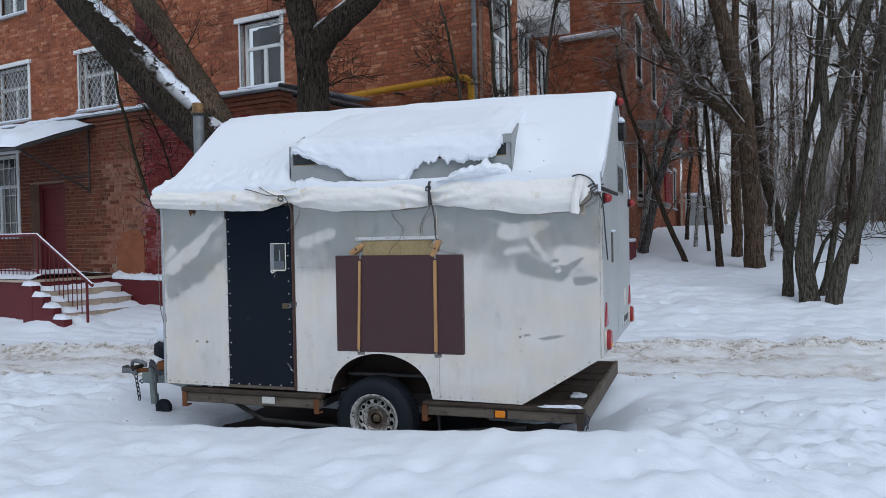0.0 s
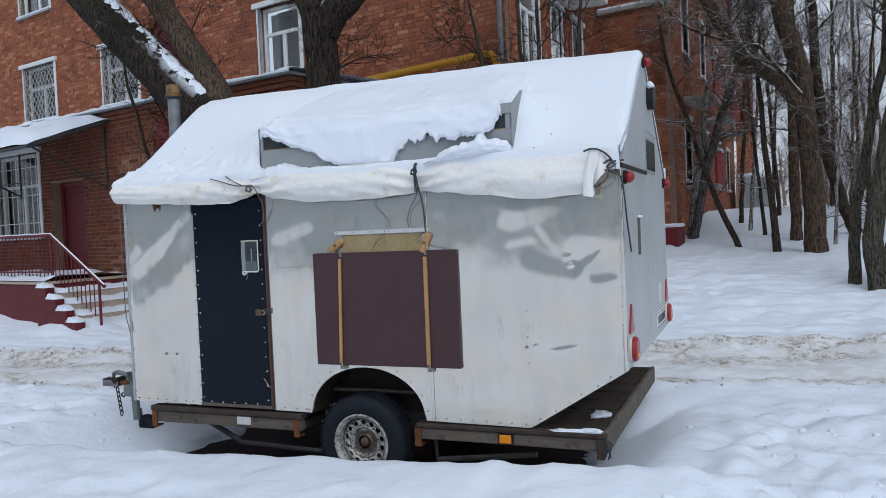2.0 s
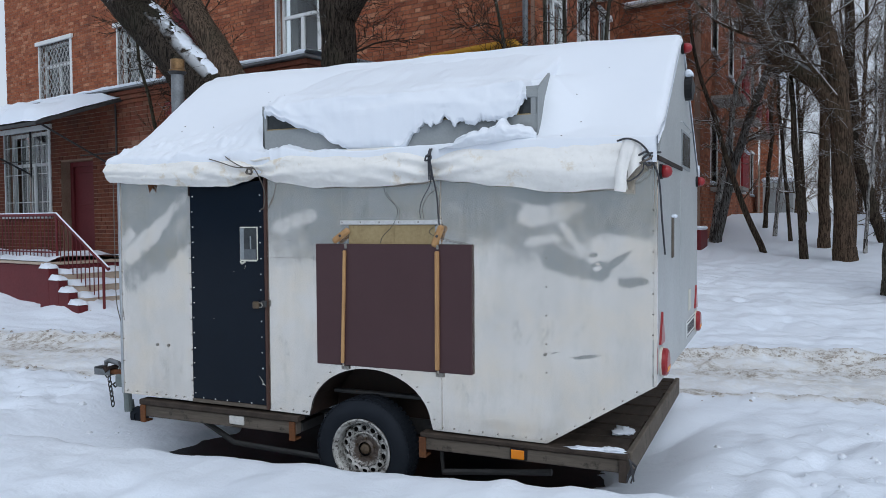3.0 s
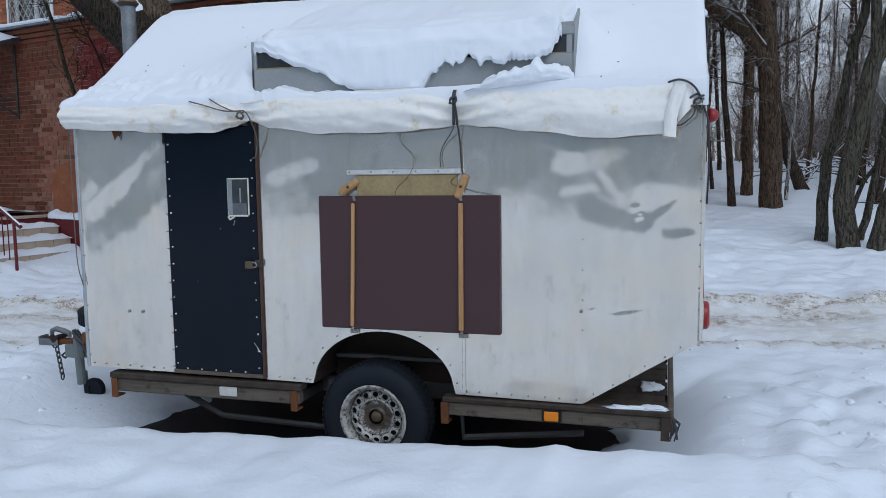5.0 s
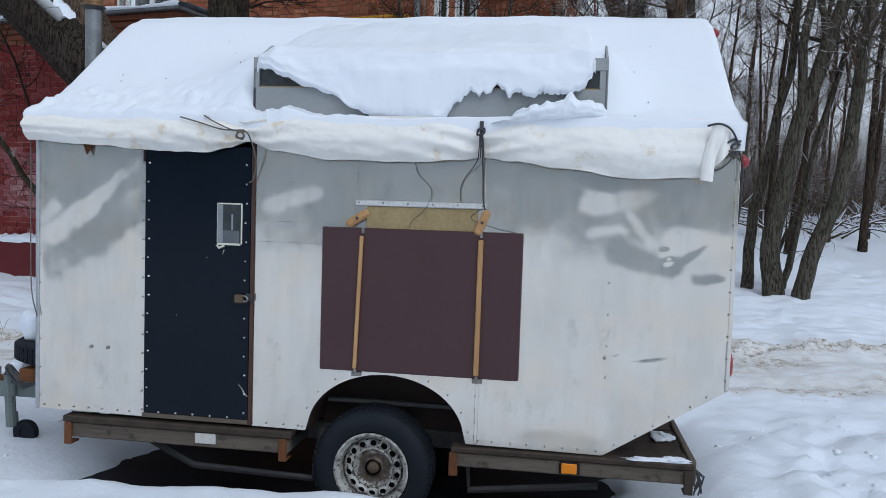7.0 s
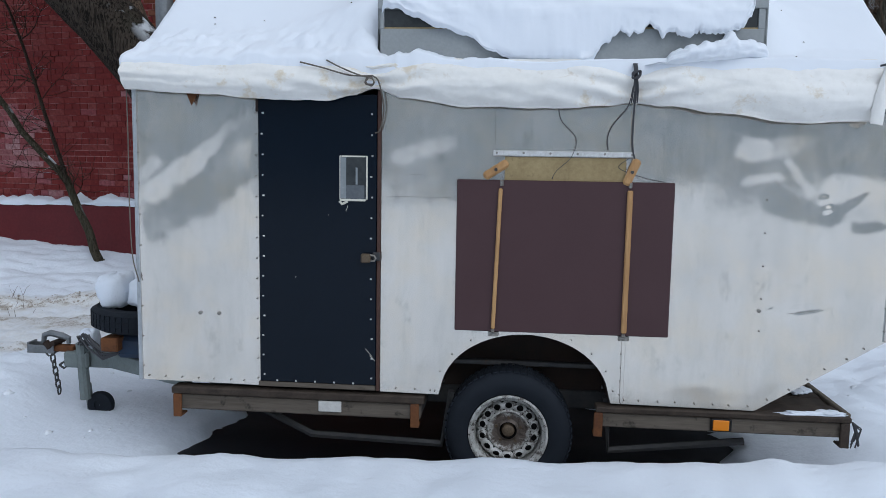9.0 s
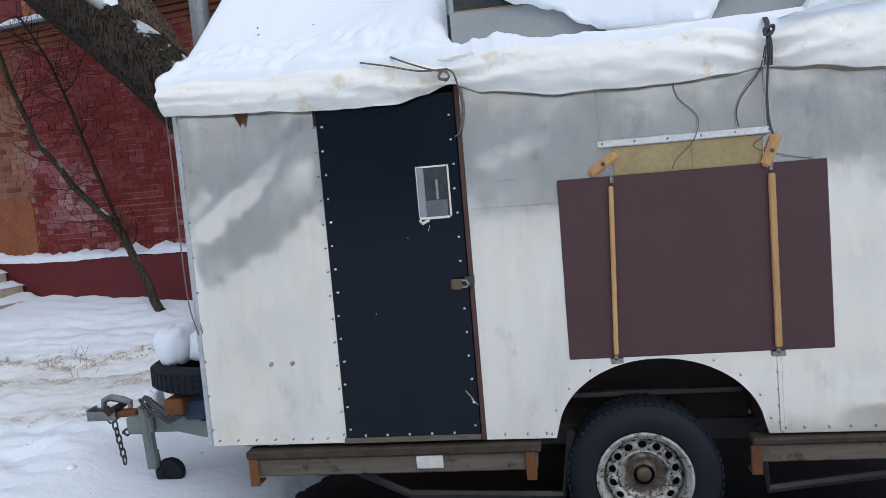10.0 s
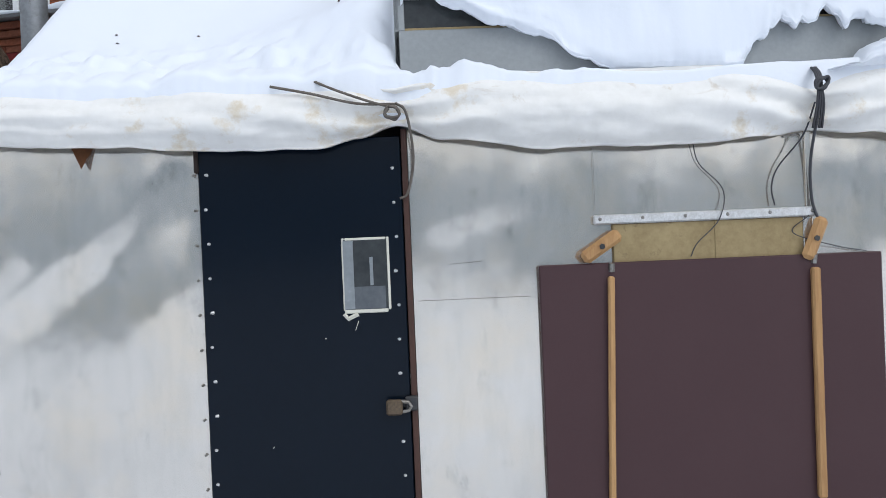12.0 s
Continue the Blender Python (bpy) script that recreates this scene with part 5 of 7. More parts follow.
def wheel(cx, cy, cz, face=-1, parent=None):
    """A steel trailer wheel: tyre with sidewall and tread, pressed rim with round holes, hub."""
    R, W, r = 0.328, 0.19, 0.198
    t = Geo()
    prof = [(r, -W * 0.36), (r + 0.012, -W * 0.47), (r + 0.05, -W * 0.53), (R - 0.045, -W * 0.52), (R - 0.015, -W * 0.43), (R - 0.002, -W * 0.3), (R, 0.0), (R - 0.002, W * 0.3), (R - 0.015, W * 0.43), (R - 0.045, W * 0.52), (r + 0.05, W * 0.53), (r + 0.012, W * 0.47), (r, W * 0.36)]
    t.lathe(prof, (0, 0, 0), "y", 56)
    tread = Geo()
    for j in range(56):
        a = 2 * math.pi * j / 56
        mm = Matrix.Translation((R * math.cos(a), 0, R * math.sin(a))) @ pose(0, 0, 0, 0, -math.degrees(a), 0)
        for q in (-0.055, 0.0, 0.055):
            tread.box(-0.008, 0.0008, q - 0.022, q + 0.022, -0.012, 0.012, 0, mm)
    s = face
    rim = Geo()
    rim.lathe([(r + 0.006, s * W * 0.46), (r + 0.007, s * W * 0.5), (r - 0.004, s * W * 0.51), (r - 0.016, s * W * 0.44), (r - 0.023, s * W * 0.42), (r - 0.028, s * W * 0.05), (0.16, s * W * 0.02), (0.16, s * W * 0.2)], (0, 0, 0), "y", 56)
    rim.lathe([(r - 0.028, s * W * 0.05), (r - 0.028, -s * W * 0.4)], (0, 0, 0), "y", 40)
    N, K = 14, 16
    r0, r1, hr, rc = 0.112, 0.16, 0.0165, 0.138
    for j in range(N):
        am = 2 * math.pi * (j + 0.5) / N
        w = math.pi / N
        ring = []
        for k in range(K):
            b = 2 * math.pi * (k + 0.5) / K
            # unit square outline of the sector, paired with the round hole
            cu, cv = math.cos(b), math.sin(b)
            sc = 1 / max(abs(cu), abs(cv))
            rad, ang = (r0 + r1) / 2 + cu * sc * (r1 - r0) / 2, am + cv * sc * w
            o = (rad * math.cos(ang), s * (W * 0.2 + 0.012 * (1 - abs(cu * sc))), rad * math.sin(ang))
            hx, hz = rc + hr * cu, hr * 1.15 * cv
            h = (hx * math.cos(am) - hz * math.sin(am), s * (W * 0.2 + 0.01), hx * math.sin(am) + hz * math.cos(am))
            ring.append((o, h, (h[0] * 0.98, h[1] - s * 0.012, h[2] * 0.98)))
        base = len(rim.v)
        for a3 in ring:
            rim.v += list(a3)
        for k in range(K):
            a, b = base + 3 * k, base + 3 * ((k + 1) % K)
            rim.f += [(a, b, b + 1, a + 1), (a + 1, b + 1, b + 2, a + 2)]
    rim.lathe([(0.112, s * W * 0.2), (0.104, s * W * 0.24), (0.09, s * W * 0.16), (0.06, s * W * 0.14), (0.045, s * W * 0.2)], (0, 0, 0), "y", 40)
    hub = Geo().lathe([(0.036, s * W * 0.1), (0.031, s * W * 0.22), (0.02, s * W * 0.26), (0.001, s * W * 0.27)], (0, 0, 0), "y", 24)
    for j in range(5):
        a = 2 * math.pi * j / 5 + 0.3
        hub.tube([(0.066 * math.cos(a), s * W * 0.13, 0.066 * math.sin(a)), (0.066 * math.cos(a), s * W * 0.19, 0.066 * math.sin(a))], 0.009, 6)
    ty = t.obj("tyre", M_RUBBER, smooth="edges")
    tread.obj("tread", M_RUBBER, ty, kind="stuff")
    rim.obj("rim", M_RIM, ty, "rust-speckled silver steel rim", smooth="edges")
    hub.obj("hub", M_RUSTBRASS, ty, smooth="edges")
    ty.name = "wheel"
    Geo().lathe([(0.19, 0.0), (0.001, 0.0)], (0, s * -0.005, 0), "y", 24).obj("brake_drum", M_BLACK, ty)
    put(ty)
    ty.matrix_basis = Matrix.Translation((cx, cy, cz))
    return ty


wheel(0.0, 0.115, 0.312)
wheel(0.0, WID - 0.12, 0.312, 1)

# rear wall fittings
def lamp_dome(y, z, r=0.045):
    b = put(Geo().tube([(XR, y, z), (XR + 0.018, y, z)], r * 1.12, 14).obj("lamp_base", M_BLACK))
    Geo().tube([(XR + 0.018, y, z), (XR + 0.045, y, z), (XR + 0.062, y, z), (XR + 0.068, y, z)], [r, r * 0.92, r * 0.6, 0.004], 14).obj("lens", M_REDLENS, b, "round red marker lens", smooth=True)


lamp_dome(0.1, 2.005, 0.036)
lamp_dome(WID - 0.1, 2.03, 0.036)
lamp_dome(1.06, 2.845, 0.034)
vent = put(Geo().tube([(XR, 1.28, 2.62), (XR + 0.05, 1.28, 2.62)], 0.08, 16).obj("vent", M_BLACK, label="black round vent"))
Geo().tube([(XR + 0.05, 1.28, 2.62), (XR + 0.062, 1.28, 2.62)], [0.06, 0.03], 12).obj("vent_cap", M_STEELDARK, vent)
Geo().box(XR, XR + 0.05, 1.22, 1.34, 2.69, 2.74, 0.015).obj("snow_cap", M_SNOW, vent)
rw = put(Geo().box(XR, XR + 0.008, 1.06, 1.54, 2.08, 2.33, 0.002).obj("rear_window", M_GREYPAINT))
Geo().box(XR + 0.008, XR + 0.011, 1.08, 1.52, 2.1, 2.31).obj("pane", M_DIMGLASS, rw)
put(Geo().tube([(XR, 1.02, 2.37), (XR + 0.015, 1.03, 2.375), (XR + 0.015, 1.53, 2.36), (XR, 1.55, 2.34)], 0.004, 6).obj("grab_wire", M_GALV))
put(Geo().box(XR, XR + 0.012, 0.59, 0.65, 1.52, 1.77, 0.004).obj("handle_plate", M_BEAM))
put(Geo().box(XR, XR + 0.03, 0.585, 0.655, 1.758, 1.778, 0.006).obj("snow_on_handle", M_SNOW))
put(Geo().box(XR, XR + 0.004, 1.03, 1.036, 0.9, 2.0).obj("rear_seam", M_REARSHEET))
for y in (0.175, 2.0):
    g = Geo()
    g.add([(XR, y - 0.08, 1.075), (XR, y + 0.08, 1.075), (XR, y, 1.245), (XR + 0.014, y - 0.08, 1.075), (XR + 0.014, y + 0.08, 1.075), (XR + 0.014, y, 1.245)], [(0, 2, 1), (3, 4, 5), (0, 1, 4, 3), (1, 2, 5, 4), (2, 0, 3, 5)])
    put(g.obj("reflector", M_REDLENS, label="red triangular reflector"))
    lb = put(Geo().tube([(XR, y, 0.972), (XR + 0.014, y, 0.972)], 0.082, 24).obj("lamp_base", M_LABELW))
    Geo().tube([(XR + 0.014, y, 0.972), (XR + 0.034, y, 0.972), (XR + 0.044, y, 0.972), (XR + 0.046, y, 0.972)], [0.076, 0.074, 0.062, 0.01], 24).obj("lens", M_REDLENS, lb, "faded red round tail lamp lens", smooth="edges")
    Geo().box(XR + 0.03, XR + 0.047, y - 0.05, y + 0.05, 0.925, 0.955, 0.004).obj("lens_band", M_ORANGE, lb)
plate = put(Geo().box(XR, XR + 0.01, 1.36, 1.88, 0.925, 1.045, 0.004).obj("number_plate", M_WHITE, label="white number plate with black bars"))
for i in range(6):
    Geo().box(XR + 0.01, XR + 0.012, 1.41 + 0.072 * i, 1.455 + 0.072 * i, 0.955, 1.015).obj("bar", M_BLACK, plate)
Geo().box(XR + 0.01, XR + 0.0115, 1.372, 1.868, 0.932, 0.938).box(XR + 0.01, XR + 0.0115, 1.372, 1.868, 1.032, 1.038).obj("border", M_BLACK, plate)
put(Geo().box(XR, XR + 0.006, 1.53, 1.67, 1.1, 1.25, 0.003).obj("sticker", M_LABELW))
put(Geo().box(XR, XR + 0.012, -0.01, 1.06, 2.06, 2.086, 0.003).obj("corner_bar", M_RUSTDARK, label="rusty flat steel bar"))

# dormer: grey face with a strip window, cheeks and lid
dormer = put(Geo().box(-0.687, 1.157, 0.0, 0.02, 2.14, 2.338, 0.002).box(-0.687, -0.655, 0.0, 0.03, 2.338, 2.432, 0.002).box(1.117, 1.157, 0.0, 0.03, 2.338, 2.432, 0.002).box(-0.687, 1.157, -0.005, 0.04, 2.432, 2.475, 0.003).obj("dormer", M_GREYPAINT, label="grey sheet dormer with a strip window"))
Geo().box(-0.655, 1.117, 0.012, 0.016, 2.338, 2.432).obj("pane", M_DIMGLASS, dormer)
Geo().box(-0.655, 1.117, 0.004, 0.012, 2.335, 2.345).box(1.03, 1.045, 0.0, 0.012, 2.345, 2.432).obj("window_bead", M_PLY, dormer)
for x in (-0.685, 1.147):
    g = Geo()
    prof = [(0.0, 2.12), (0.0, 2.478), (0.244, 2.605), (0.34, 2.45)]
    g.add([(x, y, z) for y, z in prof] + [(x + 0.012, y, z) for y, z in prof], [(0, 1, 2, 3), (7, 6, 5, 4), (0, 4, 5, 1), (1, 5, 6, 2), (2, 6, 7, 3)])
    g.obj("cheek", M_GREYPAINT, dormer)
g = Geo()
g.add([(-0.687, 0.0, 2.475), (1.157, 0.0, 2.475), (1.157, 0.6, 2.58), (-0.687, 0.6, 2.58), (-0.687, 0.0, 2.495), (1.157, 0.0, 2.495), (1.157, 0.6, 2.6), (-0.687, 0.6, 2.6)], [(3, 2, 1, 0), (4, 5, 6, 7), (0, 1, 5, 4), (1, 2, 6, 5), (3, 0, 4, 7)])
g.obj("lid", M_GREYPAINT, dormer)
# flue pipe at the front
flue = put(Geo().tube([(-2.17, 0.87, 1.6), (-2.17, 0.87, 3.0)], 0.052, 18).obj("flue", M_FLUE, label="galvanised stove flue", smooth="edges"))
Geo().tube([(-2.17, 0.87, 2.985), (-2.17, 0.87, 3.0), (-2.17, 0.87, 3.01), (-2.17, 0.87, 3.085)], [0.068, 0.068, 0.056, 0.058], 18).obj("flue_cap", M_BRASS, flue, "heat-tinted brass cap", smooth="edges")
Geo().tube([(-2.17, 0.87, 2.96), (-2.17, 0.87, 2.985)], [0.056, 0.078], 18).obj("flue_collar", M_STEELDARK, flue)

# drawbar, coupling, jack, chain and what sits on the tongue
for s in (0.5, 1.55):
    put(Geo().box(0, 0.95, -0.03, 0.03, -0.05, 0.05, 0.006, Matrix.Translation((-1.9, s, 0.39)) @ pose(0, 0, 0, 0, 0, 180 - (math.degrees(math.atan2(1.0 - s, 0.95)) * 1.0))).obj("drawbar", M_GREYGREEN))
put(Geo().box(-2.86, -1.95, 0.83, 0.9, 0.335, 0.435, 0.006).obj("drawbar", M_GREYGREEN, label="grey-green steel drawbar"))
cp = put(Geo().box(-2.97, -2.82, 0.835, 0.895, 0.43, 0.47, 0.006).obj("coupling", M_RUST, label="rusty tow coupling"))
Geo().box(-3.12, -2.94, 0.815, 0.822, 0.425, 0.475, 0.003).box(-3.12, -2.94, 0.908, 0.915, 0.425, 0.475, 0.003).box(-3.125, -2.94, 0.815, 0.915, 0.42, 0.43, 0.003).box(-3.125, -3.11, 0.815, 0.915, 0.43, 0.49, 0.005).obj("coupling_head", M_FLUE, cp)
Geo().tube([(-3.04, 0.865, 0.47), (-3.03, 0.865, 0.53), (-2.985, 0.865, 0.545), (-2.91, 0.865, 0.53), (-2.865, 0.865, 0.515), (-2.865, 0.865, 0.48)], [0.014, 0.02, 0.022, 0.022, 0.018, 0.014], 8).obj("coupling_handle", M_FLUE, cp, smooth="edges")
Geo().tube([(-2.94, 0.8, 0.49), (-2.94, 0.93, 0.49)], 0.018, 8).tube([(-2.99, 0.81, 0.5), (-2.96, 0.81, 0.46)], 0.022, 8).obj("pivot", M_RUSTDARK, cp)
g = Geo()
for i in range(6):
    z = 0.39 - 0.042 * i
    cx, cy = -2.95 + 0.007 * i, 0.82
    ring = [(cx + (0.015 * math.cos(a) if i % 2 == 0 else 0), cy + (0 if i % 2 == 0 else 0.015 * math.cos(a)), z + 0.03 * math.sin(a)) for a in [k * math.pi / 5 for k in range(11)]]
    g.tube(ring, 0.0055, 5, False)
g.tube([(-3.0, 0.82, 0.43), (-2.98, 0.82, 0.405), (-2.95, 0.82, 0.41), (-2.93, 0.82, 0.43)], 0.006, 5)
put(g.obj("safety_chain", M_STEELDARK))
jack = put(Geo().tube([(-2.755, 0.82, 0.5), (-2.735, 0.82, 0.13)], 0.034, 10).tube([(-2.742, 0.86, 0.22), (-2.725, 0.86, 0.03)], 0.022, 8).obj("jack", M_GREYGREEN, label="grey jockey jack with a black wheel"))
Geo().lathe([(0.035, -0.028), (0.08, -0.026), (0.088, 0.0), (0.08, 0.026), (0.035, 0.028)], (-2.655, 0.86, 0.085), "y", 24, True).lathe([(0.04, -0.018), (0.001, -0.02)], (-2.655, 0.86, 0.085), "y", 16).obj("jack_wheel", M_RUBBER, jack, smooth="edges")
Geo().tube([(-2.755, 0.82, 0.5), (-2.77, 0.81, 0.54), (-2.72, 0.79, 0.55), (-2.69, 0.78, 0.52)], 0.009, 6).obj("crank", M_STEELDARK, jack)
Geo().tube([(-2.9, 0.81, 0.35), (-2.87, 0.81, 0.33), (-2.84, 0.81, 0.35), (-2.87, 0.81, 0.37), (-2.9, 0.81, 0.35)], 0.008, 5).obj("ring", M_STEELDARK, jack)
Geo().box(-2.87, -2.7, 0.8, 0.94, 0.335, 0.44, 0.012).obj("jack_clamp", M_GREYGREEN, jack)
spare = Geo().lathe([(0.19, -0.075), (0.2, -0.09), (0.27, -0.095), (0.3, -0.07), (0.305, 0.0), (0.3, 0.07), (0.27, 0.095), (0.2, 0.09), (0.19, 0.075)], (0, 0, 0), "z", 48, True)
for j in range(48):
    a = 2 * math.pi * j / 48
    for q in (-0.045, 0.0, 0.045):
        spare.box(-0.008, 0.004, -0.013, 0.013, q - 0.018, q + 0.018, 0, Matrix.Translation((0.304 * math.cos(a), 0.304 * math.sin(a), 0)) @ pose(0, 0, 0, 0, 0, math.degrees(a)))
sp = spare.obj("spare_tyre", M_RUBBER, smooth="edges")
sp.matrix_basis = SEAT @ pose(-2.335, 0.83, 0.7, 2, 2, 0) @ Matrix.Diagonal((1, 1, 0.72, 1))
tagged(sp, "worn spare tyre lying flat on the trailer tongue", "tyre")
seat(tagged(Geo().box(-2.42, -2.02, 0.6, 1.1, 0.465, 0.605, 0.03).obj("tool_box", M_BLUEBOX), "dark blue battered box under the spare tyre", "box"))
seat(tagged(Geo().box(-2.47, -2.36, 0.54, 0.66, 0.52, 0.605, 0.008).obj("wood_block", M_RUST), "short block of weathered brown timber wedged under the tyre", "wood block"))
g = Geo()
for i in range(6):
    a = i * 2.4
    g.tube([(-2.74 + 0.015 * i, 0.76, 0.5), (-2.68, 0.72 + 0.03 * math.sin(a), 0.56 + 0.025 * math.cos(a)), (-2.58 + 0.04 * math.sin(a), 0.66, 0.51 + 0.03 * math.cos(a)), (-2.5, 0.62, 0.47 + 0.02 * math.sin(a)), (-2.38, 0.6, 0.5)], 0.006, 5)
g.tube([(-2.5 - 0.05 * math.cos(k * 0.5), 0.55, 0.62 - 0.1 * math.sin(k * 0.26)) for k in range(13)], 0.008, 6)
seat(tagged(g.obj("cable_bundle", M_WIRE), "tangle of dark cables on the drawbar", "cable"))


def snow_lump(name, c, r, seed, label, power=0.6, rough=0.16):
    g = Geo()
    nu, nv = 28, 16
    pts = []
    for i in range(nu):
        for j in range(nv):
            a, b = 2 * math.pi * i / nu, math.pi * j / (nv - 1) - math.pi / 2
            q = 1 + rough * fbm(math.cos(a) * 1.4 + seed, math.sin(a) * 1.4, math.sin(b) * 1.4 + seed)
            sq = lambda v: math.copysign(abs(v) ** power, v)
            pts.append((c[0] + r[0] * sq(math.cos(a)) * sq(math.cos(b)) * q, c[1] + r[1] * sq(math.sin(a)) * sq(math.cos(b)) * q, c[2] + r[2] * sq(math.sin(b)) * q))
    g.grid(pts, nu, nv, wrap=True)
    return seat(tagged(g.obj(name, M_SNOW, smooth=True), label, "snow"))


snow_lump("snow_lump", (-2.48, 0.78, 0.86), (0.09, 0.14, 0.105), 1, "squared lump of snow standing on the spare tyre")
snow_lump("snow_lump", (-2.31, 0.84, 0.85), (0.07, 0.16, 0.095), 2, "rounded lump of snow on the spare tyre")
snow_lump("snow_lump", (-2.77, 0.95, 0.485), (0.06, 0.06, 0.075), 3, "small lump of snow on the drawbar")

# ---- tarpaulin rolled over the eave, tied in two places ----
TIES = (-0.69, 0.553)
SAG = [(-2.0, 2.035), (-1.6, 2.012), (-1.21, 1.988), (-0.93, 1.985), (-0.8, 2.015), (-0.69, 2.045), (-0.55, 2.0), (-0.23, 1.96), (0.22, 1.955), (0.42, 1.975), (0.553, 1.992), (0.7, 1.97), (0.94, 1.942), (1.35, 1.9), (1.63, 1.907)]


def tarp_point(x, s):
    """s: 0 on the roof edge to 1 at the hanging hem."""
    pinch = sum(math.exp(-((x - t) / 0.09) ** 2) for t in TIES)
    top, low = 2.19 + 0.008 * fbm(x * 1.7, 0.1, 47) - 0.02 * pinch, lerp_table(x, SAG)
    z = top + (low - top) * (s ** 0.9)
    out = 0.115 * math.sin(math.pi * min(1, 0.12 + 0.72 * s)) ** 0.8 * (1 - 0.45 * pinch * (0.3 + 0.7 * s))
    fold = sum(0.02 * math.sin((s * 7 + abs(x - t) * 9) * 2.2 + t) * math.exp(-abs(x - t) / 0.22) for t in TIES)
    return Vector((x, 0.005 - out - fold - 0.014 * fbm(x * 2.4, s * 2.5, 41) - 0.007 * fbm(x * 9, s * 5 + x * 3, 42), z + 0.01 * fbm(x * 3, s, 44)))


g, nx, ns = Geo(), 240, 22
pts = [tuple(tarp_point(-1.957 + 3.617 * i / nx, j / ns)) for i in range(nx + 1) for j in range(ns + 1)]
g.grid(pts, nx + 1, ns + 1, True)
g.grid([(p[0], p[1] + 0.012 + 0.05 * ((i % (ns + 1)) / ns < 0.6), p[2]) for i, p in enumerate(pts)], nx + 1, ns + 1)
n1 = (nx + 1) * (ns + 1)
for i in range(nx):
    a = i * (ns + 1) + ns
    g.f.append((a, a + ns + 1, n1 + a + ns + 1, n1 + a))
for i in (0, nx):
    for j in range(ns):
        a = i * (ns + 1) + j
        g.f.append((a, a + 1, n1 + a + 1, n1 + a))
tarp = seat(tagged(g.obj("tarpaulin", M_TARP, smooth=True), "white stained tarpaulin rolled along the trailer eave", "tarpaulin"))
# folded end flap at the rear corner: a strip turned over, and the pocket of the roll's end behind it
def fold_strip(a0, a1, b0, b1, bulge, seed):
    """A cloth strip between two edges, each given by its top and bottom (x, y, z)."""
    g, n, k = Geo(), 18, 10
    a0, a1, b0, b1 = Vector(a0), Vector(a1), Vector(b0), Vector(b1)
    for back in (0, 1):
        pts = []
        for i in range(k + 1):
            for j in range(n + 1):
                p = a0.lerp(a1, j / n).lerp(b0.lerp(b1, j / n), i / k)
                p.y -= (bulge * math.sin(math.pi * i / k) + 0.008 * fbm(i * 0.25, j * 0.16, seed)) - 0.007 * back
                p.x += 0.006 * math.sin(j * 0.35 + seed)
                pts.append(tuple(p))
        g.grid(pts, k + 1, n + 1, bool(back))
    return g


put(fold_strip((1.64, -0.12, 2.165), (1.597, -0.115, 1.9), (1.7, -0.12, 2.15), (1.655, -0.11, 1.892), 0.014, 45).obj("flap", M_TARP, label="turned-over strip of tarpaulin", smooth=True), tarp)
put(fold_strip((1.68, -0.1, 2.16), (1.66, -0.1, 1.96), (1.745, -0.07, 2.14), (1.74, -0.075, 2.05), 0.02, 46).obj("flap", M_TARP, smooth=True), tarp)


def rope(pts, r, label, mat=M_ROPE):
    """A rope that passes smoothly through its points."""
    ps = [Vector(p) for p in pts]
    ps = [ps[0] * 2 - ps[1]] + ps + [ps[-1] * 2 - ps[-2]]
    out = []
    for i in range(1, len(ps) - 2):
        for k in range(6):
            t = k / 6
            a, b, c, d = ps[i - 1], ps[i], ps[i + 1], ps[i + 2]
            out.append(0.5 * (2 * b + (c - a) * t + (2 * a - 5 * b + 4 * c - d) * t * t + (3 * b - a - 3 * c + d) * t ** 3))
    out.append(ps[-2])
    return seat(tagged(Geo().tube(out, r * 0.65, 6).obj("rope", mat, smooth=True), label, "rope", "ropes on the trailer"))


L1 = "grey rope tying up the tarpaulin over the door"
rope([(-1.05, -0.09, 2.165), (-0.93, -0.115, 2.135), (-0.8, -0.13, 2.1), (-0.69, -0.1, 2.1)], 0.006, L1)
rope([(-0.93, -0.08, 2.18), (-0.85, -0.11, 2.14), (-0.75, -0.13, 2.1), (-0.69, -0.1, 2.09)], 0.006, L1)
knot = random.Random(14)
for k in range(3):
    rope([(-0.70 + 0.022 * math.cos(a * 1.26 + k), -0.125 - 0.006 * k, 2.07 + 0.018 * math.sin(a * 1.26 + k) + knot.uniform(-0.006, 0.006)) for a in range(6)], 0.006, L1)
rope([(-0.69, -0.12, 2.1), (-0.66, -0.11, 2.07), (-0.645, -0.05, 1.95), (-0.665, -0.03, 1.85), (-0.69, -0.03, 1.83)], 0.006, L1)
L2 = "dark rope knotted round the tarpaulin, ends hanging"
for dx in (-0.016, -0.004, 0.008, 0.018):
    rope([(0.546 + dx * 0.4, -0.085, 2.165), (0.547 + dx * 0.4, -0.108, 2.14), (0.548 + dx * 0.35, -0.115, 2.1), (0.55 + dx * 0.6, -0.11, 2.05), (0.548 + dx * 0.8, -0.09, 1.985)], 0.0055, L2, M_WIRE)
for k in range(3):
    rope([(0.548 + 0.02 * math.cos(a * 1.26 + k), -0.125 - 0.004 * k, 2.11 + 0.018 * math.sin(a * 1.26 + 1.4 * k)) for a in range(6)], 0.006, L2, M_WIRE)
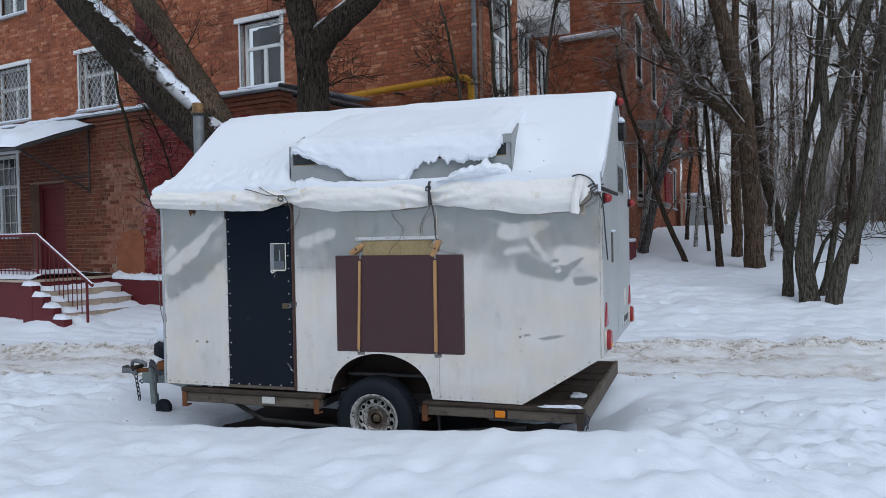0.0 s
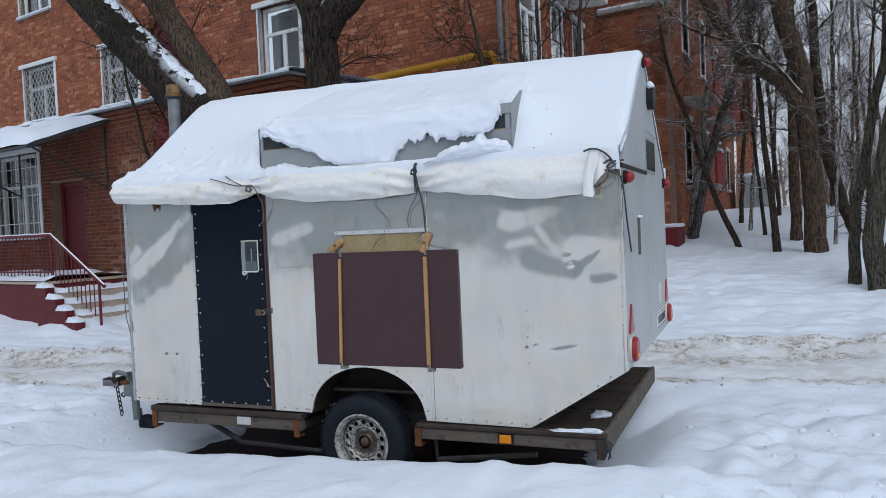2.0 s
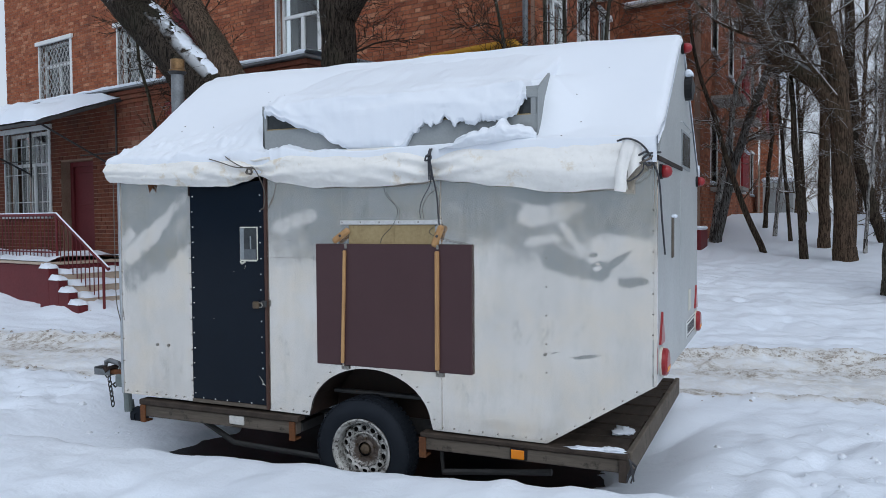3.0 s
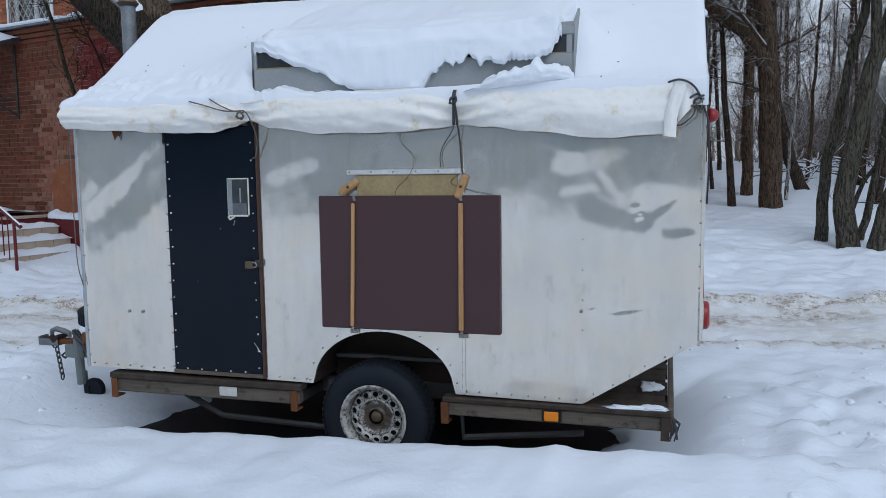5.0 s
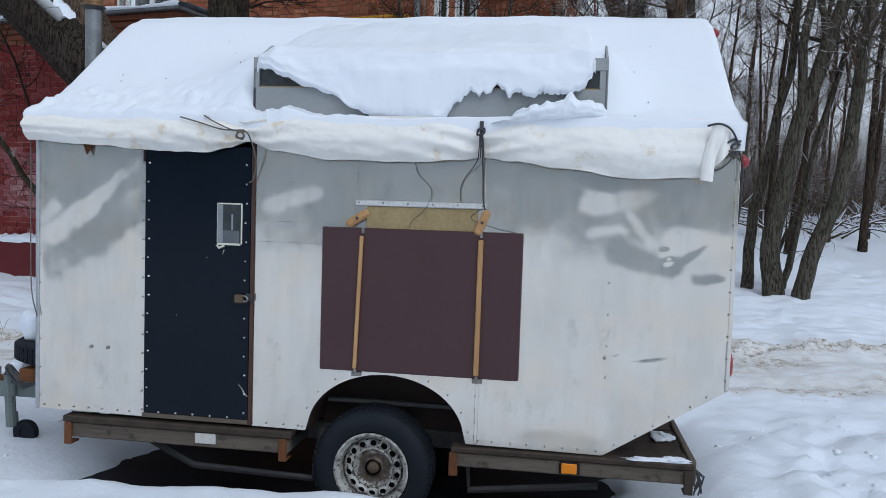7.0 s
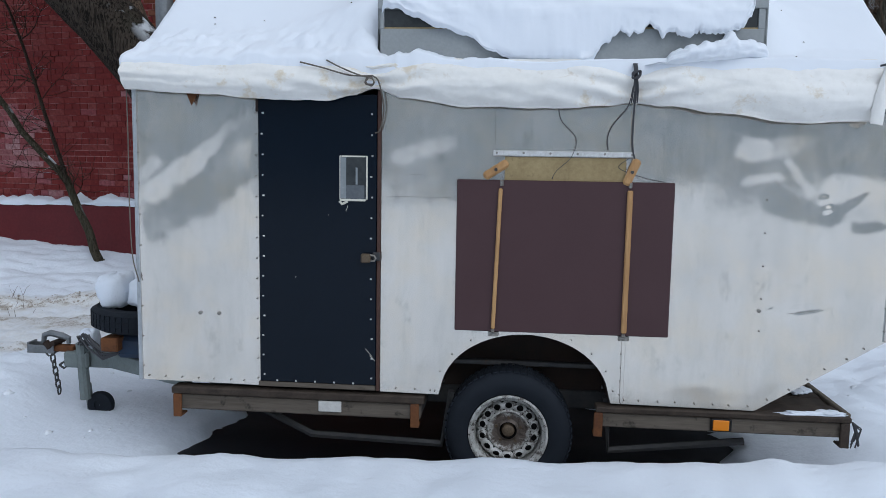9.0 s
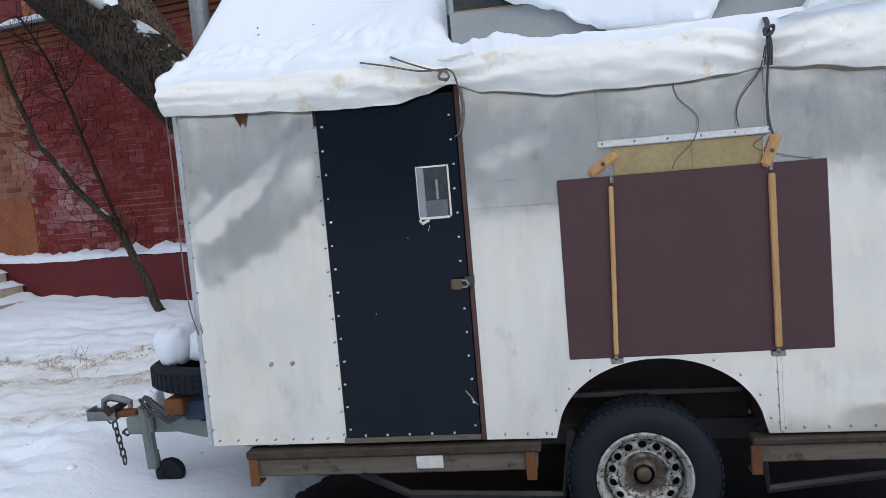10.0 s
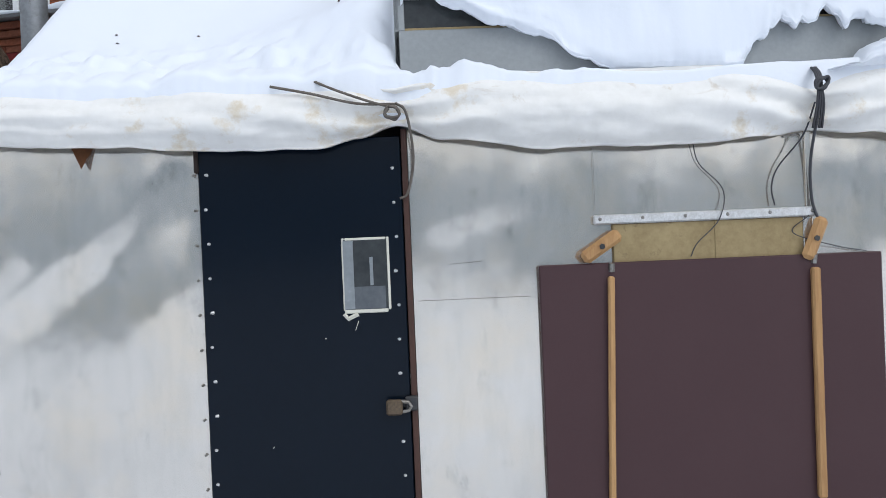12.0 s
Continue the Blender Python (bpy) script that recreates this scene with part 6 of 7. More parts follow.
rope([(0.54, -0.1, 2.06), (0.525, -0.05, 1.97), (0.46, -0.018, 1.88), (0.44, -0.014, 1.82), (0.445, -0.02, 1.765)], 0.004, L2, M_WIRE)
rope([(0.553, -0.1, 2.05), (0.556, -0.03, 1.9), (0.56, -0.02, 1.78), (0.575, -0.03, 1.71)], 0.007, L2, M_WIRE)
rope([(0.2, -0.02, 1.97), (0.22, -0.014, 1.9), (0.29, -0.014, 1.82), (0.27, -0.03, 1.73), (0.2, -0.03, 1.66), (0.18, -0.026, 1.62)], 0.0025, "thin black wire hanging on the aluminium", M_WIRE)
rope([(0.55, -0.02, 1.73), (0.5, -0.014, 1.68), (0.62, -0.03, 1.635), (0.72, -0.026, 1.615)], 0.0025, "thin black wire hanging on the aluminium", M_WIRE)
L3 = "black cable hanging from the rear corner of the roof"
rope([(1.62, -0.13, 2.155), (1.67, -0.14, 2.165), (1.72, -0.12, 2.15), (1.76, -0.08, 2.11), (1.79, -0.04, 2.04), (1.815, -0.01, 1.95), (1.822, 0.05, 1.75), (1.822, 0.12, 1.64), (1.822, 0.17, 1.56)], 0.008, L3, M_WIRE)
rope([(1.72, -0.09, 2.08), (1.76, -0.07, 2.1), (1.79, -0.04, 2.07), (1.77, -0.06, 2.03), (1.74, -0.08, 2.06), (1.78, -0.07, 2.09), (1.82, 0.0, 2.1)], 0.009, L3, M_WIRE)
rope([(1.73, -0.1, 2.04), (1.77, -0.08, 2.06), (1.8, -0.03, 2.09), (1.78, -0.04, 2.02), (1.75, -0.07, 2.04)], 0.009, "knot of grey cord at the roof corner")
rope([(1.66, -0.1, 1.95), (1.69, -0.1, 1.955), (1.74, -0.09, 2.0), (1.75, -0.08, 2.06)], 0.006, L3, M_WIRE)
rope([(-1.97, -0.02, 2.05), (-1.965, -0.025, 1.8), (-1.97, -0.02, 1.5), (-1.96, -0.025, 1.2), (-1.93, -0.02, 1.05)], 0.005, "weathered cord hanging down the front corner")

# ---- snow on the trailer roof ----
def roof_z(y):
    return ZT + 0.03 + min(y, 2 * RIDGE[0] - y) * (RIDGE[1] + 0.01 - ZT) / RIDGE[0]


g, nx, ns = Geo(), 300, 130
pts = []
for i in range(nx + 1):
    x = -1.97 + 3.78 * i / nx
    end = min(1, (x + 1.97) / 0.07)
    end = math.sqrt(1 - (1 - end) ** 2)
    tail = math.sqrt(max(0.0, 1 - (1 - min(1, (1.81 - x) / 0.05)) ** 2))
    lumpy = smooth(0.1, -0.5, x)
    for j in range(ns + 1):
        s = j / ns
        y = -0.08 + (2 * RIDGE[0] + 0.2) * s ** 1.25
        edge = max(0.0, min(1.0, (y + 0.08) / (0.22 - 0.13 * lumpy), (2 * RIDGE[0] + 0.12 - y) / 0.12))
        lip = math.sqrt(max(0.0, 1 - (1 - edge) ** 2)) * lumpy + (edge * 0.6 + 0.4 * smooth(0, 1, edge)) * (1 - lumpy)
        t = 0.085 + 0.02 * fbm(x * 1.2, y * 1.5, 51) + (0.04 * fbm(x * 3.5, y * 5, 52) + 0.03 * fbm(x * 9, y * 11, 53) + 0.012 * fbm(x * 22, y * 26, 54)) * smooth(0.4, 0.0, y) * (0.15 + 0.85 * lumpy)
        t += 0.04 * lumpy * smooth(0.35, 0.0, y) - 0.012 * smooth(0.6, 1.7, x)
        t -= 0.05 * smooth(-0.78, -0.68, x) * smooth(1.22, 1.12, x) * smooth(0.35, 0.0, y)
        crown = 0.05 * math.exp(-((y - RIDGE[0]) / 0.12) ** 2)
        full = roof_z(y) + t * (0.25 + 0.75 * end) * (0.35 + 0.65 * tail) - crown
        # drifts against the dormer's cheeks, and snow over its lid
        if y < 0.9:
            lid = 2.247 + 1.31 * (y + 0.015) if y < 0.25 else 2.594 + 0.17 * (y - 0.25)
            if x > 1.15:
                full += max(0.0, lid - full) * math.exp(-((x - 1.15) / 0.16) ** 2) * smooth(-0.1, 0.0, y)
            if x < -0.683:
                full += 0.075 * math.exp(-((x + 0.7) / 0.16) ** 2) * smooth(-0.1, 0.0, y) * smooth(0.4, 0.1, y)
                full += max(0.0, 2.53 + 0.175 * y - full) * math.exp(-((x + 0.683) / 0.3) ** 2) * smooth(0.02, 0.3, y)
            if -0.683 < x < 1.15 and y > 0.03:
                full = max(full, 2.5 + 0.175 * y + 0.03 * smooth(0.0, 0.2, y) + 0.01 * fbm(x * 4, y * 4, 58))
        brim = 2.196 + 0.012 * fbm(x * 2.5, 0.3, 55) + (0.022 * fbm(x * 5, 0.3, 56) + 0.016 * fbm(x * 14, 0.3, 57)) * lumpy - 0.012 * smooth(1.0, 1.75, x) - 0.012 * smooth(-0.4, 0.0, x) * smooth(0.75, 0.45, x)
        if y < 0.3:
            full = max(full, brim + (0.02 + 0.3 * (y + 0.08)) * (1 - 0.7 * smooth(-0.72, -0.66, x) * smooth(1.2, 1.1, x) * smooth(0.06, -0.02, y)))
        if j in (0, ns):
            pts.append((x, y + (0.03 if j == 0 else -0.03), 2.05))
        elif j == 1:
            pts.append((x, y - 0.012, brim - 0.012))
        else:
            pts.append((x, y, brim + (full - brim) * lip))
g.grid(pts, nx + 1, ns + 1)
k = len(g.v)
g.grid([(p[0], p[1], p[2] - 0.003 if i % (ns + 1) in (0, ns) or p[1] < -0.02 else min(p[2] - 0.01, max(p[2] - 0.05, roof_z(p[1]) - 0.01))) for i, p in enumerate(pts)], nx + 1, ns + 1, True)
for i in range(nx):
    for j in (0, ns):
        a = i * (ns + 1) + j
        g.f.append((a, a + ns + 1, k + a + ns + 1, k + a))
for i in (0, nx):
    for j in range(ns):
        a = i * (ns + 1) + j
        g.f.append((a, a + 1, k + a + 1, k + a))
seat(tagged(g.obj("roof_snow", M_SNOWSOFT, smooth=True), "thick snow blanket lying on the trailer roof", "snow"))
rl = random.Random(61)
g = Geo()
for _ in range(26):
    i, j = rl.randrange(12, 280), rl.randrange(8, 55)
    p = pts[i * 131 + j]
    blob(g, rl, (p[0], p[1], p[2] + 0.002), rl.uniform(0.003, 0.006))
seat(tagged(g.obj("bark_crumbs", M_POST), "dark crumbs of bark scattered on the roof snow", "litter", kind="stuff"))
# slab of snow that has slid over the dormer, with a broken lower edge
HEM = [(-0.65, 2.46), (-0.61, 2.434), (-0.5, 2.385), (-0.384, 2.339), (-0.257, 2.306), (-0.132, 2.229), (-0.008, 2.187), (0.175, 2.178), (0.34, 2.176), (0.399, 2.249), (0.472, 2.319), (0.559, 2.303), (0.617, 2.344), (0.675, 2.3), (0.789, 2.304), (0.929, 2.309), (1.04, 2.334), (1.075, 2.402), (1.09, 2.471)]
g, nx, ns = Geo(), 200, 40
pts = []
for i in range(nx + 1):
    x = -0.665 + 1.76 * i / nx
    rag = smooth(0.3, 0.5, x)
    low = lerp_table(x, HEM) + (0.024 * fbm(x * 16, 0, 61) + 0.02 * fbm(x * 45, 0, 62)) * (0.25 + rag)
    e = min(1, (x + 0.665) / 0.1, (1.095 - x) / 0.03)
    e = math.sqrt(max(0.0, 1 - (1 - e) ** 2))
    thin = smooth(0.9, 1.09, x)
    path = [(0.98, 2.9), (0.6, 2.765 - 0.05 * thin), (0.25, 2.62 - 0.04 * thin), (0.08, 2.56 - 0.03 * thin), (-0.02, 2.51), (-0.055, max(low + 0.06, 2.42)), (-0.052, low + 0.02), (-0.035, low), (-0.008, low + 0.015)]
    for j in range(ns + 1):
        f = j / ns * (len(path) - 1)
        q = min(int(f), len(path) - 2)
        w = f - q
        w = w * w * (3 - 2 * w) * 0.5 + w * 0.5
        y, z = path[q][0] * (1 - w) + path[q + 1][0] * w, path[q][1] * (1 - w) + path[q + 1][1] * w
        b = 0.02 * fbm(x * 2.2, f * 0.7, 63) + 0.008 * fbm(x * 8, f * 1.6, 64)
        back = smooth(0.55, 0.9, j / ns)
        pts.append((x, y + 0.05 * (1 - e) * (1 - 0.2 * back) - b, z - 0.06 * (1 - e) + b * 0.6))
g.grid(pts, nx + 1, ns + 1, True)
seat(tagged(g.obj("dormer_snow", M_SNOWSOFT, smooth=True), "overhanging slab of snow with a ragged melted edge", "snow"))
# slumped clods under the slab
CLOD = [(0.565, 2.085), (0.65, 2.143), (0.72, 2.225), (0.82, 2.262), (0.94, 2.275), (0.975, 2.311), (1.015, 2.283), (1.125, 2.27), (1.16, 2.23)]
g, nx, ns = Geo(), 90, 18
pts = []
for i in range(nx + 1):
    x = 0.565 + 0.595 * i / nx
    hi = lerp_table(x, CLOD) + 0.012 * fbm(x * 14, 0.2, 91) + 0.008 * fbm(x * 40, 0.2, 92)
    lo = 2.15 + 0.045 * (i / nx) + 0.008 * fbm(x * 11, 0.6, 93)
    hi = max(hi, lo + 0.01)
    e = math.sqrt(max(0.0, 1 - abs(2 * i / nx - 1) ** 3))
    for j in range(ns + 1):
        a = math.pi * j / ns
        b = 1 + 0.2 * fbm(x * 8, j * 0.35, 94)
        pts.append((x, -0.03 - 0.1 * math.sin(a) ** 0.7 * e * b, lo + (hi - lo) * (0.5 - 0.5 * math.cos(a))))
g.grid(pts, nx + 1, ns + 1)
seat(tagged(g.obj("snow_clod", M_SNOWSOFT, smooth=True), "slumped clod of snow resting on the eave", "snow"))
for c, r, s in (((1.58, 0.02, 0.498), (0.06, 0.03, 0.012), 9), ((1.45, 0.0, 0.495), (0.14, 0.02, 0.01), 10), ((1.55, 0.42, 0.497), (0.06, 0.09, 0.012), 12)):
    snow_lump("snow_patch", c, r, s, "thin patch of old snow lying on the deck planks", 0.9, 0.7)


# ---- trees ----
def wander(rnd, p, d, length, steps, wob, lift):
    """A crooked path from p along d."""
    pts, p, d = [Vector(p)], Vector(p), Vector(d).normalized()
    for _ in range(steps):
        d = (d + Vector((rnd.gauss(0, wob), rnd.gauss(0, wob), rnd.gauss(0, wob) + lift))).normalized()
        p = p + d * (length / steps)
        pts.append(p.copy())
    return pts


def grow(rnd, thick, thin, pts, r0, r1, level, spread, shoots, lift, cap=1.0):
    """Adds a limb along pts, and its shoots down to the twigs."""
    n = len(pts)
    radii = [r0 + (r1 - r0) * i / (n - 1) for i in range(n)]
    (thick if r0 > 0.03 else thin).tube(pts, radii, 12 if r0 > 0.12 else 7 if r0 > 0.05 else 4 if r0 > 0.012 else 3, False)
    if level <= 0:
        return
    for _ in range(shoots[0]):
        f = rnd.uniform(spread, 0.98) * (n - 1)
        i = min(int(f), n - 2)
        base = pts[i].lerp(pts[i + 1], f - i)
        along = (pts[i + 1] - pts[i]).normalized()
        side = Vector((rnd.gauss(0, 1), rnd.gauss(0, 1), rnd.gauss(0, 0.6)))
        side = (side - along * side.dot(along)).normalized()
        d = along * rnd.uniform(0.4, 0.9) + side
        rb = min(cap * rnd.uniform(0.5, 1.0), radii[i] * rnd.uniform(0.35, 0.6))
        ln = sum((b - a).length for a, b in zip(pts, pts[1:])) * rnd.uniform(0.3, 0.6) if cap > 0.5 else rnd.uniform(18, 42) * rb + 0.25
        grow(rnd, thick, thin, wander(rnd, base, d, ln, 5 if level > 1 else 4, 0.17, lift), max(rb, 0.004), max(rb * 0.25, 0.0022), level - 1, 0.15, shoots[1:], lift, cap if cap > 0.5 else rb)


def tree(trunks, mat, label, seed, level=3, shoots=(9, 7, 6), spread=0.4, lift=0.05, cap=1.0, twig=None):
    """A bare tree. trunks: rows of (points, lower radius, upper radius)."""
    rnd = random.Random(seed)
    base = Vector(trunks[0][0][0])
    ob = thing("tree", label, "tree", base)
    thick, thin = Geo(), Geo()
    for pts, r0, r1 in trunks:
        ps = [Vector(p) - base for p in pts]
        fine = [ps[0]]
        for a, b in zip(ps, ps[1:]):
            k = max(2, int((b - a).length / 0.35))
            for i in range(1, k + 1):
                q = a.lerp(b, i / k)
                fine.append(q + Vector((rnd.gauss(0, 1), rnd.gauss(0, 1), 0)) * 0.012)
        if trunks[0][0] is pts:
            n = len(fine)
            radii = [r0 + (r1 - r0) * i / (n - 1) + 0.12 * r0 * math.exp(-i * 0.9) for i in range(n)]
            thick.tube(fine[:2], radii[:2], 14, False)
        grow(rnd, thick, thin, fine, r0, r1, level, spread, shoots, lift, cap)
    thick.obj("trunk", mat, ob, smooth=True)
    thin.obj("crown", twig or M_TWIG, ob, kind="stuff", smooth=True)
    return ob


def stand(x, y, r, h, seed, lean=(0, 0), mat=None, label="bare grey tree standing in deep snow", level=3, shoots=(9, 6, 5), spread=0.35, bend=0.3, cap=1.0, twig=None):
    z = ground_z(x, y) - 0.15
    rnd = random.Random(seed)
    pts = [(x, y, z)]
    for i in range(1, 6):
        f = i / 5
        pts.append((x + lean[0] * f + rnd.gauss(0, 0.03) * h * bend * f, y + lean[1] * f + rnd.gauss(0, 0.03) * h * bend * f, z + h * f))
    return tree([(pts, r, r * 0.35)], mat or M_BARK_MOSS, label, seed, level, shoots, spread, cap=cap, twig=twig)


# the leaning old tree in front of the annex, with its bare-wood twin and lying snow
lean_pts = [(-3.0, 4.4, 0.3), (-3.55, 4.4, 1.6), (-4.2, 4.4, 2.62), (-4.71, 4.4, 3.2), (-5.12, 4.4, 3.56), (-5.7, 4.4, 4.06), (-6.35, 4.4, 4.7), (-7.37, 4.4, 5.67), (-9.2, 4.5, 7.4)]
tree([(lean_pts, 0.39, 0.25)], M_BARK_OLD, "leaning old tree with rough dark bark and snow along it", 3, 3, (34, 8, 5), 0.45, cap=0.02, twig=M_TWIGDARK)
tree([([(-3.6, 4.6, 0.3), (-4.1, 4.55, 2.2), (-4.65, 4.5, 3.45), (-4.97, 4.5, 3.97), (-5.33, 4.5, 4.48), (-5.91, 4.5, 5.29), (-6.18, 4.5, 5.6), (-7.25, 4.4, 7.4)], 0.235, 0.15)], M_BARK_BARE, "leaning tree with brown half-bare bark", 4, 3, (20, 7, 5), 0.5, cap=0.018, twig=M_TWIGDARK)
g, n = Geo(), 130
ps = [Vector(p) for p in lean_pts[4:]]
rows = []
for i in range(n + 1):
    f = i / n * (len(ps) - 1.001)
    q = int(f)
    p = ps[q].lerp(ps[q + 1], f - q)
    d = (ps[q + 1] - ps[q]).normalized()
    up = (Vector((0, 0, 1)) - d * d.z).normalized()
    side = d.cross(up)
    rad = 0.335 - 0.075 * i / n
    for j in range(9):
        a = radians(-36 + (52 + 26 * fbm(i * 0.9, 5)) * j / 8 + 16 * fbm(i * 0.5, 3) + 10 * fbm(i * 1.9, 8))
        th = 0.042 * math.cos(radians(-90 + 180 * j / 8)) * (0.75 + 0.6 * fbm(i * 0.2, j * 0.4, 71)) * (1 if 0 < i < n else 0) - 0.035 * max(0.0, fbm(i * 0.31, 1.0, 73))
        rows.append(tuple(p + (up * math.cos(a) + side * math.sin(a)) * (rad - 0.01 + th)))
g.grid(rows, n + 1, 9)
tagged(g.obj("trunk_snow", M_SNOW, smooth=True), "strip of snow lying along the leaning trunk", "snow")
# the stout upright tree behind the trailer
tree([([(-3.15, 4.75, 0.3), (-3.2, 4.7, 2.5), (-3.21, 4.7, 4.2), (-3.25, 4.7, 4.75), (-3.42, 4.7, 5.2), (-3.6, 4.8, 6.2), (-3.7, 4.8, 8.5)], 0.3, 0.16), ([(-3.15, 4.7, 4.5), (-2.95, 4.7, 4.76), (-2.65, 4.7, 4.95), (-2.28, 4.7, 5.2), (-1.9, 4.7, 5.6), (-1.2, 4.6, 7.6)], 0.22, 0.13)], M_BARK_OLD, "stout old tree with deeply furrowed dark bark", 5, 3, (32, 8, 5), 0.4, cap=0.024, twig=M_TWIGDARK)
# saplings against the annex
tree([([(-5.4, 5.3, 0.25), (-5.52, 5.3, 0.5), (-5.7, 5.3, 1.0), (-5.89, 5.3, 1.41), (-6.43, 5.3, 1.98), (-6.85, 5.3, 2.52), (-7.15, 5.3, 3.3), (-7.45, 5.3, 4.3), (-7.6, 5.3, 5.2)], 0.062, 0.02), ([(-5.85, 5.3, 1.3), (-6.01, 5.3, 1.81), (-6.27, 5.3, 2.62), (-6.56, 5.3, 3.49), (-6.9, 5.3, 4.1)], 0.03, 0.012)], M_SAPLING, "thin crooked sapling by the annex wall", 6, 2, (22, 6), 0.3, cap=0.01, twig=M_TWIGDARK)
# many-stemmed tree by the wall corner
for i, (x, y, dx, h) in enumerate(((-0.95, 6.6, -0.9, 5.2), (-0.75, 6.5, 0.1, 6.0), (-0.6, 6.7, 0.7, 5.6), (-0.8, 6.9, -0.35, 6.6))):
    stand(x, y, 0.05, h, 20 + i, (dx, 0), M_BARK_MOSS, "slender grey stem of a multi-stemmed tree", 3, (14, 7, 5), 0.3, cap=0.022, twig=M_TWIGDARK)

# the clump of grey mossy trunks on the slope
def at_ground(x, y, dz=-0.15):
    return (x, y, ground_z(x, y) + dz)


CLUMP = "grey mossy trunk of a clump on the slope"
tree([([at_ground(3.44, 8.5), (3.46, 8.5, 1.2), (3.48, 8.5, 1.8), (3.7, 8.5, 2.85), (3.9, 8.5, 3.85), (3.94, 8.5, 4.7), (4.05, 8.5, 5.6), (4.2, 8.6, 8.0)], 0.09, 0.03)], M_BARK_MOSS, "mossy grey trunk of a clump, bark flaking off", 31, 3, (12, 6, 4), 0.45, cap=0.035)
tree([([at_ground(3.76, 8.1), (3.68, 8.1, 1.1), (3.68, 8.1, 1.52), (3.81, 8.1, 2.35), (3.96, 8.1, 3.1), (4.25, 8.1, 4.1), (4.5, 8.1, 4.9), (4.75, 8.1, 5.8), (5.1, 8.1, 8.0)], 0.15, 0.05), ([(4.0, 8.1, 3.2), (3.98, 8.1, 4.2), (4.1, 8.2, 5.0), (4.0, 8.2, 7.0)], 0.075, 0.03), ([(4.3, 8.1, 4.2), (4.15, 8.1, 4.9), (4.5, 8.0, 5.6), (4.9, 8.0, 7.2)], 0.06, 0.03)], M_BARK_MOSS, CLUMP + ", forked high up", 32, 3, (10, 6, 4), 0.45, cap=0.035)
tree([([at_ground(4.05, 7.9), (4.12, 7.9, 0.9), (4.22, 7.9, 1.34), (4.5, 7.9, 2.0), (4.63, 7.9, 3.1), (4.74, 7.9, 4.2), (4.85, 7.9, 6.0), (5.0, 7.9, 8.0)], 0.125, 0.045)], M_BARK_MOSS, CLUMP + ", leaning and greenish", 33, 3, (10, 6, 4), 0.45, cap=0.035)
tree([([at_ground(3.95, 8.6), (4.03, 8.6, 0.95), (4.18, 8.6, 1.87), (4.31, 8.6, 2.69), (4.52, 8.6, 3.58), (4.75, 8.6, 4.5), (5.0, 8.6, 6.0)], 0.06, 0.03)], M_BARK_MOSS, "thin stem growing in a clump", 34, 3, (12, 7, 4), 0.35, cap=0.025)
tree([([at_ground(3.75, 8.62), (3.84, 8.6, 1.04), (4.01, 8.6, 1.5), (4.3, 8.6, 2.0)], 0.05, 0.025)], M_BARK_MOSS, "thin stem growing in a clump", 35, 2, (9, 6), 0.35, cap=0.015)

# trees of the grove on the slope
DARK, BIRCH = "bare dark tree standing in the snowy grove", "white-barked birch standing in the snowy grove"
tree([([at_ground(3.02, 11.7), (2.98, 11.7, 1.6), (2.95, 11.7, 2.28), (2.87, 11.7, 3.56), (2.84, 11.7, 4.25), (2.56, 11.7, 5.32), (2.31, 11.7, 6.5), (2.1, 11.7, 8.5)], 0.2, 0.15), ([(2.87, 11.65, 3.55), (2.48, 11.6, 4.21), (1.87, 11.6, 4.66), (1.43, 11.6, 5.41), (0.98, 11.6, 6.41), (0.6, 11.6, 8.0)], 0.16, 0.1), ([(2.8, 11.5, 3.9), (2.1, 11.5, 4.88), (1.32, 11.5, 5.14), (0.75, 11.5, 5.46), (0.22, 11.5, 6.11)], 0.05, 0.02)], M_BARK_BROWN, "bare dark tree with a long snowy side limb", 40, 3, (24, 8, 5), 0.2, cap=0.026)
tree([([at_ground(2.66, 13.4), (2.64, 13.4, 3.1), (2.64, 13.4, 5.0), (2.66, 13.4, 7.0), (2.6, 13.4, 9.0)], 0.12, 0.07)], M_BARK_BROWN, DARK, 41, 3, (18, 8, 5), 0.3, cap=0.04)
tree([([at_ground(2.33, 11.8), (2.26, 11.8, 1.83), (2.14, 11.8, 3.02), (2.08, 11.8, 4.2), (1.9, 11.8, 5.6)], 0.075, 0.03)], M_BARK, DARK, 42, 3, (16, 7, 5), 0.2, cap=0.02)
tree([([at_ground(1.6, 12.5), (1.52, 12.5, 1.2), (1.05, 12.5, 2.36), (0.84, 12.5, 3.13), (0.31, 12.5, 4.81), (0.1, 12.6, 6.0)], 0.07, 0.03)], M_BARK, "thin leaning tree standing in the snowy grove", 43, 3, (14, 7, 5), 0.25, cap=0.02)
tree([([at_ground(0.5, 14.0), (0.6, 14.0, 1.6), (0.88, 14.0, 2.96), (1.36, 14.0, 4.42), (1.75, 14.0, 5.4), (2.3, 14.0, 7.5)], 0.11, 0.06)], M_BIRCHDARK, DARK, 44, 3, (18, 8, 5), 0.25, cap=0.04)
tree([([at_ground(0.42, 14.3), (0.5, 14.3, 2.0), (0.68, 14.3, 3.12), (0.88, 14.3, 4.64), (1.2, 14.3, 5.25), (1.9, 14.3, 5.3)], 0.1, 0.035)], M_BIRCH, BIRCH, 45, 3, (14, 7, 5), 0.3, cap=0.02)
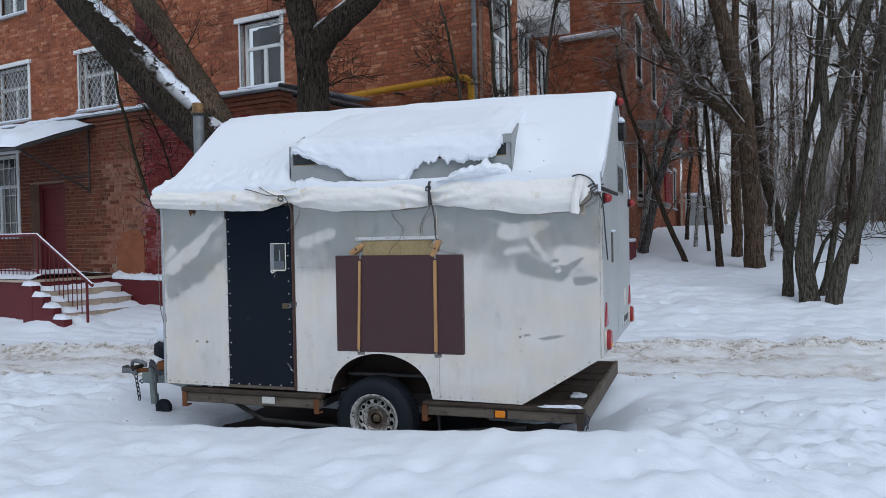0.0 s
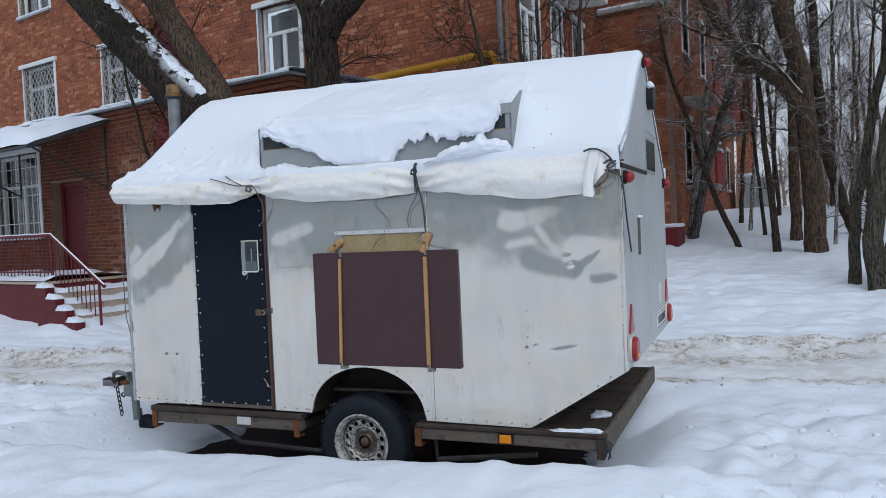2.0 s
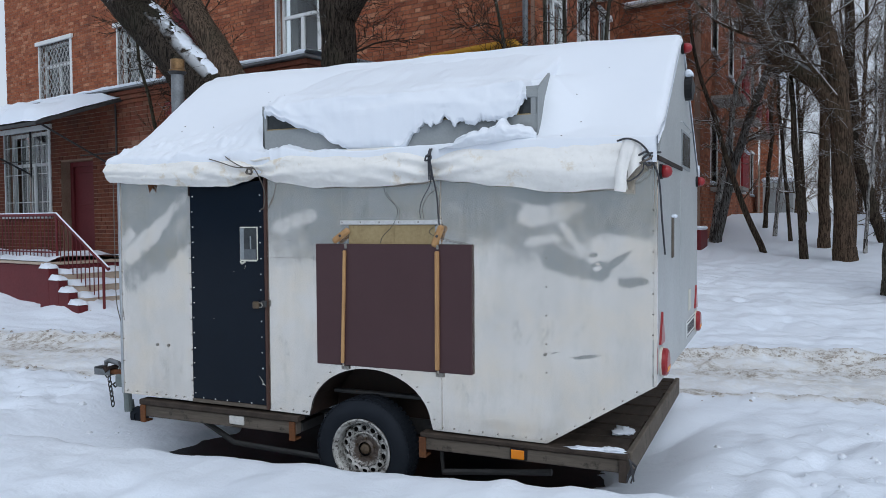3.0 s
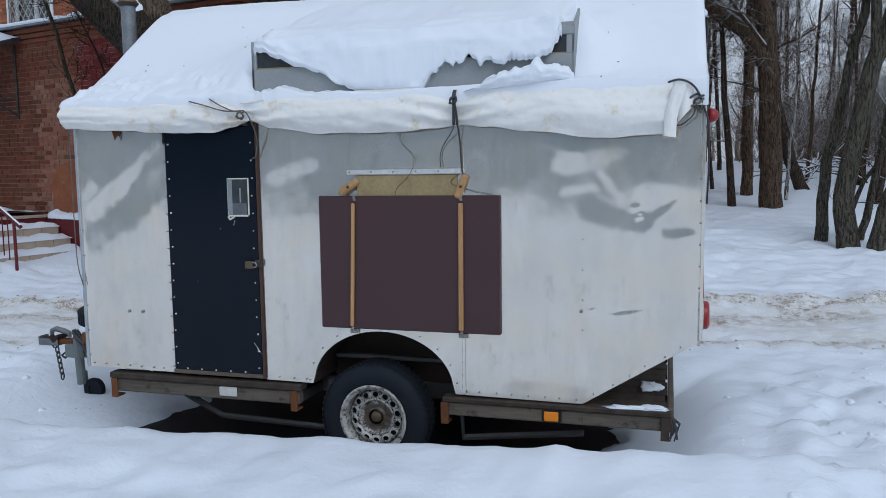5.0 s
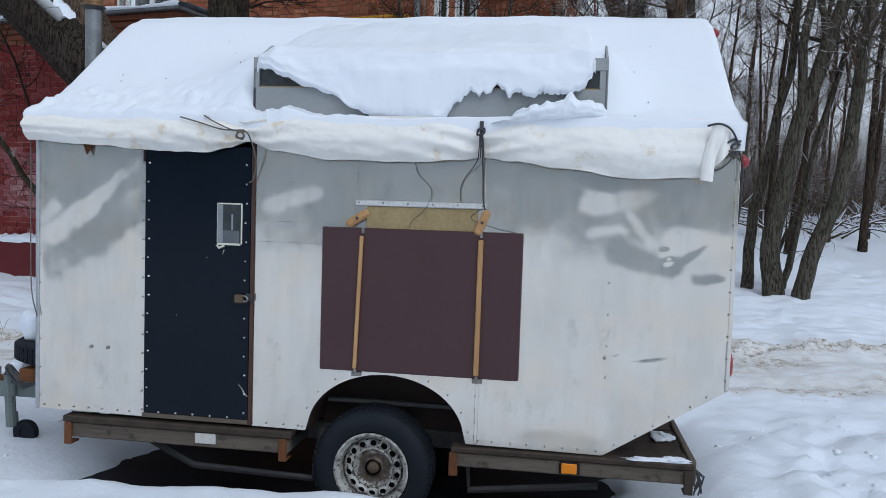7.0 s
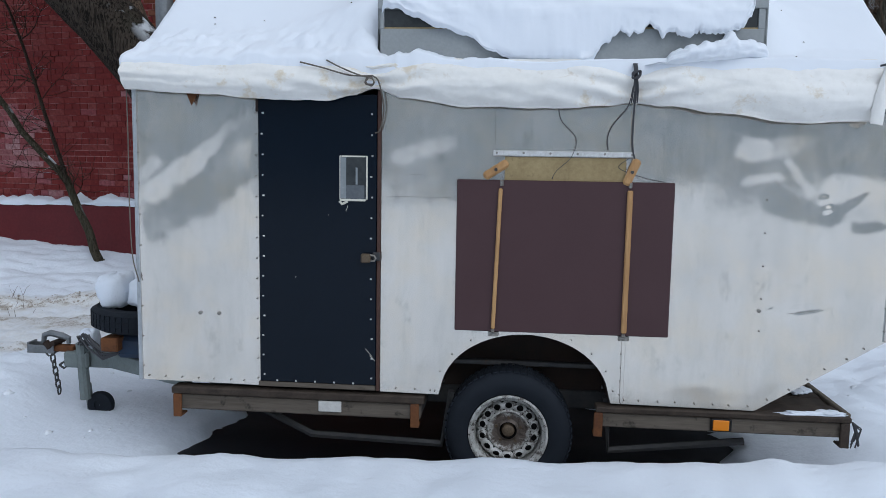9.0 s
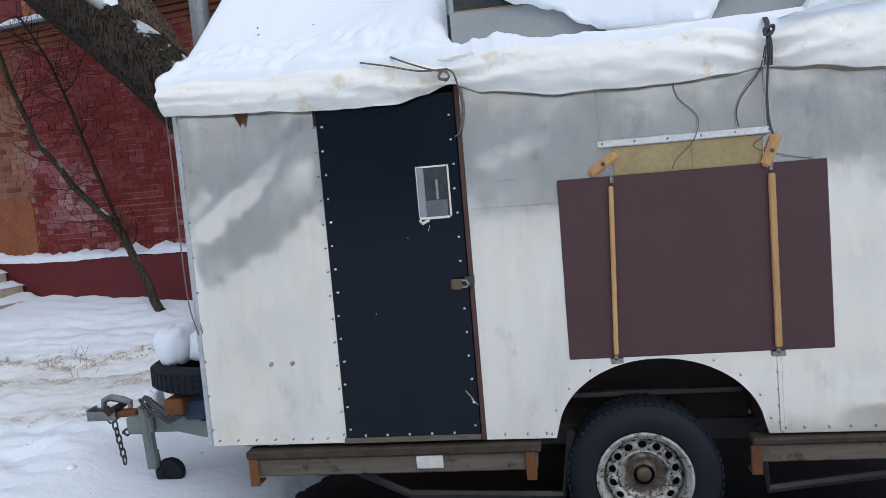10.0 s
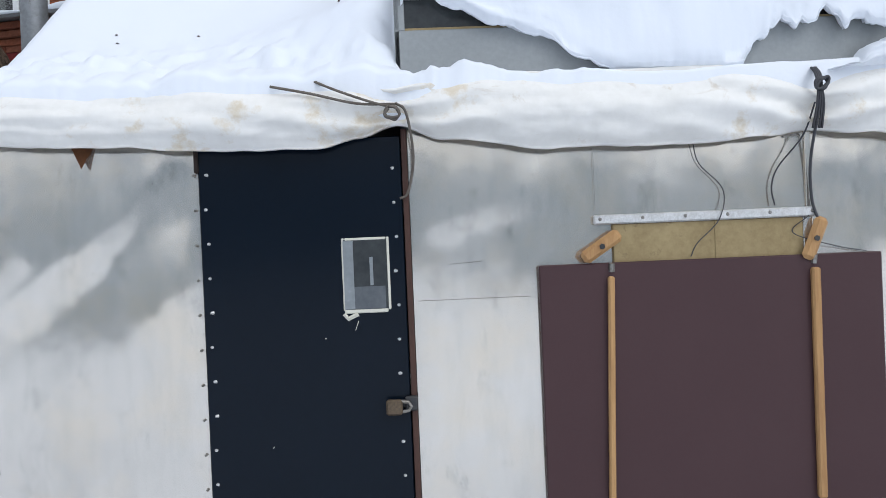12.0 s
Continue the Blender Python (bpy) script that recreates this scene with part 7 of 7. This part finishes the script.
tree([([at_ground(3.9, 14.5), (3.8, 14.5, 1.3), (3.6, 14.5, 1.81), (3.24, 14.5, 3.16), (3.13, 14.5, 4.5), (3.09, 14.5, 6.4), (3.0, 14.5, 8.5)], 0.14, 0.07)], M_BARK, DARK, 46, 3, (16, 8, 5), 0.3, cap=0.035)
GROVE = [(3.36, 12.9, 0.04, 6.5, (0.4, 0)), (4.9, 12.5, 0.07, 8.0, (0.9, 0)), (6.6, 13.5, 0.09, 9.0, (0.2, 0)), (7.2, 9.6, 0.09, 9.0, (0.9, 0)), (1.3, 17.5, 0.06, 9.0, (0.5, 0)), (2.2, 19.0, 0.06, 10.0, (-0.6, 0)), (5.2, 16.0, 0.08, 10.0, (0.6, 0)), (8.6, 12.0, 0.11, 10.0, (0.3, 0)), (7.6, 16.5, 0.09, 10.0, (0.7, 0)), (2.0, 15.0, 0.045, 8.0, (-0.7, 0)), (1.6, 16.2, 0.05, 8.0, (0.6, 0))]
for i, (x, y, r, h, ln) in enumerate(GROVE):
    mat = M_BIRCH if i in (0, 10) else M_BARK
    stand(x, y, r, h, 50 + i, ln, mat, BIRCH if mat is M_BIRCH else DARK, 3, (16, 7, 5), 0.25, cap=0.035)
# slender young trees that fill the grove with twigs
for i, (x, y, ln) in enumerate(((4.2, 17.0, 0.4), (5.6, 18.5, -0.5), (6.4, 15.2, 0.7), (7.4, 19.5, 0.3), (8.3, 14.4, -0.4), (9.3, 17.2, 0.5), (3.3, 19.5, -0.3), (10.6, 15.0, 0.6))):
    stand(x, y, 0.05, 9.5, 140 + i, (ln, 0), M_BARK_BROWN, "slender bare young tree, densely twigged", 3, (26, 8, 5), 0.3, cap=0.03)
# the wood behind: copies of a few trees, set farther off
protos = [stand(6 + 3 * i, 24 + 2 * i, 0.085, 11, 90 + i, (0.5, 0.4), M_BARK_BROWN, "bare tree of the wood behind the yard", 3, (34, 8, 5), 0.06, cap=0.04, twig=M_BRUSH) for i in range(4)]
for p in protos:
    tagged(p, group="trees of the wood")
rw2 = random.Random(77)
for i in range(84):
    x, y = rw2.uniform(1.5, 40.0), rw2.uniform(23, 60)
    if x < 3.2 and y > 33:
        x += 8
    c = copy_thing(protos[i % 4], pose(x, y, ground_z(x, y) - 0.15, 0, 0, rw2.uniform(0, 360)))
    s = rw2.uniform(0.75, 1.15)
    c.scale = (s, s, s)
# brushwood under the trees
for i in range(4):
    g, rb = Geo(), random.Random(300 + i)
    for _ in range(26):
        a, r = rb.uniform(0, 6.28), rb.uniform(0, 1.3)
        d = Vector((math.cos(a) * 0.5, math.sin(a) * 0.5, 1.0))
        grow(rb, g, g, wander(rb, (r * math.cos(a), r * math.sin(a), -0.05), d, rb.uniform(1.4, 3.8), 5, 0.16, 0.02), 0.012, 0.004, 1, 0.2, (5,), 0.02)
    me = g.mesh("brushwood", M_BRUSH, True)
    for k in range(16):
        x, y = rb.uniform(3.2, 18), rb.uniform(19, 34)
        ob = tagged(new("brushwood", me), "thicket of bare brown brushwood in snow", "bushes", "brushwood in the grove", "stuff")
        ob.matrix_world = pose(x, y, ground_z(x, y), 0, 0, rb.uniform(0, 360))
# boughs bent to the ground under snow, between the clump and the wood
for i in range(6):
    rb = random.Random(500 + i)
    x, y = rb.uniform(4.6, 8.6), rb.uniform(15.0, 18.5)
    a, span, top = rb.uniform(-0.5, 0.5) + (math.pi if i % 2 else 0), rb.uniform(1.6, 2.8), rb.uniform(0.3, 0.9)
    bough = thing("bough", "fallen bare bough loaded with a strip of snow", "branch", (x, y, ground_z(x, y)), "snowy boughs")
    wood, snow = Geo(), Geo()
    for k in range(4):
        b = a + rb.gauss(0, 0.3)
        h, ln, y0 = top * rb.uniform(0.5, 1.0), span * rb.uniform(0.6, 1.0), rb.gauss(0, 0.3)
        arc = [Vector((math.cos(b) * ln * f, math.sin(b) * ln * f + y0, h * math.sin(math.pi * (0.08 + 0.86 * f)) - 0.08 + 0.05 * fbm(f * 4, k, i))) for f in [q / 9 for q in range(10)]]
        wood.tube(arc, [0.026 - 0.002 * q for q in range(10)], 6)
        snow.tube([p + Vector((0, 0, 0.022)) for p in arc], [0.015 + 0.014 * fbm(q * 0.9, k, i) for q in range(10)], 6)
        for q in (3, 5, 6, 8):
            twig = wander(rb, arc[q], (rb.gauss(0, 0.6), rb.gauss(0, 0.6), rb.uniform(-0.2, 0.7)), rb.uniform(0.4, 0.9), 4, 0.2, 0)
            wood.tube(twig, [0.012, 0.01, 0.008, 0.006, 0.004], 4)
            snow.tube([p + Vector((0, 0, 0.012)) for p in twig[:4]], 0.012, 4)
    wood.obj("limb", M_BARK_BROWN, bough, smooth=True)
    snow.obj("snow_strip", M_SNOW, bough, smooth=True)
# dry stems standing out of the snow by the annex
for x, y, k in ((-5.45, 3.6, 4), (-5.2, 3.45, 4), (-5.0, 3.2, 3), (-4.5, 4.2, 6)):
    g, rb = Geo(), random.Random(int(-x * 100))
    for _ in range(k):
        p = (rb.gauss(0, 0.07), rb.gauss(0, 0.07), -0.05)
        grow(rb, g, g, wander(rb, p, (rb.gauss(0, 0.35), rb.gauss(0, 0.35), 1), rb.uniform(0.1, 0.26), 4, 0.22, 0), 0.003, 0.0014, 0, 0.3, (), 0)
    ob = tagged(g.obj("dry_stems", M_TWIG), "tuft of thin dry stems poking through snow", "weeds", "dry stems by the annex", "stuff")
    ob.location = (x, y, ground_z(x, y))
# far treeline that closes the horizon, its colour paled for haze
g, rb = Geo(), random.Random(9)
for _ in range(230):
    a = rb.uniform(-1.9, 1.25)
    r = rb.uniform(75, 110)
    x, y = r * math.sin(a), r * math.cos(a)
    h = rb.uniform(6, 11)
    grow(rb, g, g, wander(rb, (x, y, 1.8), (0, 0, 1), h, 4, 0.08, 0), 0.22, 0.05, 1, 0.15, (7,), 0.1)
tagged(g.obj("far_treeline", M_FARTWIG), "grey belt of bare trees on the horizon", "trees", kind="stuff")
# garage with a snowy roof among the trees
gar = thing("garage", "grey metal garage under a snow-covered roof", "garage", (1.15, 30.5, 1.9))
Geo().box(-0.6, 0.6, -1.5, 1.5, -0.3, 1.2, 0.02).obj("body", M_REARSHEET, gar)
Geo().box(-0.5, 0.5, -1.54, -1.5, -0.2, 1.0, 0.01).obj("door", M_GREYPAINT, gar)
Geo().box(-0.65, 0.65, -1.6, 1.6, 1.2, 1.4, 0.08).obj("roof_snow", M_SNOW, gar)
# unseen plain backdrop behind the camera's start, added for the sheet to reflect
backdrop = thing("opposite_house", "plain blue-grey backdrop, unseen, added for reflections in the sheet", "building", (0, -62, 0))
Geo().box(-130, 130, -8, 0, 0, 9.6).obj("wall", M_LEAD, backdrop)
Geo().box(-130.4, 130.4, -8.4, 0.4, 9.6, 10.0, 0.02).obj("roof", M_SNOW, backdrop)
